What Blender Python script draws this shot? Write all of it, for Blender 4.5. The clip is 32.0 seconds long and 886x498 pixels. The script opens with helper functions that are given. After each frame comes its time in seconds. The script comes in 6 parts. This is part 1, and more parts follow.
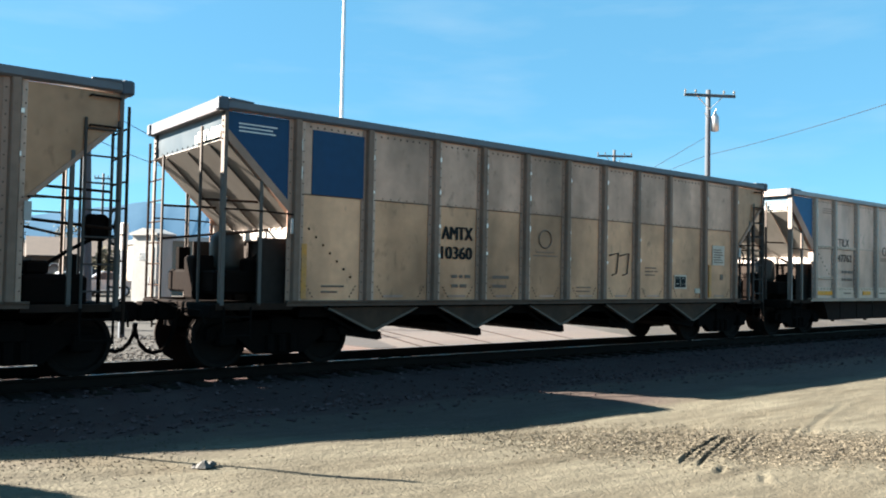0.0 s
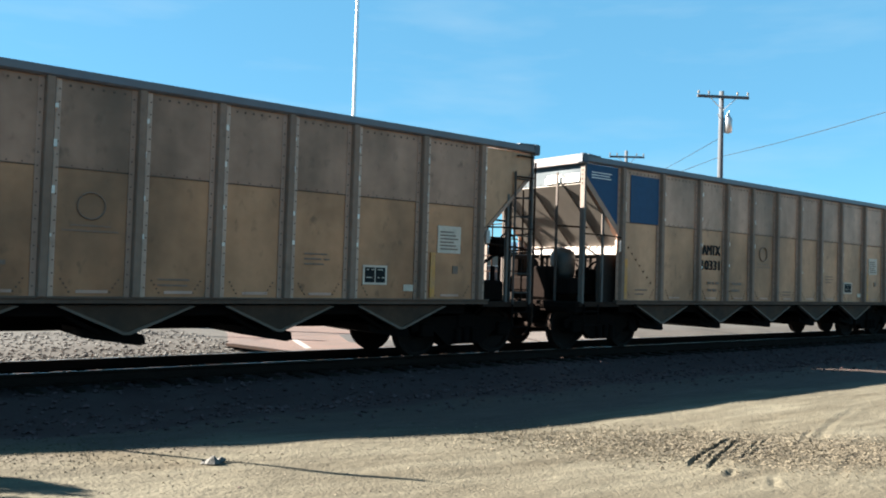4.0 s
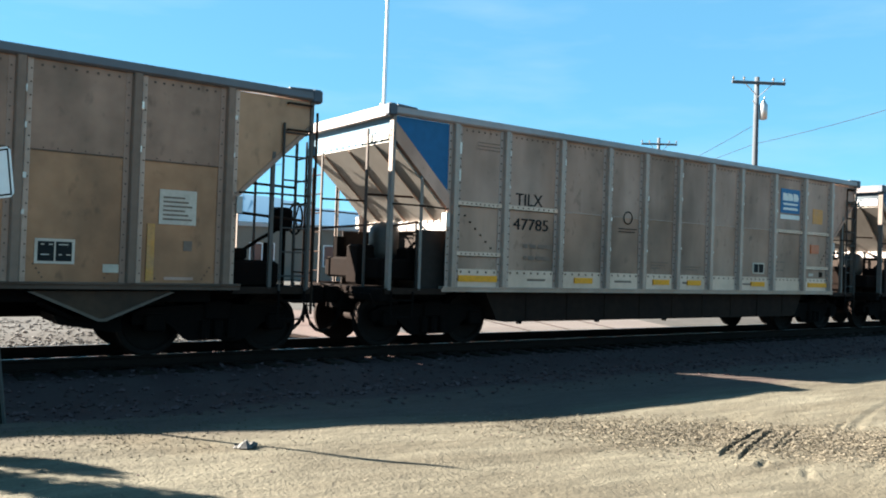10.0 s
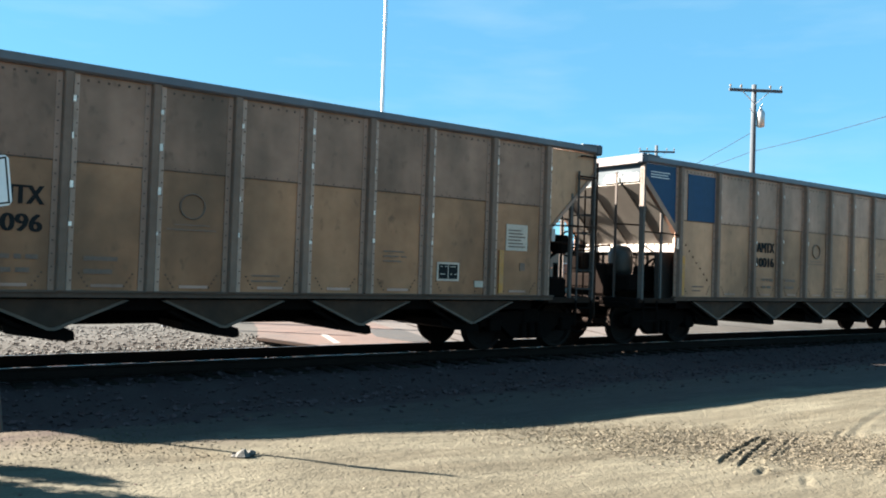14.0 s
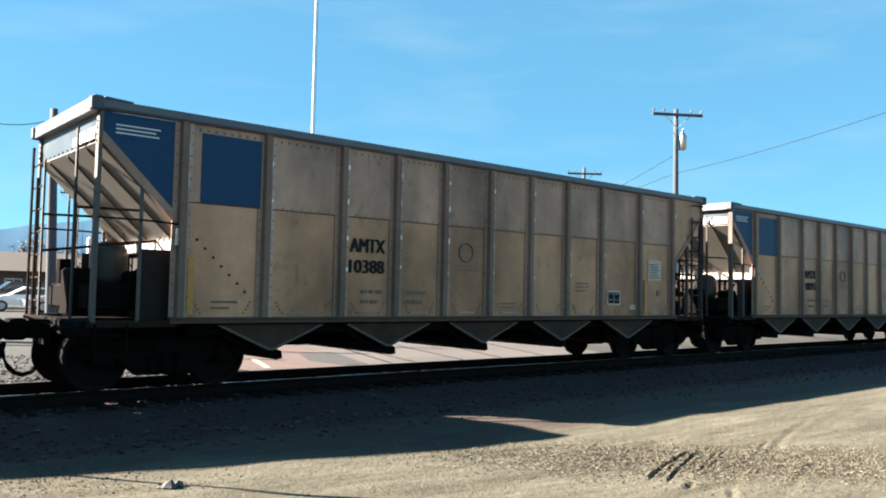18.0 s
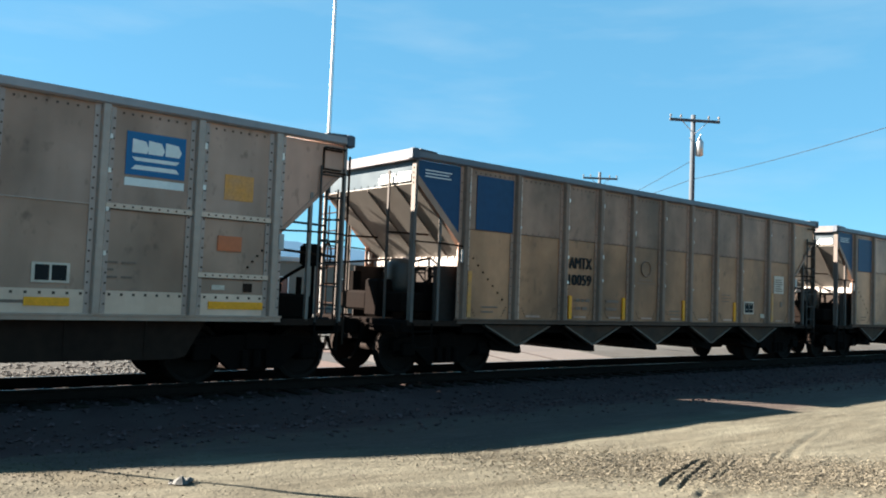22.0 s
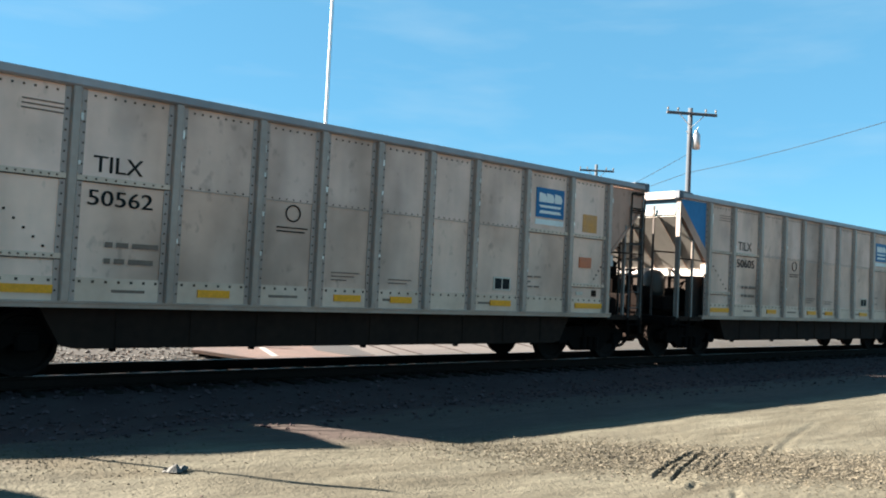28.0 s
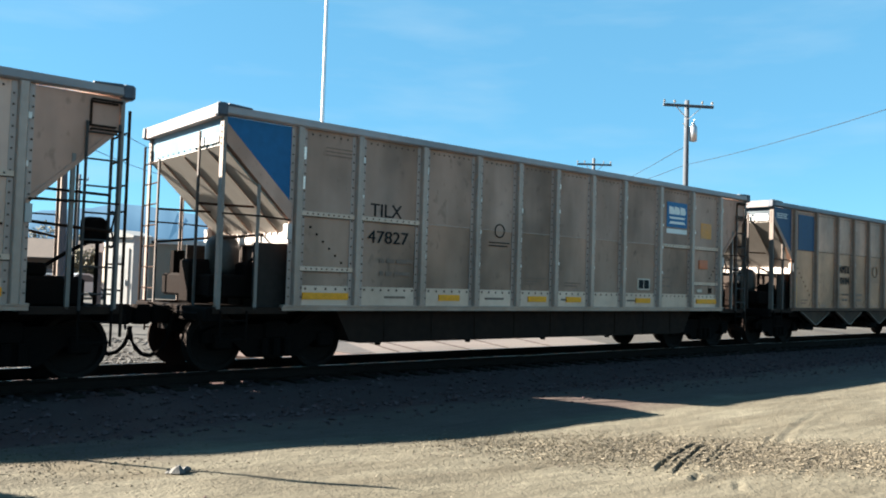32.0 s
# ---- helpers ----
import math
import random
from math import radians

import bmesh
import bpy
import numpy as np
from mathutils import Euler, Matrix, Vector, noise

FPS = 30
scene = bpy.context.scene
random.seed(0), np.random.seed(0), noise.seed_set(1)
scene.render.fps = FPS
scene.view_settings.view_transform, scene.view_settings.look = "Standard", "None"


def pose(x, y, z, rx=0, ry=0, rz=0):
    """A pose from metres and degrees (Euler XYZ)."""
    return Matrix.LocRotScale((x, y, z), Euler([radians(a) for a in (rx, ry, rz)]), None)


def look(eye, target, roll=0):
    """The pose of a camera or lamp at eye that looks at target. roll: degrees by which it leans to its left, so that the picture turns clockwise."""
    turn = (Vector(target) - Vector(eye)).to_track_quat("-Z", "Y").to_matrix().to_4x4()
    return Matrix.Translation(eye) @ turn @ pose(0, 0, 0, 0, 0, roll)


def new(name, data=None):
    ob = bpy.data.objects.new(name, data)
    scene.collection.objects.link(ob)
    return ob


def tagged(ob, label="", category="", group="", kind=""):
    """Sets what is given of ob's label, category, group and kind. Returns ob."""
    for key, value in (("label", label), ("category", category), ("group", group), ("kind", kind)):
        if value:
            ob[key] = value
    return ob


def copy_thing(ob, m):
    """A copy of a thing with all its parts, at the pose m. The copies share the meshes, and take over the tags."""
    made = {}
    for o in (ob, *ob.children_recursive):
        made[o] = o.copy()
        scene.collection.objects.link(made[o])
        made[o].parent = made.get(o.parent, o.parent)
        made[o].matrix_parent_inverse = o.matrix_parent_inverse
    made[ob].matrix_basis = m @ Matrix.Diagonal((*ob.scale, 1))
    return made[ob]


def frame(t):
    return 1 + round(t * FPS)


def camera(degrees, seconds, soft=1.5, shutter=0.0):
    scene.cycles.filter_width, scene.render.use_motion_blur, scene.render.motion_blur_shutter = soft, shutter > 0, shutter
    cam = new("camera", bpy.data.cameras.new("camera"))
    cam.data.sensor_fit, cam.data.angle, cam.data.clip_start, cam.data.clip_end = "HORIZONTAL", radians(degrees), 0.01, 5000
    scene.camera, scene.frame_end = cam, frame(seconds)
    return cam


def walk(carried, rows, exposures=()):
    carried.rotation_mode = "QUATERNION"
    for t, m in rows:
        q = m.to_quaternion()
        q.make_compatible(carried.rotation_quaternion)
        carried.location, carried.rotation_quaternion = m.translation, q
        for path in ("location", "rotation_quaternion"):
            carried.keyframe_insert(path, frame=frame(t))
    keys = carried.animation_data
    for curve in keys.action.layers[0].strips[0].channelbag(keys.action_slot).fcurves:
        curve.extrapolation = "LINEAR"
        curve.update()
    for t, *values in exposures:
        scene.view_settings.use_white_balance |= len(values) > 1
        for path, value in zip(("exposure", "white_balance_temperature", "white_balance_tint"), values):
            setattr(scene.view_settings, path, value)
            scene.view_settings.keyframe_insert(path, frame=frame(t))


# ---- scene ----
cam = camera(57.87, 32.0, soft=1.9)
EYE = (-4.695, -12.729, 1.501)
EXPOSURE = 3.06
# seconds, yaw, pitch, roll of the hand-held camera, which stays in one spot
TURNS = [
    (0, -38.35, 1.90, -1.11), (0.5, -38.31, 1.93, -1.73), (1, -38.10, 2.35, -1.78), (1.5, -38.26, 2.69, -1.73),
    (2, -38.22, 2.95, -1.79), (2.5, -38.19, 2.49, -1.97), (3, -37.57, 2.40, -1.63), (3.5, -37.81, 1.81, -1.79),
    (5.5, -36.51, 2.02, -1.53), (6, -36.42, 1.91, -1.75), (6.5, -36.08, 1.75, -1.97), (7, -36.01, 1.69, -1.86),
    (7.5, -35.90, 1.51, -1.84), (8, -35.97, 1.32, -1.87), (8.5, -35.40, 1.20, -2.03), (9, -35.40, 0.78, -1.83),
    (9.5, -35.61, 1.01, -1.93), (10, -35.48, 0.88, -1.96), (10.5, -35.21, 0.85, -1.66), (11, -34.89, 0.65, -1.74),
    (11.5, -34.79, 0.69, -2.00), (12, -34.83, 0.55, -1.77), (12.5, -35.07, 0.65, -1.82), (13, -34.80, 0.80, -2.03),
    (13.5, -35.68, 1.08, -1.95), (15.5, -35.10, 2.96, -1.57), (15.9, -40.54, 2.75, -1.51), (16, -41.49, 2.22, -1.66), (16.1, -41.02, 0.96, -1.66), (16.5, -40.81, 3.09, -1.54),
    (17, -40.15, 1.98, -1.51), (17.5, -40.68, 1.94, -1.09), (18, -40.42, 3.11, -1.18), (18.5, -39.69, 2.57, -1.51),
    (19, -39.90, 3.38, -1.83), (19.5, -39.98, 4.02, -1.59), (20, -40.05, 4.67, -1.79), (20.5, -40.21, 4.52, -1.76),
    (21, -39.82, 4.12, -2.23), (21.5, -39.54, 3.58, -2.33), (22, -39.49, 3.25, -2.22), (22.5, -39.20, 2.79, -2.10),
    (23, -38.17, 3.03, -2.17), (23.5, -39.09, 3.00, -2.17), (24, -40.42, 3.48, -2.35), (24.5, -40.53, 3.09, -2.33),
    (25, -40.13, 2.64, -2.11), (25.5, -39.73, 3.25, -2.24), (27.5, -39.79, 2.75, -2.62), (28, -39.81, 2.61, -2.74),
    (28.5, -40.03, 2.99, -2.50), (29, -39.85, 3.33, -3.14), (29.5, -39.32, 2.68, -2.65), (30, -39.35, 2.63, -2.35),
    (30.5, -39.47, 2.75, -2.46), (31, -39.74, 2.56, -2.26), (31.5, -39.87, 2.51, -2.42), (32, -39.85, 2.36, -1.74),
]
walk(cam, [(t, pose(*EYE, 90 + p, r, y)) for t, y, p, r in TURNS], exposures=[(t, EXPOSURE + e) for t, e in ((0, 0.03), (2, -0.02), (6, -0.03), (8, 0.1), (9, 0.17), (11, 0.1), (13, 0.16), (16, -0.03), (20, 0.0), (22, -0.06), (24, 0.02), (28, -0.08), (32, -0.02))])

# ---- light: low morning sun from beyond the track, to the left ----
SUN_AZ, SUN_EL = -45.0, 30.0
world = bpy.data.worlds.new("sky")
scene.world = world
world.use_nodes = True
sky = world.node_tree.nodes.new("ShaderNodeTexSky")
sky.sky_type = "NISHITA"
sky.sun_disc = False
sky.sun_elevation = radians(SUN_EL)
sky.sun_rotation = radians(SUN_AZ)
sky.altitude = 1300.0
sky.air_density, sky.dust_density, sky.ozone_density = 1.0, 0.05, 1.0
clear = world.node_tree.nodes.new("ShaderNodeMixRGB")      # the dry, clear blue of that morning
clear.blend_type = "MULTIPLY"
clear.inputs[0].default_value, clear.inputs[2].default_value = 1.0, (0.57, 1.0, 1.14, 1)
world.node_tree.links.new(sky.outputs[0], clear.inputs[1])
even = world.node_tree.nodes.new("ShaderNodeMixRGB")       # thin high haze evens it out
even.inputs[0].default_value, even.inputs[2].default_value = 0.66, (0.93, 2.78, 4.3, 1)
world.node_tree.links.new(clear.outputs[0], even.inputs[1])
where = world.node_tree.nodes.new("ShaderNodeTexCoord")    # faint torn wisps of cloud
lie = world.node_tree.nodes.new("ShaderNodeMapping")
lie.inputs["Scale"].default_value = (2.2, 2.2, 11.0)
wisp = world.node_tree.nodes.new("ShaderNodeTexNoise")
wisp.inputs["Scale"].default_value, wisp.inputs["Detail"].default_value = 2.0, 7.0
thin = world.node_tree.nodes.new("ShaderNodeMapRange")
thin.inputs["From Min"].default_value, thin.inputs["From Max"].default_value, thin.inputs["To Max"].default_value = 0.50, 0.85, 0.28
cloud = world.node_tree.nodes.new("ShaderNodeMixRGB")
cloud.inputs[2].default_value = (3.4, 4.4, 5.0, 1)
for one, two in ((where.outputs["Generated"], lie.inputs[0]), (lie.outputs[0], wisp.inputs["Vector"]), (wisp.outputs["Fac"], thin.inputs["Value"]), (thin.outputs[0], cloud.inputs[0]), (even.outputs[0], cloud.inputs[1])):
    world.node_tree.links.new(one, two)
world.node_tree.links.new(cloud.outputs[0], world.node_tree.nodes["Background"].inputs[0])
world.node_tree.nodes["Background"].inputs[1].default_value = 0.0251
sun = new("sun", bpy.data.lights.new("sun", "SUN"))
sun.data.energy, sun.data.angle, sun.data.color = 5.0, radians(0.55), (1.0, 0.925, 0.81)
sun_way = Vector((math.sin(radians(SUN_AZ)) * math.cos(radians(SUN_EL)), math.cos(radians(SUN_AZ)) * math.cos(radians(SUN_EL)), math.sin(radians(SUN_EL))))
sun.matrix_world = look(sun_way * 80, (0, 0, 0))


# ---- materials ----
def material(name, colour, rough=0.7, metal=0.0, vary=0.25, scale=3.0, grain=30.0, bump=0.15, stretch=(1, 1, 1), tint=None, patches=0.5, detail=6.0, spread=0.0, shine=0.5, grime=0.0, soot=(0.075, 0.05, 0.035)):
    """Base colour varied at two scales, with a fine relief. tint: a second colour that lies in patches. spread: how far pieces differ from one another. grime: how thick the streaks of soot run down."""
    m = bpy.data.materials.new(name)
    m.use_nodes = True
    t = m.node_tree
    b = t.nodes["Principled BSDF"]
    b.inputs["Roughness"].default_value, b.inputs["Metallic"].default_value = rough, metal
    b.inputs["Specular IOR Level"].default_value = shine
    co = t.nodes.new("ShaderNodeTexCoord")
    mp = t.nodes.new("ShaderNodeMapping")
    mp.inputs["Scale"].default_value = stretch
    t.links.new(co.outputs["Object"], mp.inputs["Vector"])
    big, fine = t.nodes.new("ShaderNodeTexNoise"), t.nodes.new("ShaderNodeTexNoise")
    big.inputs["Scale"].default_value, big.inputs["Detail"].default_value = scale, detail
    fine.inputs["Scale"].default_value, fine.inputs["Detail"].default_value = grain, 4.0
    t.links.new(mp.outputs[0], big.inputs["Vector"])
    t.links.new(co.outputs["Object"], fine.inputs["Vector"])
    ramp = t.nodes.new("ShaderNodeValToRGB")
    other = tint or tuple(c * (1 - vary) for c in colour)
    ramp.color_ramp.elements[0].position, ramp.color_ramp.elements[1].position = 0.5 - 0.22, 0.5 + 0.22 * (2 - 2 * patches)
    ramp.color_ramp.elements[0].color, ramp.color_ramp.elements[1].color = (*other, 1), (*colour, 1)
    t.links.new(big.outputs["Fac"], ramp.inputs["Fac"])
    hsv = t.nodes.new("ShaderNodeHueSaturation")
    lo = t.nodes.new("ShaderNodeMapRange")
    lo.inputs["From Min"].default_value, lo.inputs["From Max"].default_value = 0.25, 0.75
    lo.inputs["To Min"].default_value, lo.inputs["To Max"].default_value = 1 - vary * 0.5, 1 + vary * 0.5
    t.links.new(fine.outputs["Fac"], lo.inputs["Value"])
    value = lo.outputs[0]
    if spread:
        info, rng, mul = t.nodes.new("ShaderNodeObjectInfo"), t.nodes.new("ShaderNodeMapRange"), t.nodes.new("ShaderNodeMath")
        rng.inputs["To Min"].default_value, rng.inputs["To Max"].default_value = 1 - spread, 1 + spread
        mul.operation = "MULTIPLY"
        t.links.new(info.outputs["Random"], rng.inputs["Value"])
        t.links.new(rng.outputs[0], mul.inputs[0])
        t.links.new(value, mul.inputs[1])
        value = mul.outputs[0]
    t.links.new(value, hsv.inputs["Value"])
    paint = ramp.outputs[0]
    if grime:
        for sides, size, low, high, much in (((0.9, 0.9, 0.16), 1.9, 0.42, 0.9, grime * 0.7), ((0.6, 0.6, 0.45), 1.3, 0.45, 0.85, grime), ((1, 1, 0.6), 7.0, 0.62, 0.80, grime * 0.6)):
            mp2, streak, rng, mix = t.nodes.new("ShaderNodeMapping"), t.nodes.new("ShaderNodeTexNoise"), t.nodes.new("ShaderNodeMapRange"), t.nodes.new("ShaderNodeMixRGB")
            mp2.inputs["Scale"].default_value, mp2.inputs["Location"].default_value = sides, (size * 3, size, 0)
            streak.inputs["Scale"].default_value, streak.inputs["Detail"].default_value = size, 2.5
            rng.inputs["From Min"].default_value, rng.inputs["From Max"].default_value, rng.inputs["To Max"].default_value = low, high, much
            mix.inputs[2].default_value = (*soot, 1)
            t.links.new(co.outputs["Object"], mp2.inputs["Vector"])
            t.links.new(mp2.outputs[0], streak.inputs["Vector"])
            t.links.new(streak.outputs["Fac"], rng.inputs["Value"])
            t.links.new(rng.outputs[0], mix.inputs[0])
            t.links.new(paint, mix.inputs[1])
            paint = mix.outputs[0]
    t.links.new(paint, hsv.inputs["Color"])
    t.links.new(hsv.outputs[0], b.inputs["Base Color"])
    ro = t.nodes.new("ShaderNodeMapRange")
    ro.inputs["To Min"].default_value, ro.inputs["To Max"].default_value = max(0.02, rough - 0.15), min(1, rough + 0.15)
    t.links.new(big.outputs["Fac"], ro.inputs["Value"])
    t.links.new(ro.outputs[0], b.inputs["Roughness"])
    if bump:
        bp = t.nodes.new("ShaderNodeBump")
        bp.inputs["Strength"].default_value, bp.inputs["Distance"].default_value = bump, 0.02
        t.links.new(fine.outputs["Fac"], bp.inputs["Height"])
        t.links.new(bp.outputs[0], b.inputs["Normal"])
    return m


def by_island(m, low, high):
    """Lets joined pieces differ in brightness, one by one."""
    t = m.node_tree
    hsv = next(n for n in t.nodes if n.bl_idname == "ShaderNodeHueSaturation")
    old = hsv.inputs["Value"].links[0].from_socket
    geo, rng, mul = t.nodes.new("ShaderNodeNewGeometry"), t.nodes.new("ShaderNodeMapRange"), t.nodes.new("ShaderNodeMath")
    rng.inputs["To Min"].default_value, rng.inputs["To Max"].default_value = low, high
    mul.operation = "MULTIPLY"
    t.links.new(geo.outputs["Random Per Island"], rng.inputs["Value"])
    t.links.new(rng.outputs[0], mul.inputs[0])
    t.links.new(old, mul.inputs[1])
    t.links.new(mul.outputs[0], hsv.inputs["Value"])
    return m


STREAK = (1.0, 1.0, 0.16)
alu = material("dusty_aluminium", (0.522, 0.2903, 0.2011), 0.45, 0.5, 0.22, 0.9, 5.0, 0.03, (1, 1, 0.3), tint=(0.2792, 0.1484, 0.1011), spread=0.11, grime=0.75, detail=3, shine=0.2)
alu_low = material("dusty_aluminium_below", (0.5661, 0.2869, 0.1641), 0.45, 0.5, 0.22, 0.8, 5.0, 0.03, (1, 1, 0.3), tint=(0.3116, 0.1507, 0.08395), spread=0.11, grime=0.75, detail=3, shine=0.2)
alu_dirty = material("sooty_aluminium", (0.3827, 0.2053, 0.1392), 0.45, 0.5, 0.22, 0.9, 5.0, 0.03, (1, 1, 0.3), tint=(0.2004, 0.1014, 0.06747), spread=0.13, grime=0.9, detail=3, shine=0.2)
alu_dirty_low = material("sooty_aluminium_below", (0.4553, 0.2189, 0.1179), 0.45, 0.5, 0.22, 0.8, 5.0, 0.03, (1, 1, 0.3), tint=(0.2481, 0.1115, 0.05938), spread=0.13, grime=0.9, detail=3, shine=0.2)
alu_pale = material("rubbed_aluminium", (0.6786, 0.3832, 0.2695), 0.45, 0.5, 0.22, 0.9, 5.0, 0.03, (1, 1, 0.3), tint=(0.3629, 0.1959, 0.1355), spread=0.11, grime=0.75, detail=3, shine=0.2)
alu_pale_low = material("rubbed_aluminium_below", (0.7359, 0.3788, 0.2199), 0.45, 0.5, 0.22, 0.8, 5.0, 0.03, (1, 1, 0.3), tint=(0.405, 0.199, 0.1125), spread=0.11, grime=0.75, detail=3, shine=0.2)
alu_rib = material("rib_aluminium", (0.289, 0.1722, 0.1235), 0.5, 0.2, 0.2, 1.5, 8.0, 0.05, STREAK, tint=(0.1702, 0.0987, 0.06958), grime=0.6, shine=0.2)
alu_clean = material("cleaner_aluminium", (0.575, 0.356, 0.278), 0.62, 0.22, 0.10, 0.9, 5.0, 0.03, (1, 1, 0.3), tint=(0.44, 0.241, 0.172), spread=0.14, grime=0.85, detail=3, shine=0.2)
alu_clean_low = material("cleaner_aluminium_below", (0.585, 0.341, 0.253), 0.62, 0.22, 0.10, 0.8, 5.0, 0.03, (1, 1, 0.3), tint=(0.43, 0.223, 0.153), spread=0.14, grime=0.85, detail=3, shine=0.2)
alu_bright = material("bright_aluminium", (0.8241, 0.5551, 0.4477), 0.62, 0.22, 0.10, 0.9, 5.0, 0.03, (1, 1, 0.3), tint=(0.641, 0.3896, 0.2865), spread=0.14, grime=0.6, detail=3, shine=0.2)
alu_bright_low = material("bright_aluminium_below", (0.8307, 0.5352, 0.4082), 0.62, 0.22, 0.10, 0.8, 5.0, 0.03, (1, 1, 0.3), tint=(0.6213, 0.3547, 0.2483), spread=0.14, grime=0.6, detail=3, shine=0.2)
alu_dull = material("dulled_aluminium", (0.4428, 0.2851, 0.2187), 0.62, 0.22, 0.10, 0.9, 5.0, 0.03, (1, 1, 0.3), tint=(0.3262, 0.1841, 0.1278), spread=0.14, grime=0.85, detail=3, shine=0.2)
alu_dull_low = material("dulled_aluminium_below", (0.4558, 0.2742, 0.1958), 0.62, 0.22, 0.10, 0.8, 5.0, 0.03, (1, 1, 0.3), tint=(0.3294, 0.1752, 0.1139), spread=0.14, grime=0.85, detail=3, shine=0.2)
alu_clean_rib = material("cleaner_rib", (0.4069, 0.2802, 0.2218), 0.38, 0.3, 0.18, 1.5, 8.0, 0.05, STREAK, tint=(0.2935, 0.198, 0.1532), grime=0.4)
sill_brown = material("dusty_sill", (0.15, 0.090, 0.066), 0.7, 0.1, 0.25, 1.5, 8.0, 0.05, tint=(0.09, 0.055, 0.04), shine=0.1)
rivet_steel = material("rivet_steel", (0.10, 0.066, 0.05), 0.7, 0.1, 0.2, 5.0, 20.0, 0.05, shine=0.1)
alu_flange_a = material("dusty_flange", (0.416, 0.236, 0.1651), 0.5, 0.2, 0.2, 1.5, 8.0, 0.05, STREAK, tint=(0.2808, 0.1646, 0.1201), grime=0.5, shine=0.2)
alu_flange_pale = material("pale_flange", (0.56, 0.36, 0.27), 0.45, 0.25, 0.25, 3.0, 10.0, 0.05, STREAK, tint=(0.34, 0.205, 0.15), grime=0.4, shine=0.3)
alu_flange_b = material("clean_flange", (0.42, 0.30, 0.252), 0.4, 0.3, 0.15, 1.5, 8.0, 0.04, STREAK, tint=(0.315, 0.216, 0.176), grime=0.4, shine=0.3)
alu_strip = material("clean_lower_strip", (0.64, 0.42, 0.31), 0.4, 0.25, 0.12, 1.2, 8.0, 0.03, tint=(0.44, 0.29, 0.21), spread=0.08)
alu_beam = material("clean_crossbeam", (0.3819, 0.3292, 0.2994), 0.45, 0.1, 0.12, 1.2, 8.0, 0.03)
# near-white colour for the glints painted on the ribs
bright = material("painted_glint", (0.85, 0.72, 0.62), 0.35, 0.2, 0.25, 8, 60, 0.05, spread=0.3)
chord = material("grey_top_chord", (0.085, 0.092, 0.112), 0.42, 0.25, 0.25, 1.0, 6.0, 0.05, (0.3, 1, 1), tint=(0.13, 0.10, 0.088))
chord_light = material("light_top_chord", (0.40, 0.31, 0.28), 0.40, 0.25, 0.2, 1.0, 6.0, 0.05, (0.3, 1, 1), tint=(0.17, 0.14, 0.13))
cap_dark = material("dark_corner_cap", (0.055, 0.065, 0.085), 0.6, 0.0, 0.3, 4, 20)
blue = material("dark_blue_paint", (0.0034, 0.0408, 0.1062), 0.5, 0.0, 0.2, 1.5, 8.0, 0.03, STREAK, tint=(0.0051, 0.0374, 0.08925), shine=0.25)
sky_blue = material("light_blue_paint", (0.008, 0.145, 0.33), 0.5, 0.0, 0.2, 1.5, 8.0, 0.03, STREAK, shine=0.25)
green = material("green_paint", (0.012, 0.15, 0.025), 0.5, 0.0, 0.2, 1.5, 8.0, 0.03, STREAK, shine=0.25)
end_paint = {"blue": blue, "sky": sky_blue, "green": green}
brown = material("tan_brown_side", (0.205, 0.080, 0.043), 0.6, 0.0, 0.15, 0.7, 5.0, 0.05, (1, 1, 0.3), tint=(0.125, 0.050, 0.0285), shine=0.2, spread=0.10, grime=0.6, soot=(0.03139, 0.0176, 0.01232), detail=3)
brown_light = material("tan_brown_chord", (0.1027, 0.06696, 0.05078), 0.6, 0.0, 0.2, 1.0, 6.0, 0.05, (0.3, 1, 1), grime=0.4)
steel_blue = material("faded_blue_steel", (0.007, 0.0644, 0.147), 0.5, 0.0, 0.3, 2.0, 8.0, 0.05, STREAK, tint=(0.0056, 0.0385, 0.084), shine=0.3)
under = material("grimy_black_steel", (0.008772, 0.005382, 0.004212), 0.9, 0.0, 0.4, 3.0, 20.0, 0.2, tint=(0.00585, 0.003744, 0.003042), shine=0.05)
under_brown = material("dirty_brown_steel", (0.032, 0.0172, 0.0116), 0.85, 0.0, 0.35, 1.4, 8.0, 0.1, STREAK, tint=(0.02, 0.0108, 0.0076), shine=0.08)
rust = material("rail_rust", (0.018, 0.010, 0.007), 0.9, 0.0, 0.35, 6.0, 30.0, 0.2, shine=0.1)
rail_top = material("polished_rail", (0.35, 0.34, 0.33), 0.3, 0.9, 0.15, 3.0, 40.0, 0.03, (0.1, 4, 1))
wheel_steel = material("wheel_steel", (0.01764, 0.01086, 0.008456), 0.85, 0.0, 0.3, 6.0, 25.0, 0.15, shine=0.1)
pale_end = {"a": material("pale_end_paint", (0.042, 0.056, 0.067), 0.4, 0.1, 0.15, 1.2, 6.0, 0.03), "b": material("pale_blue_end_paint", (0.10, 0.165, 0.21), 0.4, 0.1, 0.15, 1.2, 6.0, 0.03), "c": material("pale_steel_end", (0.14, 0.175, 0.20), 0.4, 0.1, 0.15, 1.2, 6.0, 0.03)}
stone_far = by_island(material("pale_gravel", (0.07943, 0.078, 0.07388), 0.95, 0.0, 0.25, 9.0, 40.0, 0.3), 0.35, 1.5)
slope_alu = material("clean_slope_sheet", (0.2011, 0.1778, 0.1554), 0.5, 0.0, 0.10, 1.0, 6.0, 0.03, grime=0.3)
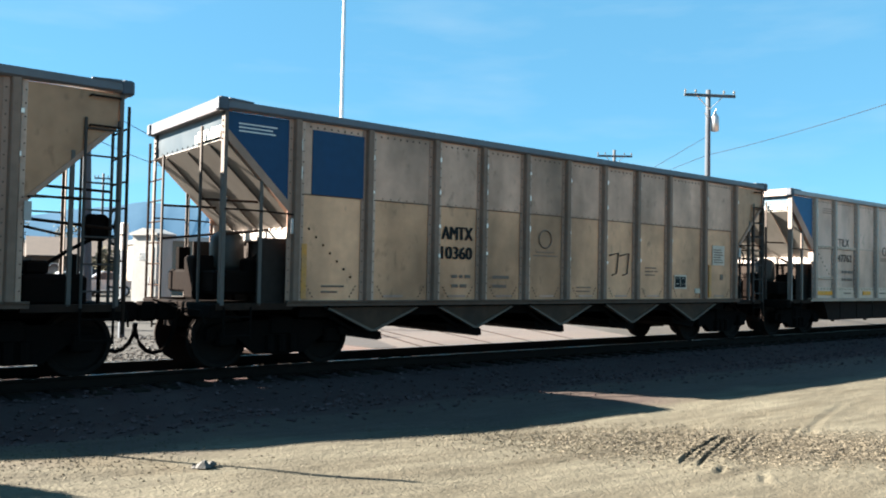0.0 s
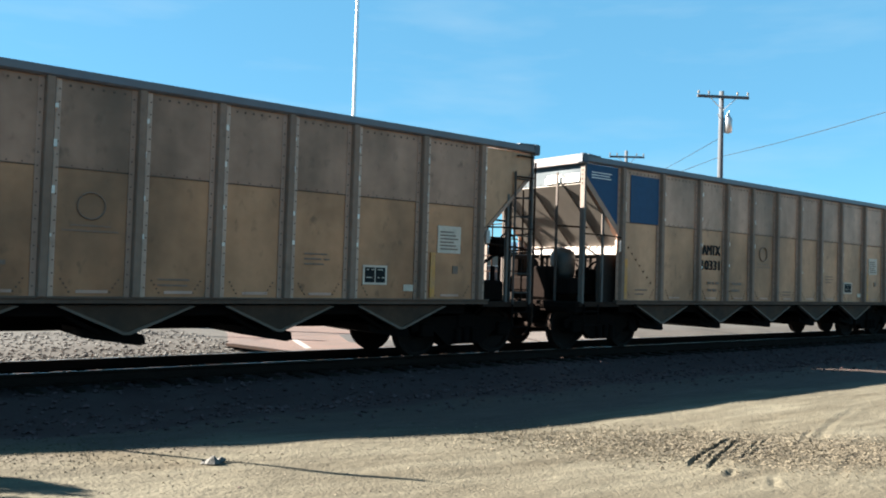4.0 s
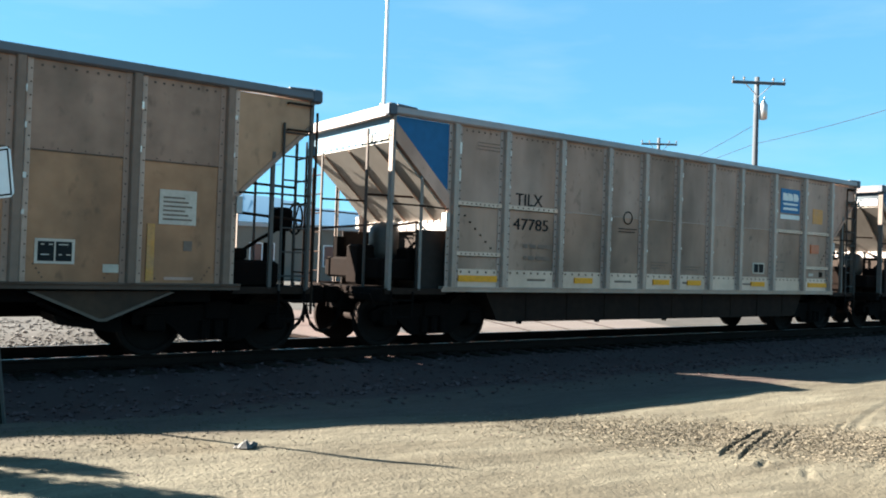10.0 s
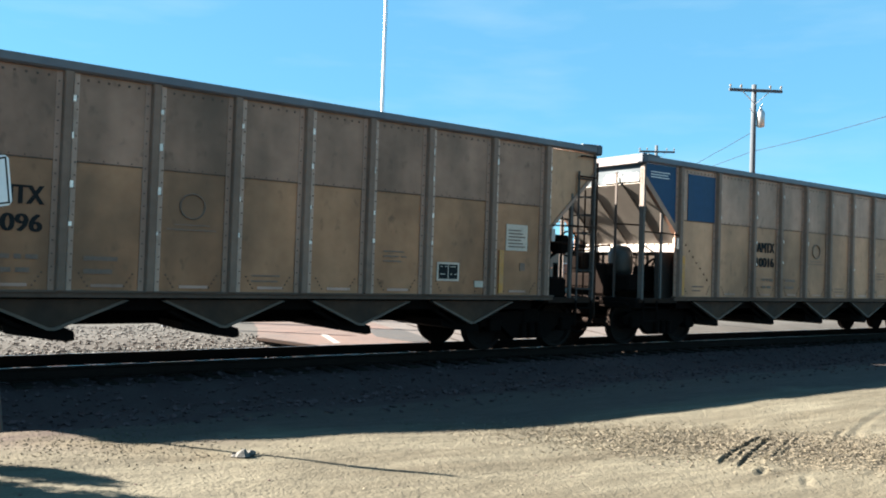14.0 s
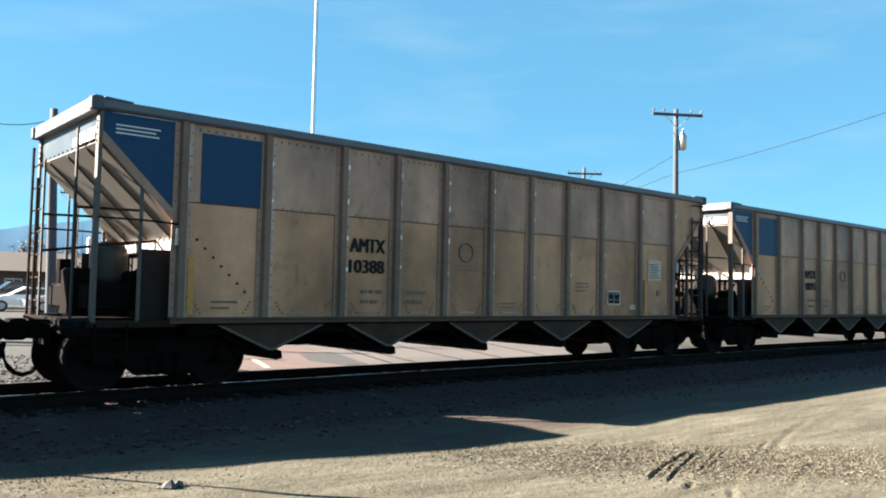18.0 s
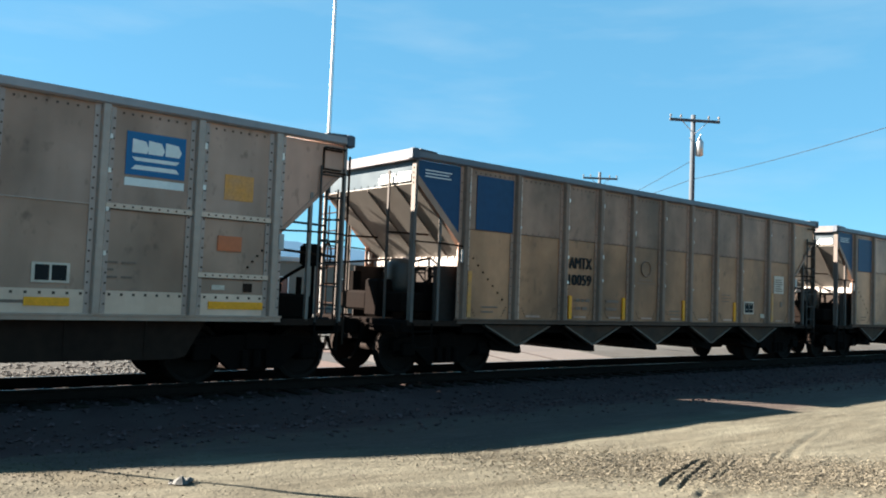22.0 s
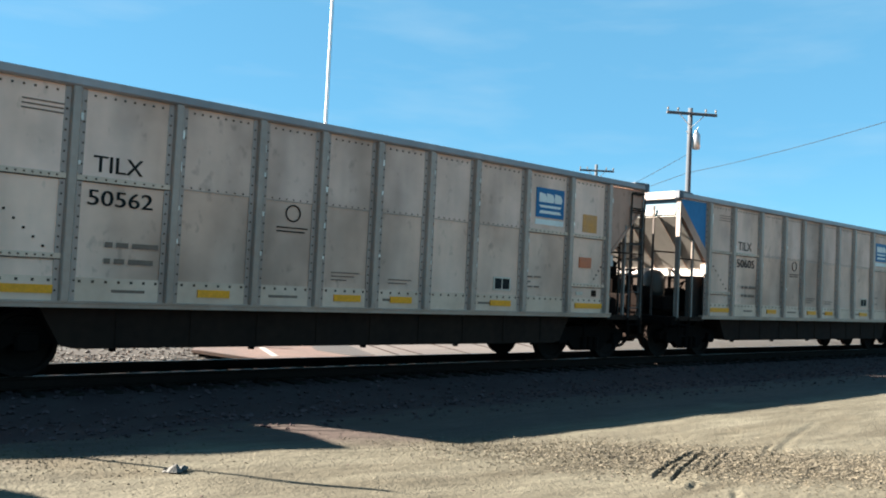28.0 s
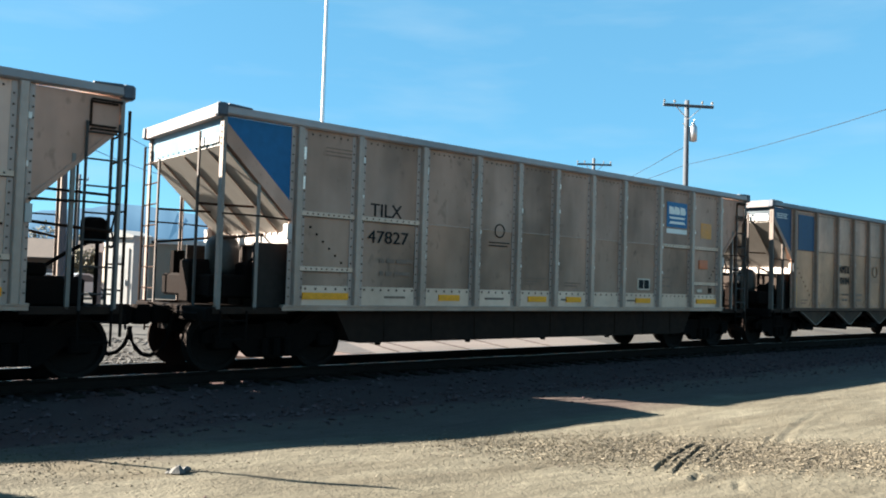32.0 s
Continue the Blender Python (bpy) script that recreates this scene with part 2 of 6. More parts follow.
slope_alu_b = material("clean_pale_slope_sheet", (0.307, 0.2796, 0.2482), 0.5, 0.0, 0.10, 1.0, 6.0, 0.03, grime=0.25)
post_steel = material("dusty_post_steel", (0.1237, 0.09372, 0.0775), 0.7, 0.1, 0.3, 2.0, 10.0, 0.08, STREAK, tint=(0.075, 0.0561, 0.04588))
rail_steel = material("rusty_rail_steel", (0.0525, 0.0372, 0.03016), 0.75, 0.1, 0.3, 2.0, 10.0, 0.08, STREAK, tint=(0.0315, 0.02232, 0.01798))
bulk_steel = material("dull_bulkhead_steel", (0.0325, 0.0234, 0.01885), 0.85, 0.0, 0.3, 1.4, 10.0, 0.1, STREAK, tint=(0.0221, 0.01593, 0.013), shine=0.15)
post_alu = material("pale_post_aluminium", (0.2046, 0.1568, 0.1296), 0.5, 0.15, 0.3, 2.0, 10.0, 0.06, STREAK, tint=(0.1364, 0.1036, 0.0864))
yellow = material("yellow_reflector", (0.903, 0.328, 0.0064), 0.5, 0.0, 0.25, 3.0, 25.0, 0.03, tint=(0.777, 0.28, 0.012), shine=0.3)
yellow_faded = material("faded_yellow_stripe", (0.52, 0.255, 0.105), 0.6, 0.0, 0.3, 4.0, 25.0, 0.03, tint=(0.40, 0.21, 0.115))
yellow_worn = material("worn_yellow_stripe", (0.62, 0.2378, 0.027), 0.6, 0.0, 0.3, 4.0, 25.0, 0.03, tint=(0.45, 0.205, 0.081))
orange = material("orange_placard", (0.55, 0.12, 0.03), 0.5, 0.0, 0.15, 4.0, 25.0, 0.03)
white = material("white_paint", (0.66, 0.63, 0.58), 0.5, 0.0, 0.1, 3.0, 20.0, 0.03)
paper = material("weathered_paper", (0.6521, 0.5054, 0.3956), 0.7, 0.0, 0.2, 3.0, 20.0, 0.03, tint=(0.482, 0.3591, 0.268))
placard_paper = material("placard_paper", (0.64, 0.475, 0.365), 0.7, 0.0, 0.2, 3.0, 20.0, 0.03, tint=(0.50, 0.365, 0.28))
spray_rust = material("spray_dark_red", (0.045, 0.016, 0.012), 0.7, 0.0, 0.3, 5.0, 30.0, 0.02, shine=0.15)
spray_grey = material("spray_grey", (0.105, 0.087, 0.078), 0.7, 0.0, 0.3, 5.0, 30.0, 0.02, shine=0.15)
mid_blue = material("mid_blue_paint", (0.006, 0.10, 0.235), 0.5, 0.0, 0.2, 1.5, 8.0, 0.03, STREAK, shine=0.25)
black = material("black_lettering", (0.02, 0.018, 0.017), 0.7, 0.0, 0.2, 6.0, 30.0, 0.02, shine=0.1)
faint = material("faded_lettering", (0.20, 0.115, 0.078), 0.65, 0.0, 0.3, 8.0, 40.0, 0.02)
logo_blue = material("logo_blue", (0.010, 0.11, 0.25), 0.45, 0.0, 0.12, 2.0, 15.0, 0.02, shine=0.25)
spray_black = material("spray_black", (0.026, 0.022, 0.022), 0.7, 0.0, 0.3, 5.0, 30.0, 0.02, shine=0.15)
spray_pale = material("spray_pale_blue", (0.42, 0.44, 0.43), 0.6, 0.0, 0.2, 2.5, 18.0, 0.02, tint=(0.20, 0.30, 0.35))
spray_blue = material("spray_mid_blue", (0.10, 0.26, 0.38), 0.6, 0.0, 0.2, 2.5, 18.0, 0.02, tint=(0.04, 0.17, 0.32))
spray_white = material("spray_white", (0.62, 0.58, 0.53), 0.6, 0.0, 0.15, 4, 20, 0.02)
dirt = material("tan_dirt", (0.120, 0.108, 0.080), 0.95, 0.0, 0.42, 1.3, 42.0, 0.6, (0.30, 2.0, 1), tint=(0.060, 0.051, 0.036), detail=14, shine=0.12, patches=0.40)


def shade_dirt(m, shade_colour, near, far):
    """Puts the train's shade into the dirt as a dark, ragged-edged strip; near and far are its bounds across the track.
    """
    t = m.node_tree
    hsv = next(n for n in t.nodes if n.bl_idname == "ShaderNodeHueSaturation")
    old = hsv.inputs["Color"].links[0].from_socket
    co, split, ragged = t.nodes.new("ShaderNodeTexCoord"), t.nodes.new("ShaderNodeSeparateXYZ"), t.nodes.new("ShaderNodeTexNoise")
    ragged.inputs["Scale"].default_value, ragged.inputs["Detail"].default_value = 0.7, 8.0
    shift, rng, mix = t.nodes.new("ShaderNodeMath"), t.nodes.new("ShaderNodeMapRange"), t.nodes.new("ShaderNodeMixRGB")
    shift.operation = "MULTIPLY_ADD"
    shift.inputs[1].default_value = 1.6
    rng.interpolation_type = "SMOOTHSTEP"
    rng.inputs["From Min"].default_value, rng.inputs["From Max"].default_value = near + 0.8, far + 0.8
    mix.inputs[2].default_value = (*shade_colour, 1)
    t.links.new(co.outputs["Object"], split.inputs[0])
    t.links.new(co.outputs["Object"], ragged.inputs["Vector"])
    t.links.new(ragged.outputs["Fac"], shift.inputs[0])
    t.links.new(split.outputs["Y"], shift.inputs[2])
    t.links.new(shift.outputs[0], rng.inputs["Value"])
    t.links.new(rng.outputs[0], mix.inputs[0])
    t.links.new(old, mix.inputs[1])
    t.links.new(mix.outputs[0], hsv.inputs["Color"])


shade_dirt(dirt, (0.056, 0.041, 0.035), -6.75, -5.95)


def mottled(m):
    """A second, coarser relief and streaks of pale dust and brown soil, as wheels have spread them."""
    t = m.node_tree
    hsv = next(n for n in t.nodes if n.bl_idname == "ShaderNodeHueSaturation")
    fine_bump = next(n for n in t.nodes if n.bl_idname == "ShaderNodeBump")
    old = hsv.inputs["Value"].links[0].from_socket
    co, lie, streak, lump = t.nodes.new("ShaderNodeTexCoord"), t.nodes.new("ShaderNodeMapping"), t.nodes.new("ShaderNodeTexNoise"), t.nodes.new("ShaderNodeTexNoise")
    lie.inputs["Rotation"].default_value, lie.inputs["Scale"].default_value = (0, 0, radians(-16)), (0.45, 2.4, 1)
    streak.inputs["Scale"].default_value, streak.inputs["Detail"].default_value, streak.inputs["Roughness"].default_value = 4.0, 10.0, 0.68
    lump.inputs["Scale"].default_value, lump.inputs["Detail"].default_value = 11.0, 6.0
    rng, mul, bump = t.nodes.new("ShaderNodeMapRange"), t.nodes.new("ShaderNodeMath"), t.nodes.new("ShaderNodeBump")
    rng.inputs["From Min"].default_value, rng.inputs["From Max"].default_value, rng.inputs["To Min"].default_value, rng.inputs["To Max"].default_value = 0.33, 0.64, 0.74, 1.14
    mul.operation = "MULTIPLY"
    bump.inputs["Strength"].default_value, bump.inputs["Distance"].default_value = 0.36, 0.05
    t.links.new(co.outputs["Object"], lie.inputs[0])
    t.links.new(lie.outputs[0], streak.inputs["Vector"])
    t.links.new(co.outputs["Object"], lump.inputs["Vector"])
    t.links.new(streak.outputs["Fac"], rng.inputs["Value"])
    t.links.new(rng.outputs[0], mul.inputs[0])
    t.links.new(old, mul.inputs[1])
    t.links.new(mul.outputs[0], hsv.inputs["Value"])
    t.links.new(lump.outputs["Fac"], bump.inputs["Height"])
    t.links.new(bump.outputs[0], fine_bump.inputs["Normal"])


mottled(dirt)


def churned(m, colour, at, wide, turn):
    """A ragged patch of ground that wheels have churned up, darker than the crust about it."""
    t = m.node_tree
    hsv = next(n for n in t.nodes if n.bl_idname == "ShaderNodeHueSaturation")
    old = hsv.inputs["Color"].links[0].from_socket
    co, lie, far, ragged = t.nodes.new("ShaderNodeTexCoord"), t.nodes.new("ShaderNodeMapping"), t.nodes.new("ShaderNodeVectorMath"), t.nodes.new("ShaderNodeTexNoise")
    lie.vector_type, far.operation = "TEXTURE", "LENGTH"
    lie.inputs["Location"].default_value, lie.inputs["Rotation"].default_value, lie.inputs["Scale"].default_value = (*at, 0), (0, 0, radians(turn)), (*wide, 1000)
    ragged.inputs["Scale"].default_value, ragged.inputs["Detail"].default_value = 3.2, 10.0
    add, rng, mix = t.nodes.new("ShaderNodeMath"), t.nodes.new("ShaderNodeMapRange"), t.nodes.new("ShaderNodeMixRGB")
    add.operation = "MULTIPLY_ADD"
    add.inputs[1].default_value = 2.4
    rng.inputs["From Min"].default_value, rng.inputs["From Max"].default_value, rng.inputs["To Min"].default_value, rng.inputs["To Max"].default_value = 1.5, 2.4, 0.9, 0.0
    mix.inputs[2].default_value = (*colour, 1)
    t.links.new(co.outputs["Object"], lie.inputs[0])
    t.links.new(lie.outputs[0], far.inputs[0])
    t.links.new(co.outputs["Object"], ragged.inputs["Vector"])
    t.links.new(ragged.outputs["Fac"], add.inputs[0])
    t.links.new(far.outputs["Value"], add.inputs[2])
    t.links.new(add.outputs[0], rng.inputs["Value"])
    t.links.new(rng.outputs[0], mix.inputs[0])
    t.links.new(old, mix.inputs[1])
    t.links.new(mix.outputs[0], hsv.inputs["Color"])


churned(dirt, (0.056, 0.047, 0.033), (2.35, -8.25), (2.4, 0.85), -38)
churned(dirt, (0.075, 0.062, 0.042), (-3.1, -6.5), (0.9, 0.35), -40)
far_dirt = material("grey_far_dirt", (0.05936, 0.05709, 0.05341), 0.95, 0.0, 0.3, 0.8, 18.0, 0.5, tint=(0.04214, 0.03987, 0.0369), detail=10, shine=0.12)
ballast_soil = material("ballast_soil", (0.0576, 0.0396, 0.0378), 0.95, 0.0, 0.3, 1.5, 26.0, 0.5, tint=(0.045, 0.0279, 0.0279), detail=10, shine=0.05)
stone_grey = by_island(material("ballast_stone", (0.0725, 0.04438, 0.04403), 0.95, 0.0, 0.25, 9.0, 40.0, 0.3, tint=(0.05111, 0.03093, 0.03091), shine=0.15), 0.6, 1.35)
stone_tan = by_island(material("pebble", (0.09, 0.072, 0.05), 0.9, 0.0, 0.25, 9.0, 40.0, 0.3), 0.55, 1.25)
chip = by_island(material("dry_straw", (0.105, 0.087, 0.06), 0.9, 0.0, 0.25, 9.0, 40.0, 0.2), 0.40, 1.7)
clod = by_island(material("dirt_clod", (0.082, 0.069, 0.048), 0.95, 0.0, 0.25, 9.0, 40.0, 0.3, shine=0.15), 0.6, 1.3)
pale_stone = material("pale_stone", (0.07875, 0.07399, 0.06775), 0.9, 0.0, 0.3, 20.0, 80.0, 0.3)
tie_wood = material("creosoted_wood", (0.020, 0.0135, 0.010), 0.95, 0.0, 0.4, 3.0, 40.0, 0.4, (0.6, 6, 6), spread=0.25, shine=0.1)
pole_wood = material("weathered_pole_wood", (0.058, 0.069, 0.084), 0.85, 0.0, 0.35, 3.0, 30.0, 0.3, (5, 5, 0.4))
galv = material("galvanised_steel", (0.42, 0.43, 0.44), 0.4, 0.7, 0.15, 5, 30, 0.05)
pole_white = material("white_pole_paint", (0.72, 0.72, 0.70), 0.4, 0.0, 0.1, 2, 20, 0.02)
wire_mat = material("dark_wire", (0.018, 0.018, 0.018), 0.7, 0.0, 0.2, 5, 20, 0, shine=0.1)
red_clay = material("red_brick_surface", (0.0756, 0.04144, 0.03136), 0.9, 0.0, 0.3, 0.9, 22.0, 0.5, tint=(0.0448, 0.02912, 0.02352), detail=10)
pink_paving = material("pink_worn_paving", (0.066, 0.05475, 0.04875), 0.9, 0.0, 0.3, 0.9, 18.0, 0.4, (0.35, 1.6, 1), tint=(0.045, 0.03525, 0.03075), detail=10)
line_paint = material("worn_road_paint", (0.22, 0.21, 0.195), 0.8, 0.0, 0.3, 5.0, 40.0, 0.1)
dark_patch = material("dark_paving", (0.020, 0.017, 0.016), 0.9, 0.0, 0.3, 2.0, 30.0, 0.3)
concrete = material("pale_concrete", (0.112, 0.1, 0.0864), 0.9, 0.0, 0.2, 0.6, 14.0, 0.3)


# ---- building blocks ----
class Shape:
    """Collects corners and faces of one mesh."""

    def __init__(self):
        self.v, self.f, self.m = [], [], []

    def add(self, verts, faces, slot=0):
        n = len(self.v)
        self.v += [tuple(p) for p in verts]
        self.f += [tuple(n + i for i in face) for face in faces]
        self.m += [slot] * len(faces)
        return self

    def box(self, x0, x1, y0, y1, z0, z1, slot=0):
        x0, x1, y0, y1, z0, z1 = min(x0, x1), max(x0, x1), min(y0, y1), max(y0, y1), min(z0, z1), max(z0, z1)
        v = [(x, y, z) for z in (z0, z1) for y in (y0, y1) for x in (x0, x1)]
        return self.add(v, [(0, 2, 3, 1), (4, 5, 7, 6), (0, 1, 5, 4), (1, 3, 7, 5), (3, 2, 6, 7), (2, 0, 4, 6)], slot)

    def soft(self, x0, x1, y0, y1, z0, z1, r, slot=0):
        """A box whose upright and lengthwise edges are cut off by r."""
        x0, x1, y0, y1, z0, z1 = min(x0, x1), max(x0, x1), min(y0, y1), max(y0, y1), min(z0, z1), max(z0, z1)
        ring = [(x0 + r, y0), (x1 - r, y0), (x1, y0 + r), (x1, y1 - r), (x1 - r, y1), (x0 + r, y1), (x0, y1 - r), (x0, y0 + r)]
        cx, cy = (x0 + x1) / 2, (y0 + y1) / 2
        sx, sy = max(0.0, 1 - 2 * r / (x1 - x0)), max(0.0, 1 - 2 * r / (y1 - y0))
        inner = [(cx + (x - cx) * sx, cy + (y - cy) * sy) for x, y in ring]
        v = [(*p, z0) for p in inner] + [(*p, z0 + r) for p in ring] + [(*p, z1 - r) for p in ring] + [(*p, z1) for p in inner]
        f = [tuple(range(7, -1, -1)), tuple(range(24, 32))]
        for a in (0, 8, 16):
            f += [(a + i, a + (i + 1) % 8, a + 8 + (i + 1) % 8, a + 8 + i) for i in range(8)]
        return self.add(v, f, slot)

    def tube(self, p0, p1, r0, r1=None, n=8, slot=0, caps=True):
        p0, p1 = Vector(p0), Vector(p1)
        r1 = r0 if r1 is None else r1
        q = (p1 - p0).to_track_quat("Z", "Y")
        v = []
        for p, r in ((p0, r0), (p1, r1)):
            v += [p + q @ Vector((r * math.cos(2 * math.pi * i / n), r * math.sin(2 * math.pi * i / n), 0)) for i in range(n)]
        f = [(i, (i + 1) % n, n + (i + 1) % n, n + i) for i in range(n)]
        if caps:
            f += [tuple(range(n - 1, -1, -1)), tuple(range(n, 2 * n))]
        return self.add(v, f, slot)

    def path(self, pts, r, n=6, slot=0):
        """A bent rod through the points, in one piece."""
        pts = [Vector(p) for p in pts]
        v = []
        for i, p in enumerate(pts):
            way = (pts[min(i + 1, len(pts) - 1)] - pts[max(i - 1, 0)]).normalized()
            side = way.cross(Vector((0, 0, 1)) if abs(way.z) < 0.9 else Vector((0, 1, 0))).normalized()
            up = side.cross(way)
            v += [p + (side * math.cos(2 * math.pi * k / n) + up * math.sin(2 * math.pi * k / n)) * r for k in range(n)]
        f = [(i * n + k, i * n + (k + 1) % n, (i + 1) * n + (k + 1) % n, (i + 1) * n + k) for i in range(len(pts) - 1) for k in range(n)]
        f += [tuple(range(n - 1, -1, -1)), tuple(range((len(pts) - 1) * n, len(pts) * n))]
        return self.add(v, f, slot)

    def prism(self, outline, axis, a0, a1, slot=0):
        """An outline in the two other axes (in x, y, z order), drawn along an axis from a0 to a1."""
        def at(p, a):
            return {"x": (a, p[0], p[1]), "y": (p[0], a, p[1]), "z": (p[0], p[1], a)}[axis]
        n = len(outline)
        v = [at(p, a0) for p in outline] + [at(p, a1) for p in outline]
        f = [tuple(range(n - 1, -1, -1)), tuple(range(n, 2 * n))] + [(i, (i + 1) % n, n + (i + 1) % n, n + i) for i in range(n)]
        return self.add(v, f, slot)

    def plate(self, corners, thick, slot=0):
        """A flat plate on four or more corners, thickened along its normal."""
        c = [Vector(p) for p in corners]
        d = (c[1] - c[0]).cross(c[2] - c[0]).normalized() * thick
        n = len(c)
        v = c + [p + d for p in c]
        f = [tuple(range(n - 1, -1, -1)), tuple(range(n, 2 * n))] + [(i, (i + 1) % n, n + (i + 1) % n, n + i) for i in range(n)]
        return self.add(v, f, slot)

    def lathe(self, profile, origin, axis="y", n=24, slot=0):
        """Radius and offset pairs, turned about an axis."""
        v, f = [], []
        for r, h in profile:
            for i in range(n):
                a = 2 * math.pi * i / n
                c, s = r * math.cos(a), r * math.sin(a)
                p = {"y": (c, h, s), "z": (c, s, h), "x": (h, c, s)}[axis]
                v.append(tuple(o + q for o, q in zip(origin, p)))
        for k in range(len(profile) - 1):
            f += [(k * n + i, k * n + (i + 1) % n, (k + 1) * n + (i + 1) % n, (k + 1) * n + i) for i in range(n)]
        f += [tuple(range(n)), tuple(range((len(profile) - 1) * n, len(profile) * n))]
        return self.add(v, f, slot)

    def mesh(self, name, mats):
        me = bpy.data.meshes.new(name)
        me.from_pydata(self.v, [], self.f)
        for m in mats if isinstance(mats, (list, tuple)) else [mats]:
            me.materials.append(m)
        me.polygons.foreach_set("material_index", self.m)
        bm = bmesh.new()
        bm.from_mesh(me)
        bmesh.ops.recalc_face_normals(bm, faces=bm.faces)
        bm.to_mesh(me)
        bm.free()
        return me


def part(name, shape, mats, parent, label="", smooth=False):
    me = shape.mesh(name, mats)
    if smooth:
        me.polygons.foreach_set("use_smooth", [len(p.vertices) == 4 for p in me.polygons])
    ob = new(name, me)
    ob.parent = parent
    return tagged(ob, label)


def thing(name, label, category, group="", at=(0, 0, 0), turn=0.0, kind=""):
    ob = new(name)
    ob.empty_display_size = 0.3
    ob.matrix_basis = pose(*at, 0, 0, turn)
    return tagged(ob, label, category, group, kind)


def solid(name, shape, mats, label, category="", kind="", group="", at=(0, 0, 0), turn=0.0, smooth=False):
    me = shape.mesh(name, mats)
    if smooth:
        me.polygons.foreach_set("use_smooth", [True] * len(me.polygons))
    ob = new(name, me)
    ob.matrix_basis = pose(*at, 0, 0, turn)
    return tagged(ob, label, category, group, kind)


def lettering(text, width, height, mat, name, bold=(0.0, 0.014, 0.028)):
    """Lettering with the built-in font, width by height, standing in the x-z plane and facing -y: a mesh and its shift for each letter."""
    cu = bpy.data.curves.new(name, "FONT")
    cu.body, cu.size, cu.extrude, cu.resolution_u = text, 1.0, 0.0, 3
    cu.offset = 0.0
    tmp = new(name, cu)
    me = bpy.data.meshes.new_from_object(tmp.evaluated_get(bpy.context.evaluated_depsgraph_get()))
    bpy.data.objects.remove(tmp)
    n = len(me.vertices)
    co = np.empty(n * 3)
    me.vertices.foreach_get("co", co)
    co = co.reshape(-1, 3)
    lo, hi = co.min(0), co.max(0)
    out = np.zeros_like(co)
    out[:, 0] = (co[:, 0] - lo[0]) / (hi[0] - lo[0]) * width
    out[:, 2] = (co[:, 1] - lo[1]) / (hi[1] - lo[1]) * height
    faces = [tuple(p.vertices) for p in me.polygons]
    # each letter is an island of the font's mesh
    root = list(range(n))

    def top(i):
        while root[i] != i:
            root[i] = root[root[i]]
            i = root[i]
        return i
    for f in faces:
        for i in f[1:]:
            root[top(i)] = top(f[0])
    letters = {}
    for f in faces:
        letters.setdefault(top(f[0]), []).append(f)
    made = []
    for fs in letters.values():
        at = {v: i for i, v in enumerate(sorted({v for f in fs for v in f}))}
        m, x0 = len(at), min(out[v][0] for v in at)
        # the strokes are doubled, a little shifted, to make them bold
        verts = [(out[v][0] - x0 + s, -0.001 * k, out[v][2]) for k, s in enumerate(bold) for v in at]
        me = bpy.data.meshes.new(name)
        me.from_pydata(verts, [], [tuple(at[v] + k * m for v in f) for k in range(len(bold)) for f in fs])
        me.materials.append(mat)
        me.update()
        made.append((me, x0))
    return made


# ---- the train ----
LONG, PITCH = 14.885, 16.18        # length over the top chords, and from car to car
HALF = LONG / 2
SIDE = 1.52                        # half the width over the side sheets
TOP, SILL = 4.02, 1.0
WHEEL_R = 0.457
AXLES = (0.38, 2.21, 12.67, 14.50)
RIBS_A = (1.27, 2.61, 4.01, 5.13, 6.24, 7.40, 8.53, 9.65, 10.80, 12.20, 13.50)
RIBS_B = (1.36, 2.50, 3.88, 5.18, 6.28, 7.38, 8.52, 9.62, 10.98, 12.31, 13.56)
RIBS_C = (1.15, 2.62, 5.12, 7.35, 9.62, 11.95, 13.70)


def bars(shape, s0, z0, rows, y=-SIDE - 0.004, gap=0.07, high=0.04, slot=0):
    """Rows of small writing that nobody can read, as plain bars; each row is a list of lengths."""
    for i, row in enumerate(rows):
        s = s0
        for w in row:
            shape.box(s - HALF, s + w - HALF, y - 0.003, y, z0 - i * gap, z0 - i * gap + high, slot)
            s += w + 0.05


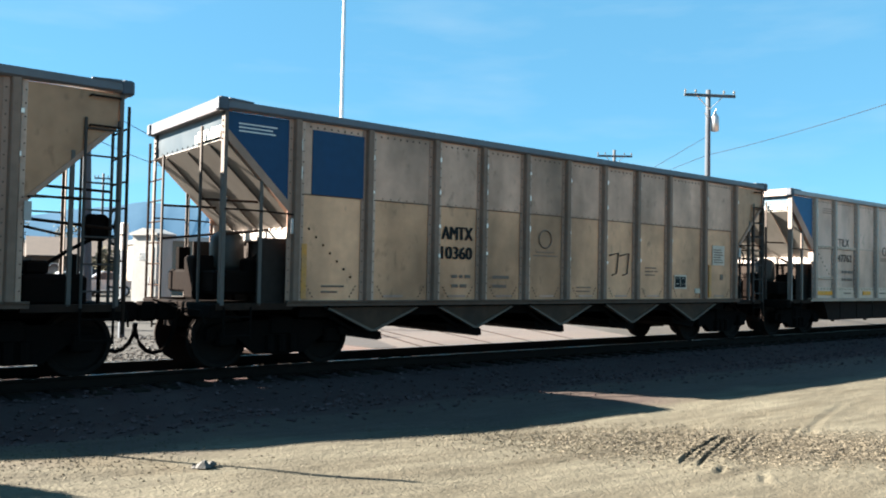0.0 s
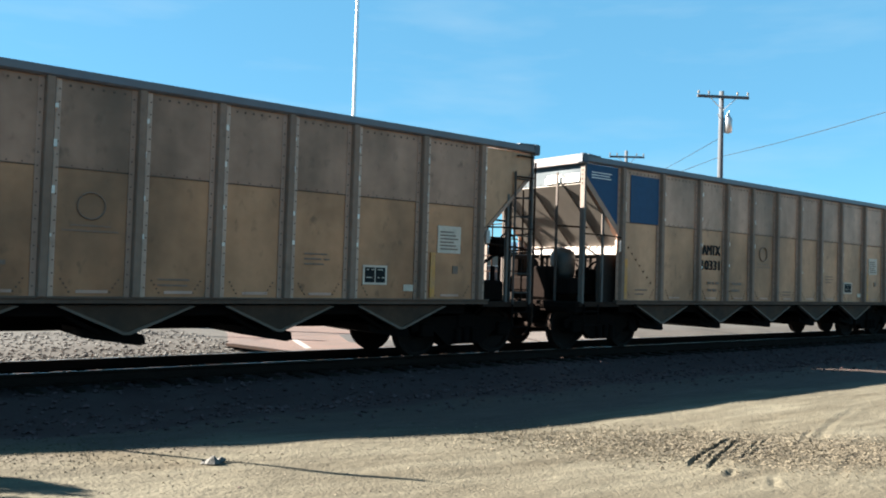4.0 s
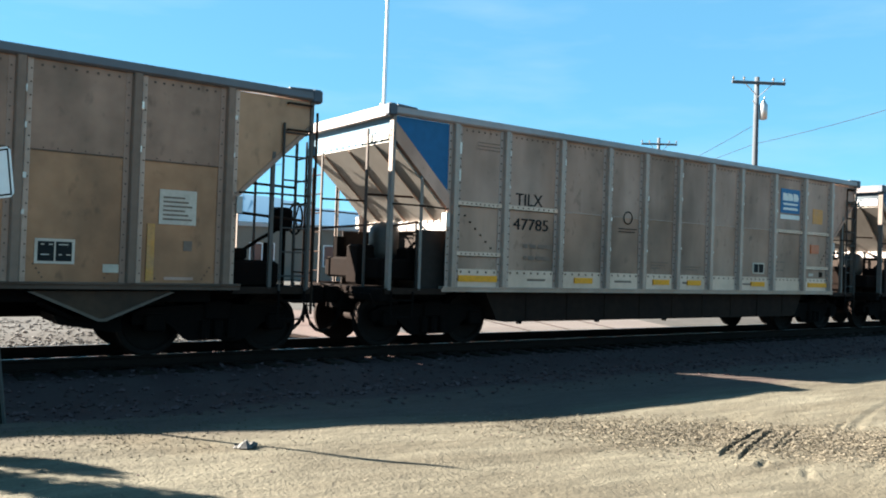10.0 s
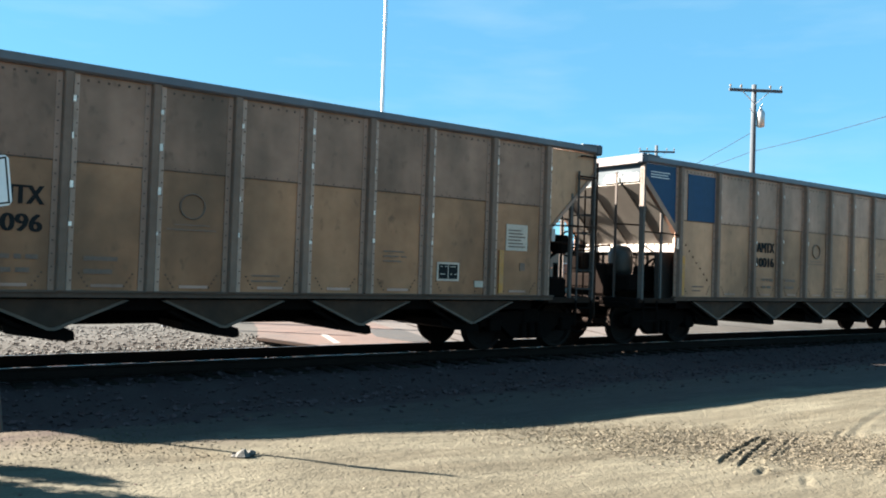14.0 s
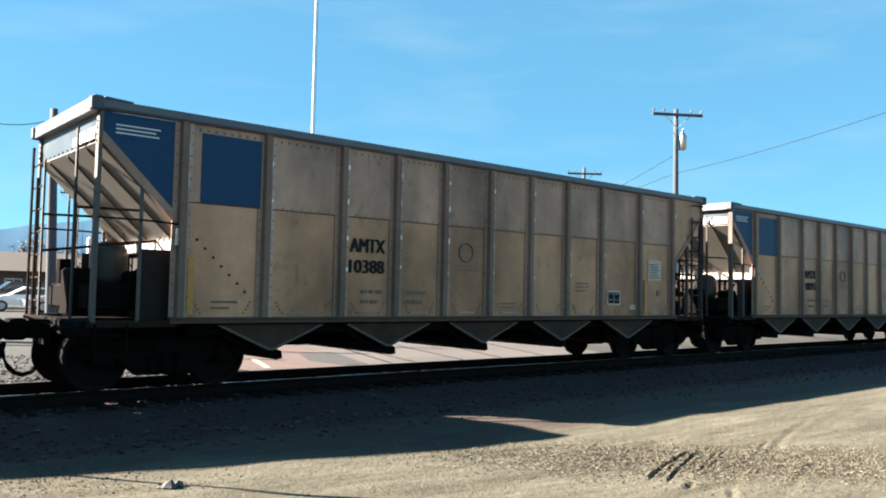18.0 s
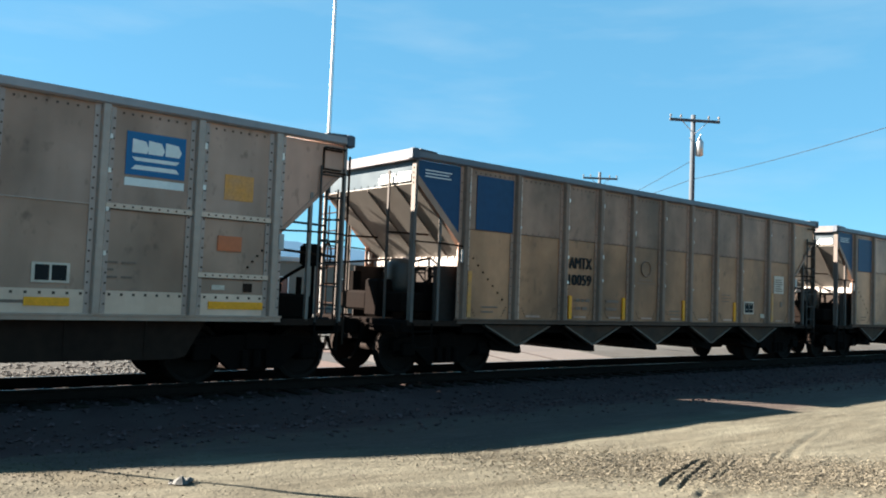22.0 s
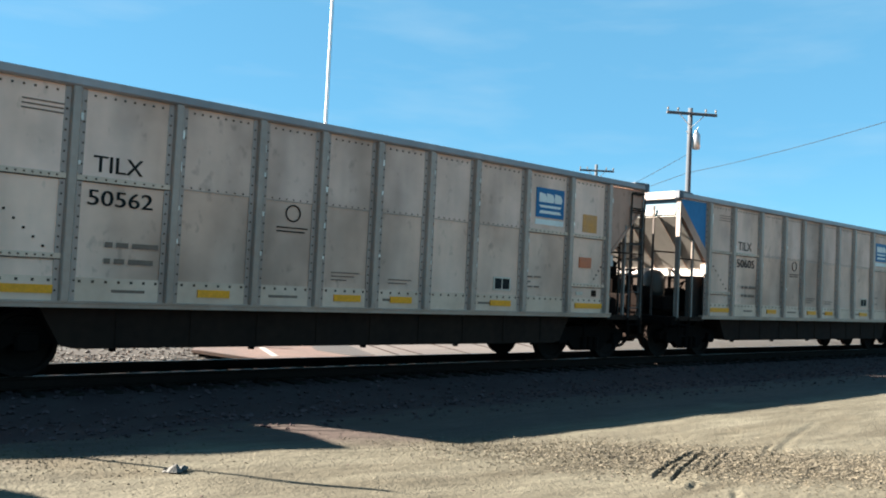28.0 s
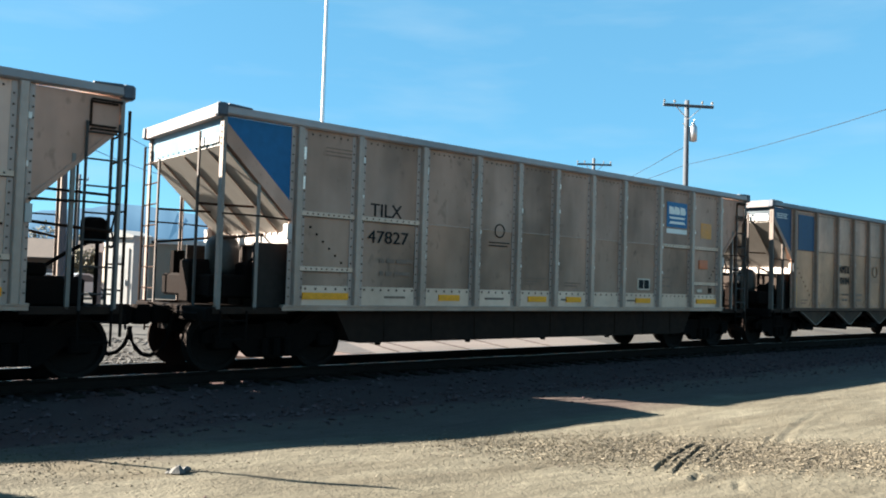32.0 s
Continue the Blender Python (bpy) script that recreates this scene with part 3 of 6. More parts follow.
def car_end(car, front, paint, style):
    """One end of a car: slope sheet, crossbeam, bulkhead, posts, ladders and platform. u runs inwards from the end."""
    def X(u):
        return u - HALF if front else HALF - u
    rib, low = (alu_clean_rib, alu_clean_low) if style == "b" else (alu_rib, alu_low)
    faded = steel_blue if front else brown
    steel = faded if style == "c" else under_brown
    top_mat = {"a": chord, "b": chord_light, "c": faded}[style]
    slope_mat = {"a": slope_alu, "b": slope_alu_b, "c": brown_light}[style]
    # raised cap over the end, with dark corner pieces
    g = Shape().prism([(X(-0.02), TOP - 0.15), (X(0.10), TOP - 0.15), (X(0.10), TOP - 0.02), (X(0.45), TOP - 0.02), (X(0.45), TOP + 0.02), (X(-0.02), TOP + 0.035)], "y", -1.44, 1.44)
    part("end_cap", g, top_mat, car)
    for y in (-1, 1):
        g = Shape().soft(X(-0.05), X(0.12), y * 1.44, y * 1.60, TOP - 0.16, TOP + 0.045, 0.025)
        g.prism([(X(0.12), TOP), (X(0.5), TOP), (X(0.5), TOP + 0.02), (X(0.12), TOP + 0.04)], "y", y * 1.45, y * 1.59)
        part("corner_cap", g, cap_dark, car, "dark corner cap")
    # upright end panel and slope sheet with stiffeners
    g = Shape().box(X(0.10), X(0.13), -1.46, 1.46, 3.47, TOP - 0.14)
    for i in range(13):
        y = -1.4 + i * 2.8 / 12
        g.box(X(0.085), X(0.10), y - 0.012, y + 0.012, 3.49, 3.515)
    end_panel = part("end_panel", g, (end_paint["green"] if paint == "green" else pale_end[style]) if front else low, car, "painted upper end panel" if front else "")
    if front and style == "a":
        for y0, y1 in ((-1.36, -0.98), (-0.86, -0.44)):
            part("white_label", Shape().box(X(0.094), X(0.10), y0, y1, 3.56, 3.68), white, end_panel, "worn white label")
    g = Shape().plate([(X(0.10), -1.46, 3.47), (X(0.10), 1.46, 3.47), (X(1.42), 1.46, 2.22), (X(1.42), -1.46, 2.22)], 0.03)
    part("slope_sheet", g, slope_mat, car)
    for y in (-0.95, 0.0, 0.95):
        g = Shape().prism([(X(0.12), 3.44), (X(1.38), 2.245), (X(1.35), 2.21), (X(0.09), 3.405)], "y", y - 0.010, y + 0.010)
        part("stiffener", g, post_steel if style != "b" else rib, car)
    # light crossbeam with bolts, dark bulkhead under it
    g = Shape().soft(X(1.30), X(1.44), -1.46, 1.46, 2.03, 2.22, 0.015)
    for i in range(15):
        y = -1.4 + i * 0.2
        g.box(X(1.28), X(1.30), y - 0.02, y + 0.02, 2.19, 2.23)
    part("crossbeam", g, brown_light if style == "c" else alu_beam, car)
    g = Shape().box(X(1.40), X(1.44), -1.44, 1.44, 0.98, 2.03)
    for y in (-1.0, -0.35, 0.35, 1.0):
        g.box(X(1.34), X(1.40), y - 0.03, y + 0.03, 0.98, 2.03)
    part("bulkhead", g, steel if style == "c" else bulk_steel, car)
    for y in (-1, 1):
        # triangular side plate under the chord, flange along the slope
        edge = {"a": 1.16 if front else 1.36, "b": 1.25, "c": 1.148 if front else 1.20}[style]
        g = Shape().prism([(X(0.13), 3.87), (X(edge), 3.87), (X(edge), 2.38 + (1.25 - edge)), (X(0.13), 3.47)], "y", y * (SIDE - 0.03), y * SIDE)
        side_mat = (steel_blue if style == "c" else mid_blue if style == "b" and paint == "blue" else end_paint.get(paint)) if front else (brown if style == "c" else low)
        p = part("end_side_plate", g, [side_mat or low], car, {"blue": "dark blue triangular plate", "sky": "light blue triangular plate", "green": "green triangular plate"}.get(paint, "") if front else "")
        if front and style == "a":
            g = Shape()
            for i, w in enumerate((0.62, 0.55, 0.6)):
                g.box(X(0.30), X(0.30 + w), y * SIDE, y * (SIDE + 0.004), 3.70 - i * 0.055, 3.72 - i * 0.055)
            tagged(part("small_writing", g, white, p), kind="stuff")
        high_, low_ = {"a": (0.10, 0.06), "b": (0.27, 0.10), "c": (0.0, 0.0)}[style] if front else (0.0, 0.04)
        g = Shape().prism([(X(0.13), min(3.86, 3.50 + high_)), (X(edge), 2.38 + 1.26 - edge + high_), (X(edge), 2.26 + 1.26 - edge + low_), (X(0.10), 3.40 + low_)], "y", y * (SIDE - 0.10), y * (SIDE + 0.025))
        for i in range(9):
            u = 0.22 + i * 0.12
            g.box(X(u - 0.012), X(u + 0.012), y * (SIDE + 0.025), y * (SIDE + 0.035), 3.43 + high_ * 0.7 - (u - 0.13) * 0.982 - 0.012, 3.43 + high_ * 0.7 - (u - 0.13) * 0.982 + 0.012)
        part("slope_flange", g, {"a": alu_flange_a, "b": alu_clean_low, "c": faded}[style], car)
        # corner post, second post, side ladder post
        post = {"a": post_steel, "b": post_alu, "c": faded}[style]
        slim = 0.0 if style == "c" else 0.02
        g = Shape().box(X(0.07), X(0.085), y * 1.43, y * 1.545, 1.0, TOP - 0.14).box(X(0.085), X(0.145 - slim), y * 1.53, y * 1.545, 1.0, TOP - 0.14)
        for i in range(5):
            g.box(X(0.055), X(0.07), y * 1.46, y * 1.49, 3.45 + i * 0.09, 3.475 + i * 0.09)
        part("corner_post", g, post, car)
        part("side_post", Shape().box(X(0.665), X(0.715), y * 1.51, y * 1.53, 1.0, 3.05).box(X(0.70), X(0.715), y * 1.46, y * 1.51, 1.0, 3.05), post, car)
        part("end_post", Shape().box(X(-0.01), X(0.04 - slim), y * 0.81, y * (0.88 - slim), 1.0, 3.72 if y < 0 else 3.45), faded if style == "c" else rail_steel, car)
        g = Shape().box(X(1.17), X(1.255), y * 1.44, y * 1.575, 2.10, 2.34)
        if style != "c":
            part("beam_end", g, alu_beam, car, "bright end of the crossbeam")
        part("brace", Shape().tube((X(0.02), y * 0.84, 2.6), (X(0.95), y * 0.84, 2.62), 0.02), steel, car)
        part("inner_brace", Shape().tube((X(0.14), y * 1.40, 2.05), (X(1.30), y * 0.5, 2.2), 0.022), steel, car)
        # end ladder at one corner
        if (y > 0) == front:
            g = Shape()
            for i in range(7):
                g.tube((X(0.0), y * 0.84, 1.25 + i * 0.36), (X(0.02), y * 1.50, 1.25 + i * 0.36), 0.014, None, 6)
            g.tube((X(-0.01), y * 1.50, 0.62), (X(-0.01), y * 1.50, 3.72), 0.022, None, 6)
            g.tube((X(-0.01), y * 1.18, 1.0), (X(-0.01), y * 1.18, 3.2), 0.018, None, 6)
            part("end_ladder", g, steel, car)
        g = Shape()
        for z in (0.55, 0.83):
            g.tube((X(0.13), y * 1.555, z), (X(0.55), y * 1.555, z), 0.014, None, 6)
        for u in (0.13, 0.55):
            g.tube((X(u), y * 1.555, 0.5), (X(u), y * 1.555, 0.98), 0.018, None, 6)
        part("step", g, under, car)
        if y < 0 and not front:
            g = Shape()
            for i in range(7):
                g.tube((X(0.13), y * 1.555, 1.20 + i * 0.36), (X(0.55), y * 1.555, 1.20 + i * 0.36), 0.014, None, 6)
            for u in (0.13, 0.55):
                g.tube((X(u), y * 1.555, 0.98), (X(u), y * 1.555, 3.5), 0.020, None, 6)
            part("side_ladder", g, under_brown if style == "c" else rail_steel, car)
        if y < 0 and not front:
            for z in (3.80, 3.40):
                part("grab_iron", Shape().path([(X(0.12), -SIDE - 0.01, z), (X(0.12), -SIDE - 0.07, z), (X(0.50), -SIDE - 0.07, z), (X(0.50), -SIDE - 0.01, z)], 0.016), steel, car)
        part("grab_rail", Shape().path([(X(0.10), y * 1.56, 2.42), (X(0.70), y * 1.58, 2.42), (X(1.22), y * 1.56, 2.40)], 0.016), steel, car)
        # dark side plate over the truck, and the side of the platform
        if front:
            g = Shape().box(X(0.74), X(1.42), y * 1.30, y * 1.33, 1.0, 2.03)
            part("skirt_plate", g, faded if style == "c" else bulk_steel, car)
        part("sill_end", Shape().box(X(0.02), X(1.25), y * 1.40, y * 1.53, 0.93, 1.03), under_brown, car)
    if style == "b" and not front:
        g = Shape().box(X(0.16), X(0.52), -SIDE - 0.02, -SIDE + 0.005, 3.44, 3.47).box(X(0.16), X(0.52), -SIDE - 0.02, -SIDE + 0.005, 3.76, 3.79).box(X(0.49), X(0.52), -SIDE - 0.02, -SIDE + 0.005, 3.47, 3.76)
        part("panel_rim", g, under_brown, car)
    if front:
        g = Shape()
        for y0, y1 in ((-1.40, -1.02), (-0.98, -0.42)):
            g.box(X(0.055), X(0.07), y0, y1, 3.50, 3.62)
        part("number_board", g, white, car, "white number board")
    # platform, end sill, draft gear box
    g = Shape().soft(X(-0.06), X(0.16), -1.5, 1.5, 0.80, 1.02, 0.02)
    g.box(X(0.16), X(1.40), -1.40, 1.40, 0.94, 0.985)
    g.box(X(-0.1), X(2.9), -0.30, 0.30, 0.62, 0.94)
    part("platform", g, under, car)
    g = Shape().soft(X(-0.36), X(-0.06), -0.17, 0.17, 0.72, 1.0, 0.03)
    g.soft(X(-0.655), X(-0.34), -0.14, 0.15, 0.70, 1.01, 0.05)
    g.box(X(-0.60), X(-0.42), 0.10, 0.24, 0.74, 0.97)
    part("coupler", g, under, car)
    y = -0.35 if front else 0.35
    pts = [(X(-0.10), y, 0.84)]
    for i in range(9):
        a = math.pi * i / 8
        pts.append((X(-0.42 + 0.26 * math.cos(a)), y * (1 - 0.10 * i), 0.66 - 0.44 * math.sin(a)))
    part("air_hose", Shape().path(pts, 0.036), under, car, "looped black rubber air hose")
    part("uncoupling_lever", Shape().path([(X(-0.1), -1.45, 0.72), (X(-0.12), -1.3, 0.92), (X(-0.12), -0.3, 0.92), (X(-0.4), -0.05, 1.04)], 0.016), under, car)
    if front:
        # air reservoir, brake cylinder, valve
        g = Shape().lathe([(0.06, 2.16), (0.17, 2.13), (0.25, 2.05), (0.27, 1.95), (0.27, 1.62), (0.24, 1.52), (0.1, 1.48)], (X(0.62), -0.45, 0), "z", 16)
        part("air_reservoir", g, material_tank, car, "upright grey air tank", True)
        g = Shape().soft(X(0.15), X(1.25), -1.1, 0.9, 1.15, 1.52, 0.04)
        g.soft(X(0.05), X(0.45), -0.55, -0.1, 1.05, 1.75, 0.04)
        g.soft(X(0.72), X(1.1), -1.1, -0.7, 1.45, 1.72, 0.04)
        g.tube((X(0.3), 0.6, 1.5), (X(0.3), 0.6, 1.9), 0.12, None, 10)
        g.path([(X(0.8), -0.9, 1.65), (X(0.95), -1.05, 1.85), (X(1.15), -1.0, 1.9), (X(1.25), -0.8, 1.7)], 0.025)
        part("brake_gear", g, under, car)
    else:
        g = Shape()
        for i in range(16):
            a, b = 2 * math.pi * i / 16, 2 * math.pi * (i + 1) / 16
            g.tube((X(-0.11), -0.62 + 0.26 * math.cos(a), 2.12 + 0.26 * math.sin(a)), (X(-0.11), -0.62 + 0.26 * math.cos(b), 2.12 + 0.26 * math.sin(b)), 0.018, None, 6)
        for i in range(3):
            a = 2 * math.pi * i / 3
            g.tube((X(-0.11), -0.62, 2.12), (X(-0.11), -0.62 + 0.26 * math.cos(a), 2.12 + 0.26 * math.sin(a)), 0.014, None, 6)
        g.soft(X(0.0), X(0.30), -0.80, -0.48, 1.90, 2.28, 0.05)
        g.path([(X(0.2), -0.6, 1.92), (X(0.5), -0.6, 1.75), (X(0.9), -0.5, 1.45)], 0.03)
        g.tube((X(-0.11), -0.62, 2.12), (X(0.02), -0.62, 2.12), 0.03)
        g.tube((X(0.08), -0.62, 1.0), (X(0.08), -0.62, 1.95), 0.03)
        part("handbrake", g, under, car, "black handbrake wheel and housing")
        part("equipment_box", Shape().soft(X(0.35), X(1.2), -1.1, 0.3, 1.0, 1.42, 0.05).tube((X(0.5), -0.9, 1.42), (X(0.5), -0.9, 1.7), 0.05).soft(X(0.8), X(1.1), -0.9, -0.5, 1.42, 1.6, 0.03), under, car)


def car_trucks(car):
    for mid in ((AXLES[0] + AXLES[1]) / 2, (AXLES[2] + AXLES[3]) / 2):
        x = mid - HALF
        for y in (-1, 1):
            # cast side frame with its window, journal boxes and springs
            g = Shape().prism([(x - 1.22, 0.62), (x - 1.05, 0.70), (x - 0.45, 0.74), (x + 0.45, 0.74), (x + 1.05, 0.70), (x + 1.22, 0.62), (x + 1.22, 0.46), (x + 0.72, 0.47), (x + 0.42, 0.22), (x - 0.42, 0.22), (x - 0.72, 0.47), (x - 1.22, 0.46)], "y", y * 0.93, y * 1.08)
            for s in (-1, 1):
                g.soft(x + s * 0.915 - 0.15, x + s * 0.915 + 0.15, y * 0.90, y * 1.16, 0.36, 0.62, 0.03)
            part("side_frame", g, under, car)
            g = Shape()
            for i in range(3):
                g.tube((x - 0.2 + i * 0.2, y * 1.10, 0.26), (x - 0.2 + i * 0.2, y * 1.10, 0.52), 0.075, None, 8)
            part("spring_nest", g, under, car)
        part("bolster", Shape().soft(x - 0.22, x + 0.22, -1.12, 1.12, 0.50, 0.80, 0.04).box(x - 0.5, x + 0.5, -0.6, 0.6, 0.80, 0.94), under, car)
    for s in AXLES:
        g = Shape().tube((0, -0.98, 0), (0, 0.98, 0), 0.075, None, 12)
        for y in (-1, 1):
            g.lathe([(0.12, y * 0.84), (0.14, y * 0.77), (0.36, y * 0.77), (0.39, y * 0.83), (WHEEL_R - 0.005, y * 0.83), (WHEEL_R, y * 0.72), (WHEEL_R + 0.028, y * 0.695), (0.40, y * 0.69), (0.14, y * 0.72)], (0, 0, 0), "y", 28)
            for i in range(3):
                a = 2 * math.pi * i / 3
                g.tube((0.065 * math.cos(a), y * 0.99, 0.065 * math.sin(a)), (0.065 * math.cos(a), y * 1.02, 0.065 * math.sin(a)), 0.02, None, 6)
        w = part("wheelset", g, wheel_steel, car)
        w.location = (s - HALF, 0, WHEEL_R)


def rivet_row(g, s0, s1, z, y, step=0.13, slot=0, r=0.011):
    n = max(2, int((s1 - s0) / step))
    for i in range(n):
        s = s0 + (s1 - s0) * (i + 0.5) / n - HALF
        g.box(s - r, s + r, y * SIDE, y * (SIDE + 0.008), z - r, z + r, slot)


def build_car(style, paint, high=False, tone=""):
    car = thing("hopper_car", "", "rail car", "coal train cars")
    glint_rng = random.Random(style + paint)
    ribs = {"a": RIBS_A, "b": RIBS_B, "c": RIBS_C}[style]
    up, low, rib_mat, ch = {"a": (alu, alu_low, alu_rib, chord), "b": (alu_clean, alu_clean_low, alu_clean_rib, chord_light), "c": (brown, brown, brown, brown_light)}[style]
    if tone == "sooty":
        up, low = alu_dirty, alu_dirty_low
    elif tone == "pale":
        up, low = (alu_pale, alu_pale_low) if style == "a" else (alu_bright, alu_bright_low)
    elif style == "b" and not high:
        up, low = alu_dull, alu_dull_low
    elif style == "b" and paint != "green":
        up, low = alu_bright, alu_bright_low
    for y in (-1, 1):
        deep = 0.38 if style == "c" else 0.135
        g = Shape().prism([(y * (SIDE - 0.06), TOP - deep), (y * (SIDE + 0.05), TOP - deep), (y * (SIDE + 0.07), TOP - deep + 0.03), (y * (SIDE + 0.06), TOP), (y * (SIDE - 0.06), TOP)], "x", 0.1 - HALF, LONG - 0.1 - HALF)
        chord_ = part("top_chord", g, ch, car)
        if style == "c":
            g = Shape().prism([(y * (SIDE + 0.045), TOP - deep - 0.003), (y * (SIDE + 0.052), TOP - deep - 0.003), (y * (SIDE + 0.073), TOP - deep + 0.03), (y * (SIDE + 0.063), TOP + 0.003), (y * (SIDE - 0.06), TOP + 0.003), (y * (SIDE - 0.06), TOP + 0.001)], "x", 0.1 - HALF, 1.15 - HALF)
            part("painted_chord", g, steel_blue, chord_, "blue painted end of the chord")
        g = Shape().prism([(y * (SIDE - 0.08), SILL + 0.07), (y * (SIDE + 0.055), SILL + 0.07), (y * (SIDE + 0.055), SILL + 0.045), (y * (SIDE + 0.02), SILL + 0.04), (y * (SIDE + 0.02), SILL - 0.02), (y * (SIDE - 0.08), SILL - 0.02)], "x", 1.15 - HALF, LONG - 1.15 - HALF)
        part("side_sill", g, alu_clean_rib if style == "b" else (under_brown if style == "c" else sill_brown), car)
        for i, (a, b) in enumerate(zip(ribs, ribs[1:])):
            g = Shape()
            x0, x1 = a - HALF, b - HALF
            seam = 2.74 if style == "a" else (2.70 if high else 2.53)
            if style == "c":
                g.box(x0, x1, y * (SIDE - 0.03), y * SIDE, SILL + 0.06, TOP - 0.3)
                rivet_row(g, a, b, TOP - 0.43, y, 0.11, 1)
            else:
                g.box(x0, x1, y * (SIDE - 0.03), y * SIDE, seam, TOP - 0.1)
                g.box(x0, x1, y * (SIDE - 0.036), y * (SIDE - 0.010), SILL + 0.06, seam, 1)
                g.box(x0, x1, y * (SIDE - 0.02), y * (SIDE + 0.003), seam - 0.009, seam + 0.007, 3 if style == "a" else 2)
                rivet_row(g, a + 0.17, b - 0.17, TOP - 0.21, y, 0.12, 3, 0.014)
                if style == "a":
                    rivet_row(g, a + 0.2, b - 0.2, seam + 0.03, y, 0.16, 3, 0.009)
                if style == "a":
                    for k in range(4):
                        for s in (a + 0.22 + k * 0.035, b - 0.22 - k * 0.035):
                            g.box(s - HALF - 0.010, s - HALF + 0.010, y * (SIDE - 0.02), y * (SIDE + 0.002), 1.13 + (3 - k) * 0.055 - 0.010, 1.13 + (3 - k) * 0.055 + 0.010, 3)
                if style == "b":
                    g.box(x0, x1, y * (SIDE - 0.02), y * (SIDE + 0.004), SILL + 0.06, 1.38, 4)
                    rivet_row(g, a + 0.1, b - 0.1, 1.33, y, 0.16, 3, 0.018)
                    # lap bars with their rivets on the end bays
                    if high and 1 < i < 8:
                        rivet_row(g, a + 0.18, b - 0.18, seam + 0.03, y, 0.12, 3)
                    for z in ((seam, 1.65) if i in (0, 9) else (seam,) if i in (1, 8) else ()):
                        g.box(x0, x1, y * (SIDE - 0.01), y * (SIDE + 0.022), z - 0.035, z + 0.035, 4)
                        g.box(x0, x1, y * (SIDE - 0.01), y * (SIDE + 0.012), z - 0.05, z - 0.035, 3)
                        for k in range(9):
                            s = a + 0.18 + (b - a - 0.36) * k / 8 - HALF
                            g.box(s - 0.012, s + 0.012, y * SIDE, y * (SIDE + 0.03), z - 0.012, z + 0.012, 3)
            p = part("side_panel", g, [up, low, rib_mat, rivet_steel, alu_strip], car)
            if i == 0 and style == "a" and y < 0:
                g = Shape().box(1.54 - HALF, 2.50 - HALF, -SIDE - 0.014, -SIDE + 0.001, 2.745, TOP - 0.25)
                part("painted_square", g, blue, p, "dark blue painted square")
                g = Shape()
                for k in range(7):
                    g.box(1.50 + k * 0.13 - HALF, 1.53 + k * 0.13 - HALF, -SIDE - 0.002, -SIDE + 0.02, 2.18 - k * 0.125, 2.215 - k * 0.125)
                tagged(part("bolting", g, under, p), kind="stuff")
        for i, s in enumerate(ribs):
            x = s - HALF
            if style == "c":
                g = Shape().box(x - 0.016, x + 0.012, y * SIDE, y * (SIDE + 0.035), SILL + 0.3, TOP - 0.38)
                g.box(x + 0.012, x + 0.022, y * SIDE, y * (SIDE + 0.03), SILL + 0.3, TOP - 0.38, 3 if i % 2 else 0)
            else:
                w, fl = 0.074, 0.070
                g = Shape().box(x - w - fl, x, y * (SIDE - 0.01), y * (SIDE + 0.008), SILL + 0.07, TOP - 0.135, 2)
                # on style a this flange is paler than the other
                g.box(x, x + w + fl * 0.85, y * (SIDE - 0.01), y * (SIDE + 0.009), SILL + 0.07, TOP - 0.135, 4)
                g.prism([(x - w, y * SIDE), (x - w + 0.022, y * (SIDE + 0.07)), (x - w + 0.034, y * (SIDE + 0.08)), (x + w - 0.034, y * (SIDE + 0.08)), (x + w - 0.022, y * (SIDE + 0.07)), (x + w, y * SIDE)], "z", SILL + 0.07, TOP - 0.135)
                # rivets down both flanges
                r = 0.009 if style == "a" else 0.012
                for z in np.arange(1.2, 3.8, 0.17 if style == "a" else 0.14):
                    for e in (x - w - fl * 0.55, x + w + fl * 0.55):
                        g.box(e - r, e + r, y * (SIDE + 0.006), y * (SIDE + 0.018), z - r, z + r, 3)
                # glints painted in as pale spots and streaks along the right edge
                for z, h in (((3.52, 0.045), (3.02, 0.05), (2.42, 0.04), (1.9, 0.03)) if i in range(2, 9) else ((3.5, 0.12), (3.05, 0.16)) if i == 0 else ((3.5, 0.04), (2.9, 0.03))):
                    z, h, out = z + glint_rng.uniform(-0.06, 0.06), h * glint_rng.uniform(0.6, 1.3), glint_rng.uniform(0.012, 0.030)
                    g.box(x + w - 0.034, x + w - 0.034 + out * 2, y * (SIDE + 0.008), y * (SIDE + 0.060), z - h, z + h, 1)
                    g.box(x + w - 0.036, x + w - 0.030 + out * 0.5, y * (SIDE + 0.008), y * (SIDE + 0.064), z - h * 2.4, z - h, 4)
            part("rib", g, [rib_mat, bright, alu_flange_b if style == "b" else alu_flange_a, rivet_steel, alu_flange_b if style == "b" else alu_flange_pale], car)
    # hull between the sides: floor sheets and slopes
    g = Shape().box(1.44 - HALF, LONG - 1.44 - HALF, -SIDE + 0.05, SIDE - 0.05, 1.0, 1.06)
    part("floor_sheet", g, under_brown, car)
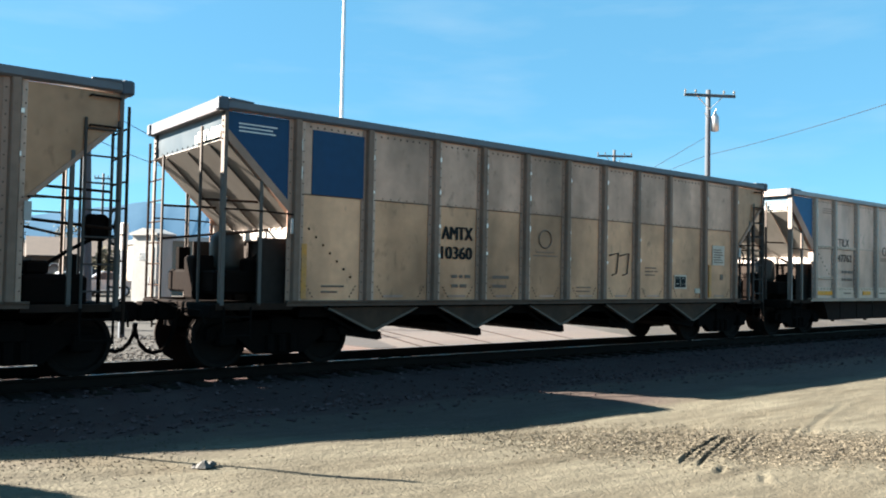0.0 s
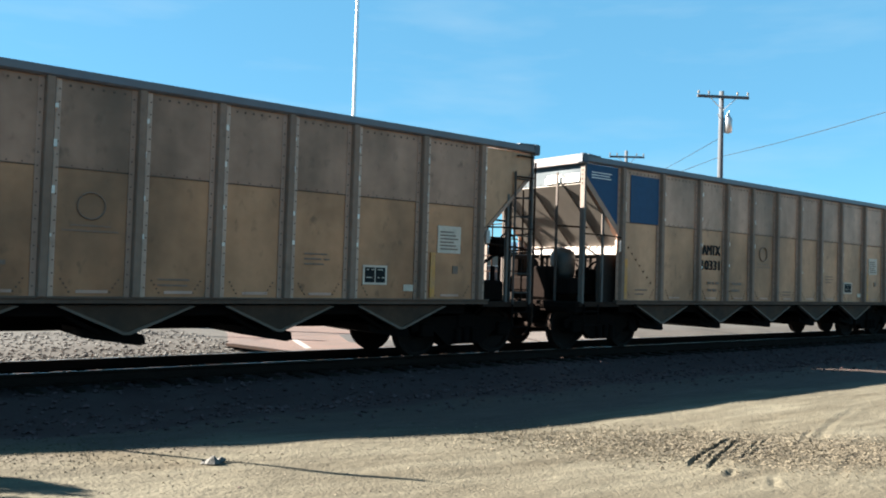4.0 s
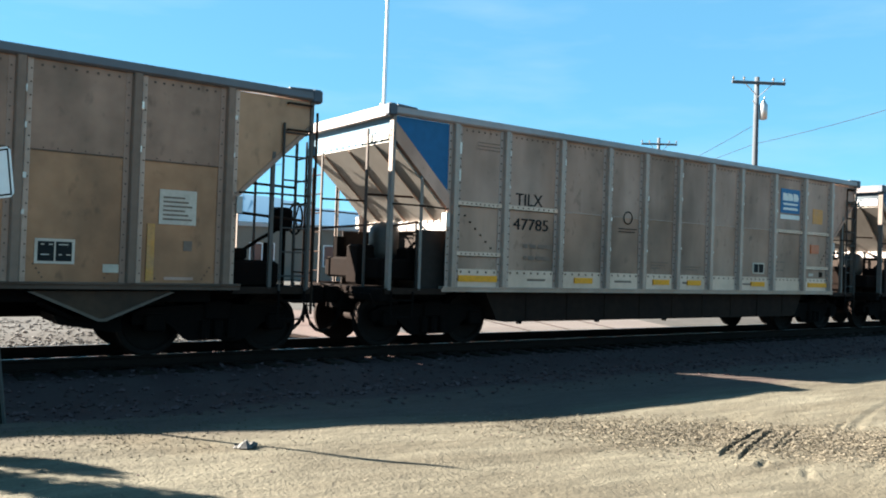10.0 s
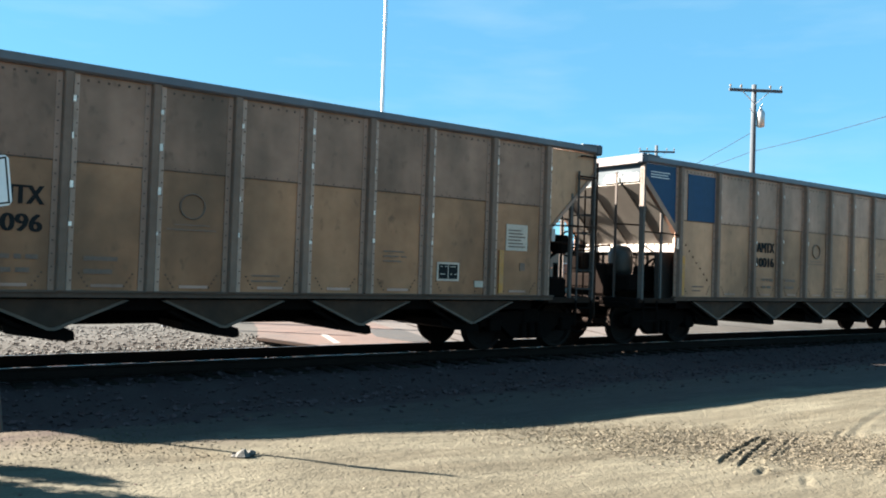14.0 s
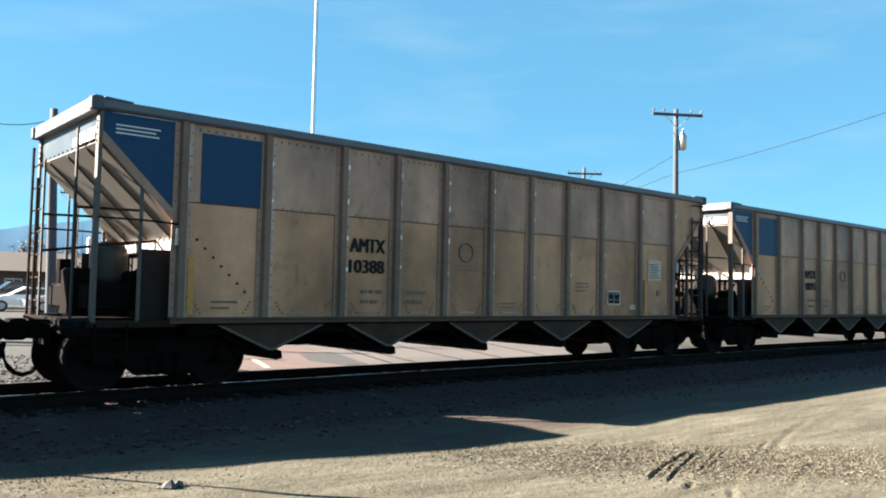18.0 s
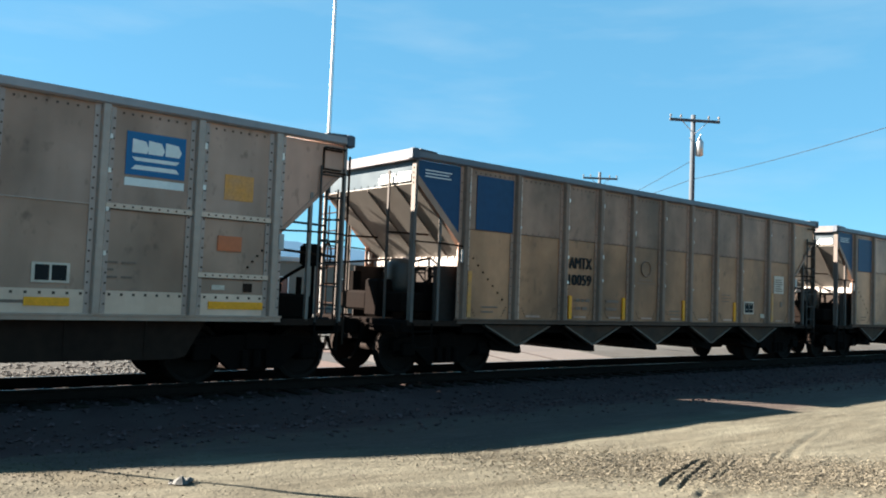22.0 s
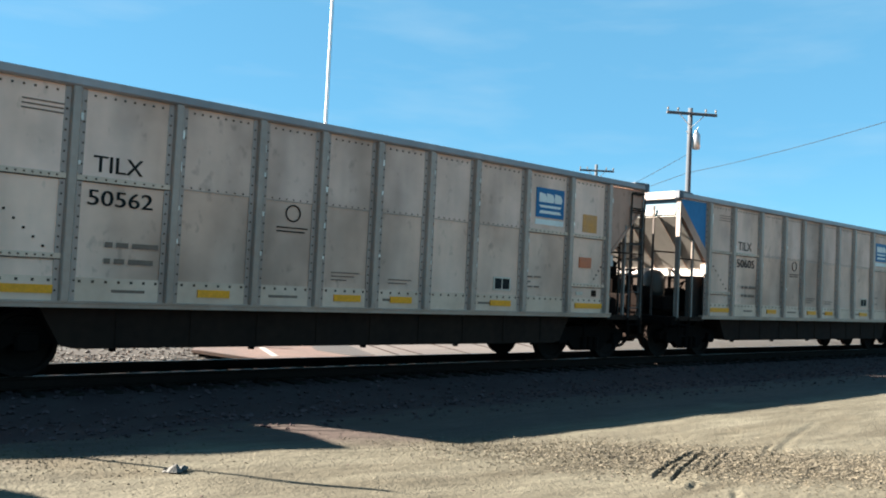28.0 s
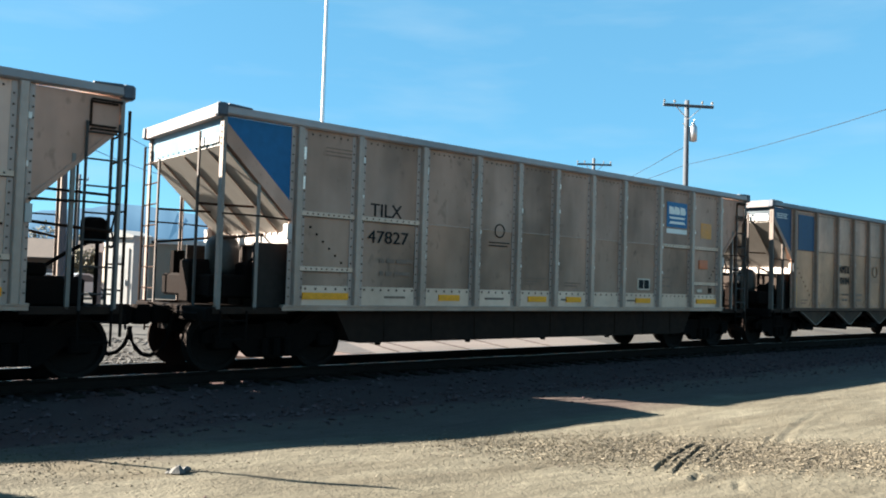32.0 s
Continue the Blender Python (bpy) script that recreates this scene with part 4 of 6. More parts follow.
    if style == "a":
        for i in range(5):
            mid = 2.80 + i * 2.27 - HALF
            g = Shape()
            for y in (-1, 1):
                g.prism([(mid - 0.86, 0.95), (mid + 0.90, 0.95), (mid + 0.05, 0.58), (mid - 0.05, 0.58)], "y", y * 1.40, y * 1.44, 1)
                g.prism([(mid - 0.90, 0.94), (mid - 0.05, 0.55), (mid + 0.05, 0.55), (mid + 0.94, 0.94), (mid + 0.86, 0.94), (mid + 0.03, 0.585), (mid - 0.03, 0.585), (mid - 0.82, 0.94)], "y", y * 1.38, y * 1.475, 2)
            g.prism([(mid - 0.84, 0.98), (mid + 0.86, 0.98), (mid + 0.05, 0.60), (mid - 0.05, 0.60)], "y", -1.38, 1.38)
            part("hopper_chute", g, [under, chute_dust, chute_rim], car)
            g = Shape().prism([(mid - 0.55, 0.62), (mid - 0.50, 0.50), (mid + 0.22, 0.38), (mid + 0.32, 0.40), (mid + 0.30, 0.52), (mid + 0.05, 0.60)], "y", -1.25, 1.25)
            part("discharge_door", g, under, car)
            part("door_strut", Shape().tube((mid - 0.3, -1.30, 0.56), (mid - 0.75, -1.30, 0.80), 0.035), under, car)
        part("side_girder", Shape().box(1.5 - HALF, LONG - 1.5 - HALF, -1.30, -1.22, 0.80, 0.99).box(1.5 - HALF, LONG - 1.5 - HALF, 1.22, 1.30, 0.80, 0.99), under, car)
        part("centre_sill", Shape().box(0.2 - HALF, LONG - 0.2 - HALF, -0.3, 0.3, 0.66, 0.98), under, car)
        part("door_shaft", Shape().tube((2.2 - HALF, 0, 0.60), (LONG - 2.2 - HALF, 0, 0.60), 0.09, None, 10), under, car)
    elif style == "b":
        g = Shape().prism([(2.25 - HALF, 1.0), (LONG - 2.25 - HALF, 1.0), (LONG - 2.55 - HALF, 0.46), (LONG - 2.75 - HALF, 0.42), (2.75 - HALF, 0.42), (2.55 - HALF, 0.46)], "y", -1.34, 1.34)
        for i in range(9):
            s = 3.3 + i * 1.06 - HALF
            part("tub_rib", Shape().prism([(s - 0.05, 0.99), (s + 0.05, 0.99), (s + 0.05, 0.46), (s - 0.05, 0.46)], "y", -1.355, -1.33), under_brown, car)
        part("tub", g, under_brown, car, "dirty brown steel tub below the sill")
        for i in range(5):
            s = 3.3 + i * 2.12 - HALF
            part("drain", Shape().tube((s, -1.1, 0.45), (s, -1.1, 0.36), 0.07, 0.05, 8), under, car)
    else:
        for i in range(5):
            mid = 2.75 + i * 2.35 - HALF
            g = Shape().prism([(mid - 1.0, 0.98), (mid + 1.0, 0.98), (mid + 0.66, 0.40), (mid + 0.52, 0.28), (mid + 0.38, 0.27), (mid - 0.30, 0.42), (mid - 0.62, 0.62)], "y", -1.3, 1.3)
            part("hopper_chute", g, under, car)
            g = Shape().prism([(mid - 1.0, 0.99), (mid - 0.35, 0.99), (mid - 0.68, 0.80)], "y", -1.47, -1.41)
            p = part("bracket", g, under_brown, car)
            part("white_tag", Shape().box(mid - 0.82, mid - 0.56, -1.485, -1.47, 0.86, 0.95), white, p)
        part("centre_sill", Shape().box(0.2 - HALF, LONG - 0.2 - HALF, -0.3, 0.3, 0.60, 0.98), under, car)
    car_end(car, True, paint, style)
    car_end(car, False, paint, style)
    car_trucks(car)
    # stencils and placards on the side that faces the road
    y = -SIDE
    if style == "a":
        g = Shape()
        bars(g, 4.42, 1.46, [(0.12, 0.08, 0.14), (0.14, 0.16)], y - 0.004, 0.17, 0.06)
        bars(g, 5.40, 1.46, [(0.42,), (0.36,)], y - 0.004, 0.17, 0.06)
        bars(g, 7.70, 1.30, [(0.45,), (0.42,)], y - 0.004, 0.08, 0.025)
        bars(g, 9.95, 1.75, [(0.4,), (0.3, 0.1), (0.35,)], y - 0.004, 0.08, 0.025)
        bars(g, 1.75, 1.28, [(0.42,), (0.30,)], y - 0.004, 0.09, 0.03)
        tagged(part("small_writing", g, faint, car), kind="stuff")
        g = Shape()
        for i in range(22):
            a, b = 2 * math.pi * i / 22, 2 * math.pi * (i + 1) / 22
            g.tube((6.80 + 0.175 * math.cos(a) - HALF, y - 0.003, 2.26 + 0.175 * math.sin(a)), (6.80 + 0.175 * math.cos(b) - HALF, y - 0.003, 2.26 + 0.175 * math.sin(b)), 0.012, None, 4)
        bars(g, 6.55, 1.99, [(0.5,)], y - 0.002, 0.06, 0.02)
        bars(g, 6.45, 1.92, [(0.7,)], y - 0.002, 0.06, 0.02)
        part("ring_mark", g, faint, car, "faded ring mark")
        part("placard", Shape().box(12.55 - HALF, 13.06 - HALF, y - 0.008, y + 0.02, 1.88, 2.36), placard_paper, car, "weathered paper placard")
        g = Shape()
        for i in range(6):
            g.box(12.60 - HALF, 13.00 - HALF - 0.05 * (i % 3), y - 0.011, y - 0.008, 1.94 + i * 0.06, 1.965 + i * 0.06)
        tagged(part("faint_print", g, faint, car), kind="stuff")
        part("inspection_box", Shape().box(11.03 - HALF, 11.50 - HALF, y - 0.006, y + 0.02, 1.30, 1.62), placard_paper, car)
        part("inspection_panel", Shape().box(11.065 - HALF, 11.255 - HALF, y - 0.010, y + 0.01, 1.335, 1.585).box(11.275 - HALF, 11.465 - HALF, y - 0.010, y + 0.01, 1.335, 1.585), black, car)
        g = Shape()
        bars(g, 11.10, 1.54, [(0.04, 0.05), (0.10,)], y - 0.011, 0.13, 0.014)
        bars(g, 11.31, 1.54, [(0.11,), (0.04, 0.05)], y - 0.011, 0.13, 0.014)
        tagged(part("inspection_print", g, paper, car), kind="stuff")
        for i, s in enumerate((2.95, 4.35, 5.5, 6.65, 7.8, 8.95, 10.05, 12.65)):
            part("pale_strip", Shape().box(s - HALF, s + 0.40 - HALF, y - 0.002, y + 0.02, 1.115, 1.155), alu_clean, car)
        part("tall_stripe", Shape().box(12.40 - HALF, 12.50 - HALF, y - 0.013, y + 0.02, 1.10, 1.88), yellow_worn, car, "worn yellow stripe")
        part("blue_sticker", Shape().box(11.85 - HALF, 12.05 - HALF, y - 0.004, y + 0.02, 1.20, 1.31), paper, car, "small pale sticker")
        part("dark_sticker", Shape().box(12.9 - HALF, 13.02 - HALF, y - 0.002, y + 0.02, 1.52, 1.66), faint, car)
        part("road_stripe", Shape().box(1.385 - HALF, 1.475 - HALF, y - 0.020, y + 0.02, 1.10, 1.96), yellow_worn, car, "worn yellow stripe")
    elif style == "b":
        g = Shape()
        bars(g, 2.98, 1.80, [(0.1, 0.16, 0.36), (0.08, 0.14, 0.34)], y - 0.004, 0.22, 0.07)
        bars(g, 3.1, 1.19, [(0.45,)], y - 0.004)
        for s in (5.45, 7.6, 9.8):
            bars(g, s, 1.19, [(0.5,)], y - 0.004)
        bars(g, 6.55, 1.62, [(0.55,), (0.45,), (0.3,)], y - 0.004, 0.06, 0.02)
        bars(g, 7.7, 1.55, [(0.5,), (0.4,)], y - 0.004, 0.06, 0.02)
        bars(g, 10.95, 1.75, [(0.3, 0.2), (0.25,), (0.3, 0.15)], y - 0.004, 0.1, 0.03)
        bars(g, 1.85, 3.62, [(0.55,), (0.5,), (0.52,)], y - 0.004, 0.06, 0.02)
        tagged(part("small_writing", g, faint, car), kind="stuff")
        g = Shape()
        for i in range(22):
            a, b = 2 * math.pi * i / 22, 2 * math.pi * (i + 1) / 22
            g.tube((5.80 + 0.125 * math.cos(a) - HALF, y - 0.004, 2.52 + 0.125 * math.sin(a)), (5.80 + 0.125 * math.cos(b) - HALF, y - 0.004, 2.52 + 0.125 * math.sin(b)), 0.012, None, 4)
        bars(g, 5.52, 2.28, [(0.55,), (0.5,)], y - 0.004, 0.06, 0.02)
        part("ring_mark", g, black, car, "black ring mark")
        for a, b in ((1.50, 2.36), (4.31, 4.80), (6.62, 7.14), (7.76, 8.22), (10.12, 10.66), (12.56, 13.42)):
            part("reflector", Shape().box(a - HALF, b - HALF, y - 0.026, y + 0.005, 1.16, 1.27), yellow, car, "yellow reflector strip")
        p = part("logo_board", Shape().box(11.27 - HALF, 12.10 - HALF, y - 0.012, y + 0.02, 2.98, 3.58), logo_blue, car, "blue panel with white shapes")
        for s in (11.35, 11.57, 11.81):
            part("logo_piece", Shape().prism([(s - HALF, 3.29), (s + 0.20 - HALF, 3.29), (s + 0.23 - HALF, 3.36), (s + 0.18 - HALF, 3.46), (s - HALF, 3.48)], "y", y - 0.017, y - 0.012), white, p)
        part("logo_piece", Shape().prism([(11.35 - HALF, 3.23), (12.02 - HALF, 3.23), (11.97 - HALF, 3.18), (11.40 - HALF, 3.18)], "y", y - 0.017, y - 0.012), white, p)
        part("logo_piece", Shape().prism([(11.35 - HALF, 3.06), (12.02 - HALF, 3.06), (11.97 - HALF, 3.12), (11.40 - HALF, 3.12)], "y", y - 0.017, y - 0.012), white, p)
        part("white_strip", Shape().box(11.27 - HALF, 12.10 - HALF, y - 0.010, y + 0.02, 2.83, 2.94), white, car)
        part("yellow_placard", Shape().box(12.72 - HALF, 13.18 - HALF, y - 0.008, y + 0.02, 2.78, 3.16), yellow_worn, car, "faded yellow square")
        part("orange_placard", Shape().box(12.66 - HALF, 13.03 - HALF, y - 0.018, y + 0.02, 2.02, 2.24), orange, car, "orange square")
        part("dark_sticker", Shape().box(13.10 - HALF, 13.24 - HALF, y - 0.006, y + 0.02, 1.42, 1.55), under_brown, car)
        part("pale_sticker", Shape().box(12.60 - HALF, 12.80 - HALF, y - 0.006, y + 0.02, 1.44, 1.51), paper, car)
        g = Shape()
        for k in range(5):
            g.box(13.14 + k * 0.075 - HALF, 13.17 + k * 0.075 - HALF, y - 0.004, y + 0.01, 1.78 + k * 0.09, 1.81 + k * 0.09)
        tagged(part("bolting", g, under, car), kind="stuff")
        part("inspection_box", Shape().box(10.19 - HALF, 10.65 - HALF, y - 0.006, y + 0.02, 1.46, 1.72), paper, car)
        part("inspection_panel", Shape().box(10.23 - HALF, 10.40 - HALF, y - 0.012, y + 0.01, 1.49, 1.69).box(10.43 - HALF, 10.61 - HALF, y - 0.012, y + 0.01, 1.49, 1.69), black, car)
        g = Shape()
        for k in range(6):
            g.box(1.60 + k * 0.12 - HALF, 1.63 + k * 0.12 - HALF, y - 0.004, y + 0.01, 2.30 - k * 0.11, 2.33 - k * 0.11)
        tagged(part("bolting", g, under, car), kind="stuff")
    else:
        for a, b in ((2.02, 2.92), (5.1, 5.6), (7.6, 8.1), (10.05, 10.55), (12.6, 13.5)):
            part("reflector", Shape().box(a - HALF, b - HALF, y - 0.012, y + 0.005, 1.11, 1.21), yellow, car, "yellow reflector strip")
        part("number_panel", Shape().box(3.17 - HALF, 4.05 - HALF, y - 0.008, y + 0.01, 2.10, 2.82), black, car, "black number panel")
        g = Shape()
        for i in range(22):
            a, b = 2 * math.pi * i / 22, 2 * math.pi * (i + 1) / 22
            g.tube((4.70 + 0.19 * math.cos(a) - HALF, y - 0.006, 2.43 + 0.19 * math.sin(a)), (4.70 + 0.19 * math.cos(b) - HALF, y - 0.006, 2.43 + 0.19 * math.sin(b)), 0.014, None, 4)
        bars(g, 2.7, 1.75, [(0.35, 0.3), (0.3,), (0.25, 0.3)], y - 0.003, 0.1, 0.03)
        bars(g, 4.4, 1.75, [(0.5,), (0.4,)], y - 0.003, 0.08, 0.03)
        part("ring_mark", g, under_brown, car)
        for z0, z1 in ((1.9, 2.5), (2.75, 3.4)):
            g = Shape()
            for s in (4.98, 7.45, 9.9):
                for z in np.arange(z0, z1, 0.11):
                    g.box(s - 0.01 - HALF, s + 0.01 - HALF, y - 0.006, y + 0.01, z - 0.01, z + 0.01)
            tagged(part("bolting", g, under_brown, car), kind="stuff")
        part("inspection_box", Shape().box(8.95 - HALF, 9.42 - HALF, y - 0.006, y + 0.02, 1.38, 1.68), white, car)
        part("inspection_panel", Shape().box(9.0 - HALF, 9.16 - HALF, y - 0.010, y + 0.01, 1.42, 1.64).box(9.2 - HALF, 9.38 - HALF, y - 0.010, y + 0.01, 1.42, 1.64), black, car)
        part("pale_sticker", Shape().box(11.5 - HALF, 12.1 - HALF, y - 0.008, y + 0.02, 1.32, 1.72), spray_pale, car, "pale blue sticker")
        part("white_tag", Shape().box(1.22 - HALF, 1.38 - HALF, y - 0.008, y + 0.02, 1.42, 1.62), white, car)
        part("white_tag", Shape().box(6.55 - HALF, 6.88 - HALF, y - 0.008, y + 0.02, 1.36, 1.47), white, car)
    return car


chute_dust = material("dusty_chute_plate", (0.096, 0.048, 0.027), 0.75, 0.0, 0.3, 1.5, 8.0, 0.08, tint=(0.045, 0.0228, 0.0138), grime=0.8, soot=(0.03, 0.018, 0.013), shine=0.2)
chute_rim = material("pale_chute_rim", (0.1425, 0.08625, 0.0585), 0.6, 0.1, 0.25, 2.0, 8.0, 0.05)
material_tank = material("grey_tank_paint", (0.045, 0.039, 0.033), 0.5, 0.1, 0.3, 3.0, 15.0, 0.05)
A_LABEL = "dusty aluminium coal hopper car with dark blue panels at its end"
# style, end colour, reporting mark, number, stripes, spray paint, for each car from the first to pass
CARS = [
    ("a", "blue", "AMTX", "10377", (), 0), ("a", "blue", "AMTX", "10360", (), 5), ("b", "blue", "TILX", "47762", (), 0),
    ("a", "blue", "AMTX", "10386", (), 0), ("a", "blue", "AMTX", "10245", (), 0), ("a", "blue", "AMTX", "10331", (), 0),
    ("b", "sky", "TILX", "47860", (), 0), ("b", "green", "TILX", "50467", (), 1), ("c", "sky", "TIMX", "23194", (), 0),
    ("a", "blue", "AMTX", "10381", (), 0), ("b", "blue", "TILX", "47785", (), 0), ("a", "blue", "KLLX", "11111", (7.12, 9.37), 0),
    ("a", "blue", "AMTX", "10029", (4.19, 7.12, 9.37), 0), ("a", "blue", "AMTX", "10096", (), 0), ("a", "blue", "AMTX", "10016", (), 0),
    ("a", "blue", "AMTX", "10056", (4.19, 7.12), 0), ("a", "blue", "AMTX", "10047", (), 2), ("a", "blue", "AMTX", "10388", (), 0),
    ("a", "blue", "AMTX", "10095", (), 0), ("a", "blue", "AMTX", "10255", (), 3), ("b", "blue", "TILX", "47861", (), 0),
    ("a", "blue", "AMTX", "10059", (4.19, 5.96, 8.25, 10.52), 0), ("a", "blue", "AMTX", "10012", (4.19, 7.12, 9.37), 0), ("a", "blue", "AMTX", "10071", (4.19,), 0),
    ("a", "blue", "AMTX", "10123", (), 0), ("a", "blue", "AMTX", "10022", (), 0), ("b", "blue", "TILX", "50562", (), 0),
    ("b", "sky", "TILX", "50605", (), 0), ("a", "blue", "KLLX", "11108", (4.19, 7.12), 0), ("b", "sky", "TILX", "50526", (), 0),
    ("b", "blue", "TILX", "47827", (), 0), ("a", "blue", "AMTX", "10104", (), 0), ("a", "blue", "AMTX", "10221", (), 0),
]


PALE = ("47762", "11108", "10360")
SOOTY = ("10386", "10245", "10381", "10096", "10255", "10059", "10123", "10221", "10377", "11111")


def scrawl(car, s, z, size, seed, mat=None, wide=1.0):
    """A sprayed scribble that spells nothing: short bent strokes."""
    rng = random.Random(seed)
    g = Shape()
    for k in range(4):
        x = s + k * size * 0.55 * wide - HALF
        pts = []
        for i in range(5):
            pts.append((x + rng.uniform(-0.35, 0.45) * size, -SIDE - 0.010 - 0.001 * k, z + rng.uniform(-0.5, 0.5) * size))
        for a, b in zip(pts, pts[1:]):
            g.tube(a, b, 0.018, None, 4)
    part("scribble", g, mat or spray_black, car, "sprayed black scribble")


def strokes(car, drawn, thick=0.017, mat=None):
    """Sprayed lines: strokes parted by semicolons, each a row of points along the car and up."""
    for stroke in drawn.split(";"):
        pts = [tuple(float(v) for v in p.split(",")) for p in stroke.split()]
        part("spray_stroke", Shape().path([(s - HALF, -SIDE - 0.004, z) for s, z in pts], thick, 5), mat or spray_black, car, "sprayed stroke")


def mural(car):
    """Big sprayed letter shapes in pale blue with dark edges and white shines; grey swirls and dark red dabs beside them."""
    rng = random.Random(4)
    y = -SIDE - 0.010

    def drawn(text):
        return [tuple(float(v) for v in p.split(",")) for p in text.split()]
    fills = (
        (spray_grey, "4.19,1.00 4.28,1.34 4.65,1.59 4.79,1.93 5.36,1.93 5.87,2.00 6.05,1.97 6.96,2.01 7.32,1.98 7.97,1.98 8.19,1.88 8.46,1.96 9.50,1.97 9.58,1.81 9.30,1.44 8.85,1.25 8.58,1.03"),
        (spray_pale, "4.33,1.34 4.69,1.58 4.86,1.89 5.36,1.87 5.33,1.61 5.11,1.44 4.97,1.31 4.69,1.30"),
        (spray_pale, "5.32,1.50 5.35,1.78 5.49,1.90 5.74,1.93 5.90,1.79 5.81,1.53 5.66,1.35 5.49,1.25 5.40,1.30"),
        (spray_pale, "5.56,1.23 5.80,1.54 6.25,1.45 6.23,1.16 6.09,1.04 5.56,1.03"),
        (spray_pale, "6.08,1.92 6.66,1.90 6.90,1.94 7.02,1.76 6.71,1.58 6.53,1.50 6.46,1.27 6.27,1.30 6.27,1.49 6.12,1.73"),
        (spray_pale, "6.48,1.50 7.15,1.54 7.55,1.51 7.74,1.27 7.65,1.05 7.22,1.04 7.07,1.31 6.52,1.26"),
        (spray_pale, "7.34,1.91 7.95,1.91 8.02,1.73 8.24,1.53 8.06,1.40 7.79,1.40 7.60,1.60 7.40,1.77"),
        (spray_pale, "8.43,1.85 8.74,1.89 9.44,1.94 9.42,1.82 8.87,1.47 8.58,1.14 8.47,1.05 7.85,1.05 7.87,1.21 8.36,1.38 8.29,1.55"),
        (spray_blue, "4.22,1.11 4.73,1.17 4.72,1.01 4.18,1.00"),
        (spray_blue, "5.58,1.13 6.23,1.16 6.25,1.02 5.56,1.01"),
        (spray_blue, "7.22,1.16 8.41,1.18 8.49,1.03 7.22,1.02"),
        (spray_grey, "5.36,1.70 5.66,1.76 5.59,1.60 5.37,1.52"),
        (spray_grey, "5.88,1.69 6.05,1.85 6.13,1.69 5.98,1.50"),
        (spray_grey, "4.22,1.64 4.26,1.81 4.41,1.92 4.59,1.90 4.60,1.76 4.47,1.69 4.32,1.57"),
        (spray_grey, "3.91,1.28 3.91,1.45 4.02,1.53 4.19,1.49 4.21,1.37 4.09,1.27 3.98,1.18"),
    )
    for k, (mat, text) in enumerate(fills):
        g = Shape().prism([(a - HALF, max(1.08, b)) for a, b in drawn(text)], "y", y - 0.0006 * k, y + 0.008)
        part("spray_shape", g, mat, car, "pale blue sprayed letter shape" if mat is spray_pale else "")
    outlines = (
        "4.37,1.34 4.71,1.60 4.87,1.89 5.35,1.88",
        "4.60,1.45 4.79,1.57 5.04,1.50 5.08,1.43",
        "4.60,1.39 4.81,1.50 5.01,1.42",
        "4.57,1.33 4.79,1.43 4.97,1.34",
        "5.35,1.50 5.36,1.77 5.49,1.90 5.75,1.93 5.90,1.79 5.80,1.53 5.51,1.26",
        "5.40,1.50 5.58,1.61 5.84,1.72",
        "5.58,1.36 5.80,1.52 5.89,1.48 5.86,1.40",
        "5.90,1.41 6.07,1.47 6.13,1.41",
        "5.68,1.26 5.99,1.37 6.24,1.31",
        "5.82,1.21 6.01,1.26 6.22,1.22",
        "6.04,1.96 6.12,1.72 6.27,1.76",
        "6.07,1.61 6.27,1.71",
        "6.62,1.58 6.58,1.74 6.66,1.89 6.73,1.90 6.82,1.65",
        "6.82,1.65 6.91,1.76 7.05,1.74",
        "6.54,1.30 6.53,1.49 6.67,1.52 6.81,1.54",
        "6.67,1.39 7.01,1.43",
        "7.32,1.99 7.60,1.60 7.79,1.39 8.07,1.46",
        "7.65,1.68 7.90,1.76",
        "7.70,1.56 7.99,1.69 8.03,1.57 7.81,1.48",
        "8.00,1.98 8.04,1.73 8.25,1.53",
        "8.46,1.96 8.29,1.55 8.36,1.38 8.56,1.31",
        "8.76,1.89 8.78,1.43",
        "8.84,1.69 9.11,1.85 9.42,1.84",
        "8.82,1.57 9.17,1.77 9.38,1.76",
        "8.81,1.45 9.17,1.67 9.32,1.70",
        "7.21,1.40 7.32,1.33 7.21,1.25",
        "6.09,1.04 6.45,1.27 7.07,1.30",
        "4.60,1.90 4.62,1.69 4.37,1.39",
        "4.21,1.49 4.25,1.34 4.17,1.01",
    )
    g = Shape()
    for text in outlines:
        g.path([(a - HALF, y - 0.012, max(1.08, b)) for a, b in drawn(text)], 0.017, 6)
    tagged(part("spray_outline", g, spray_black, car, "dark sprayed outline"), kind="stuff")
    shines = (
        "4.95,1.84 5.32,1.83",
        "5.45,1.81 5.66,1.87 5.84,1.81",
        "6.17,1.87 6.61,1.85",
        "7.44,1.85 7.90,1.85",
        "8.82,1.86 9.37,1.90",
        "5.73,1.19 6.08,1.21",
        "6.63,1.22 7.07,1.24",
        "4.76,1.53 4.96,1.57",
    )
    g = Shape()
    for text in shines:
        g.path([(a - HALF, y - 0.012, b) for a, b in drawn(text)], 0.012, 6)
    tagged(part("spray_shine", g, spray_white, car, "white sprayed shine"), kind="stuff")
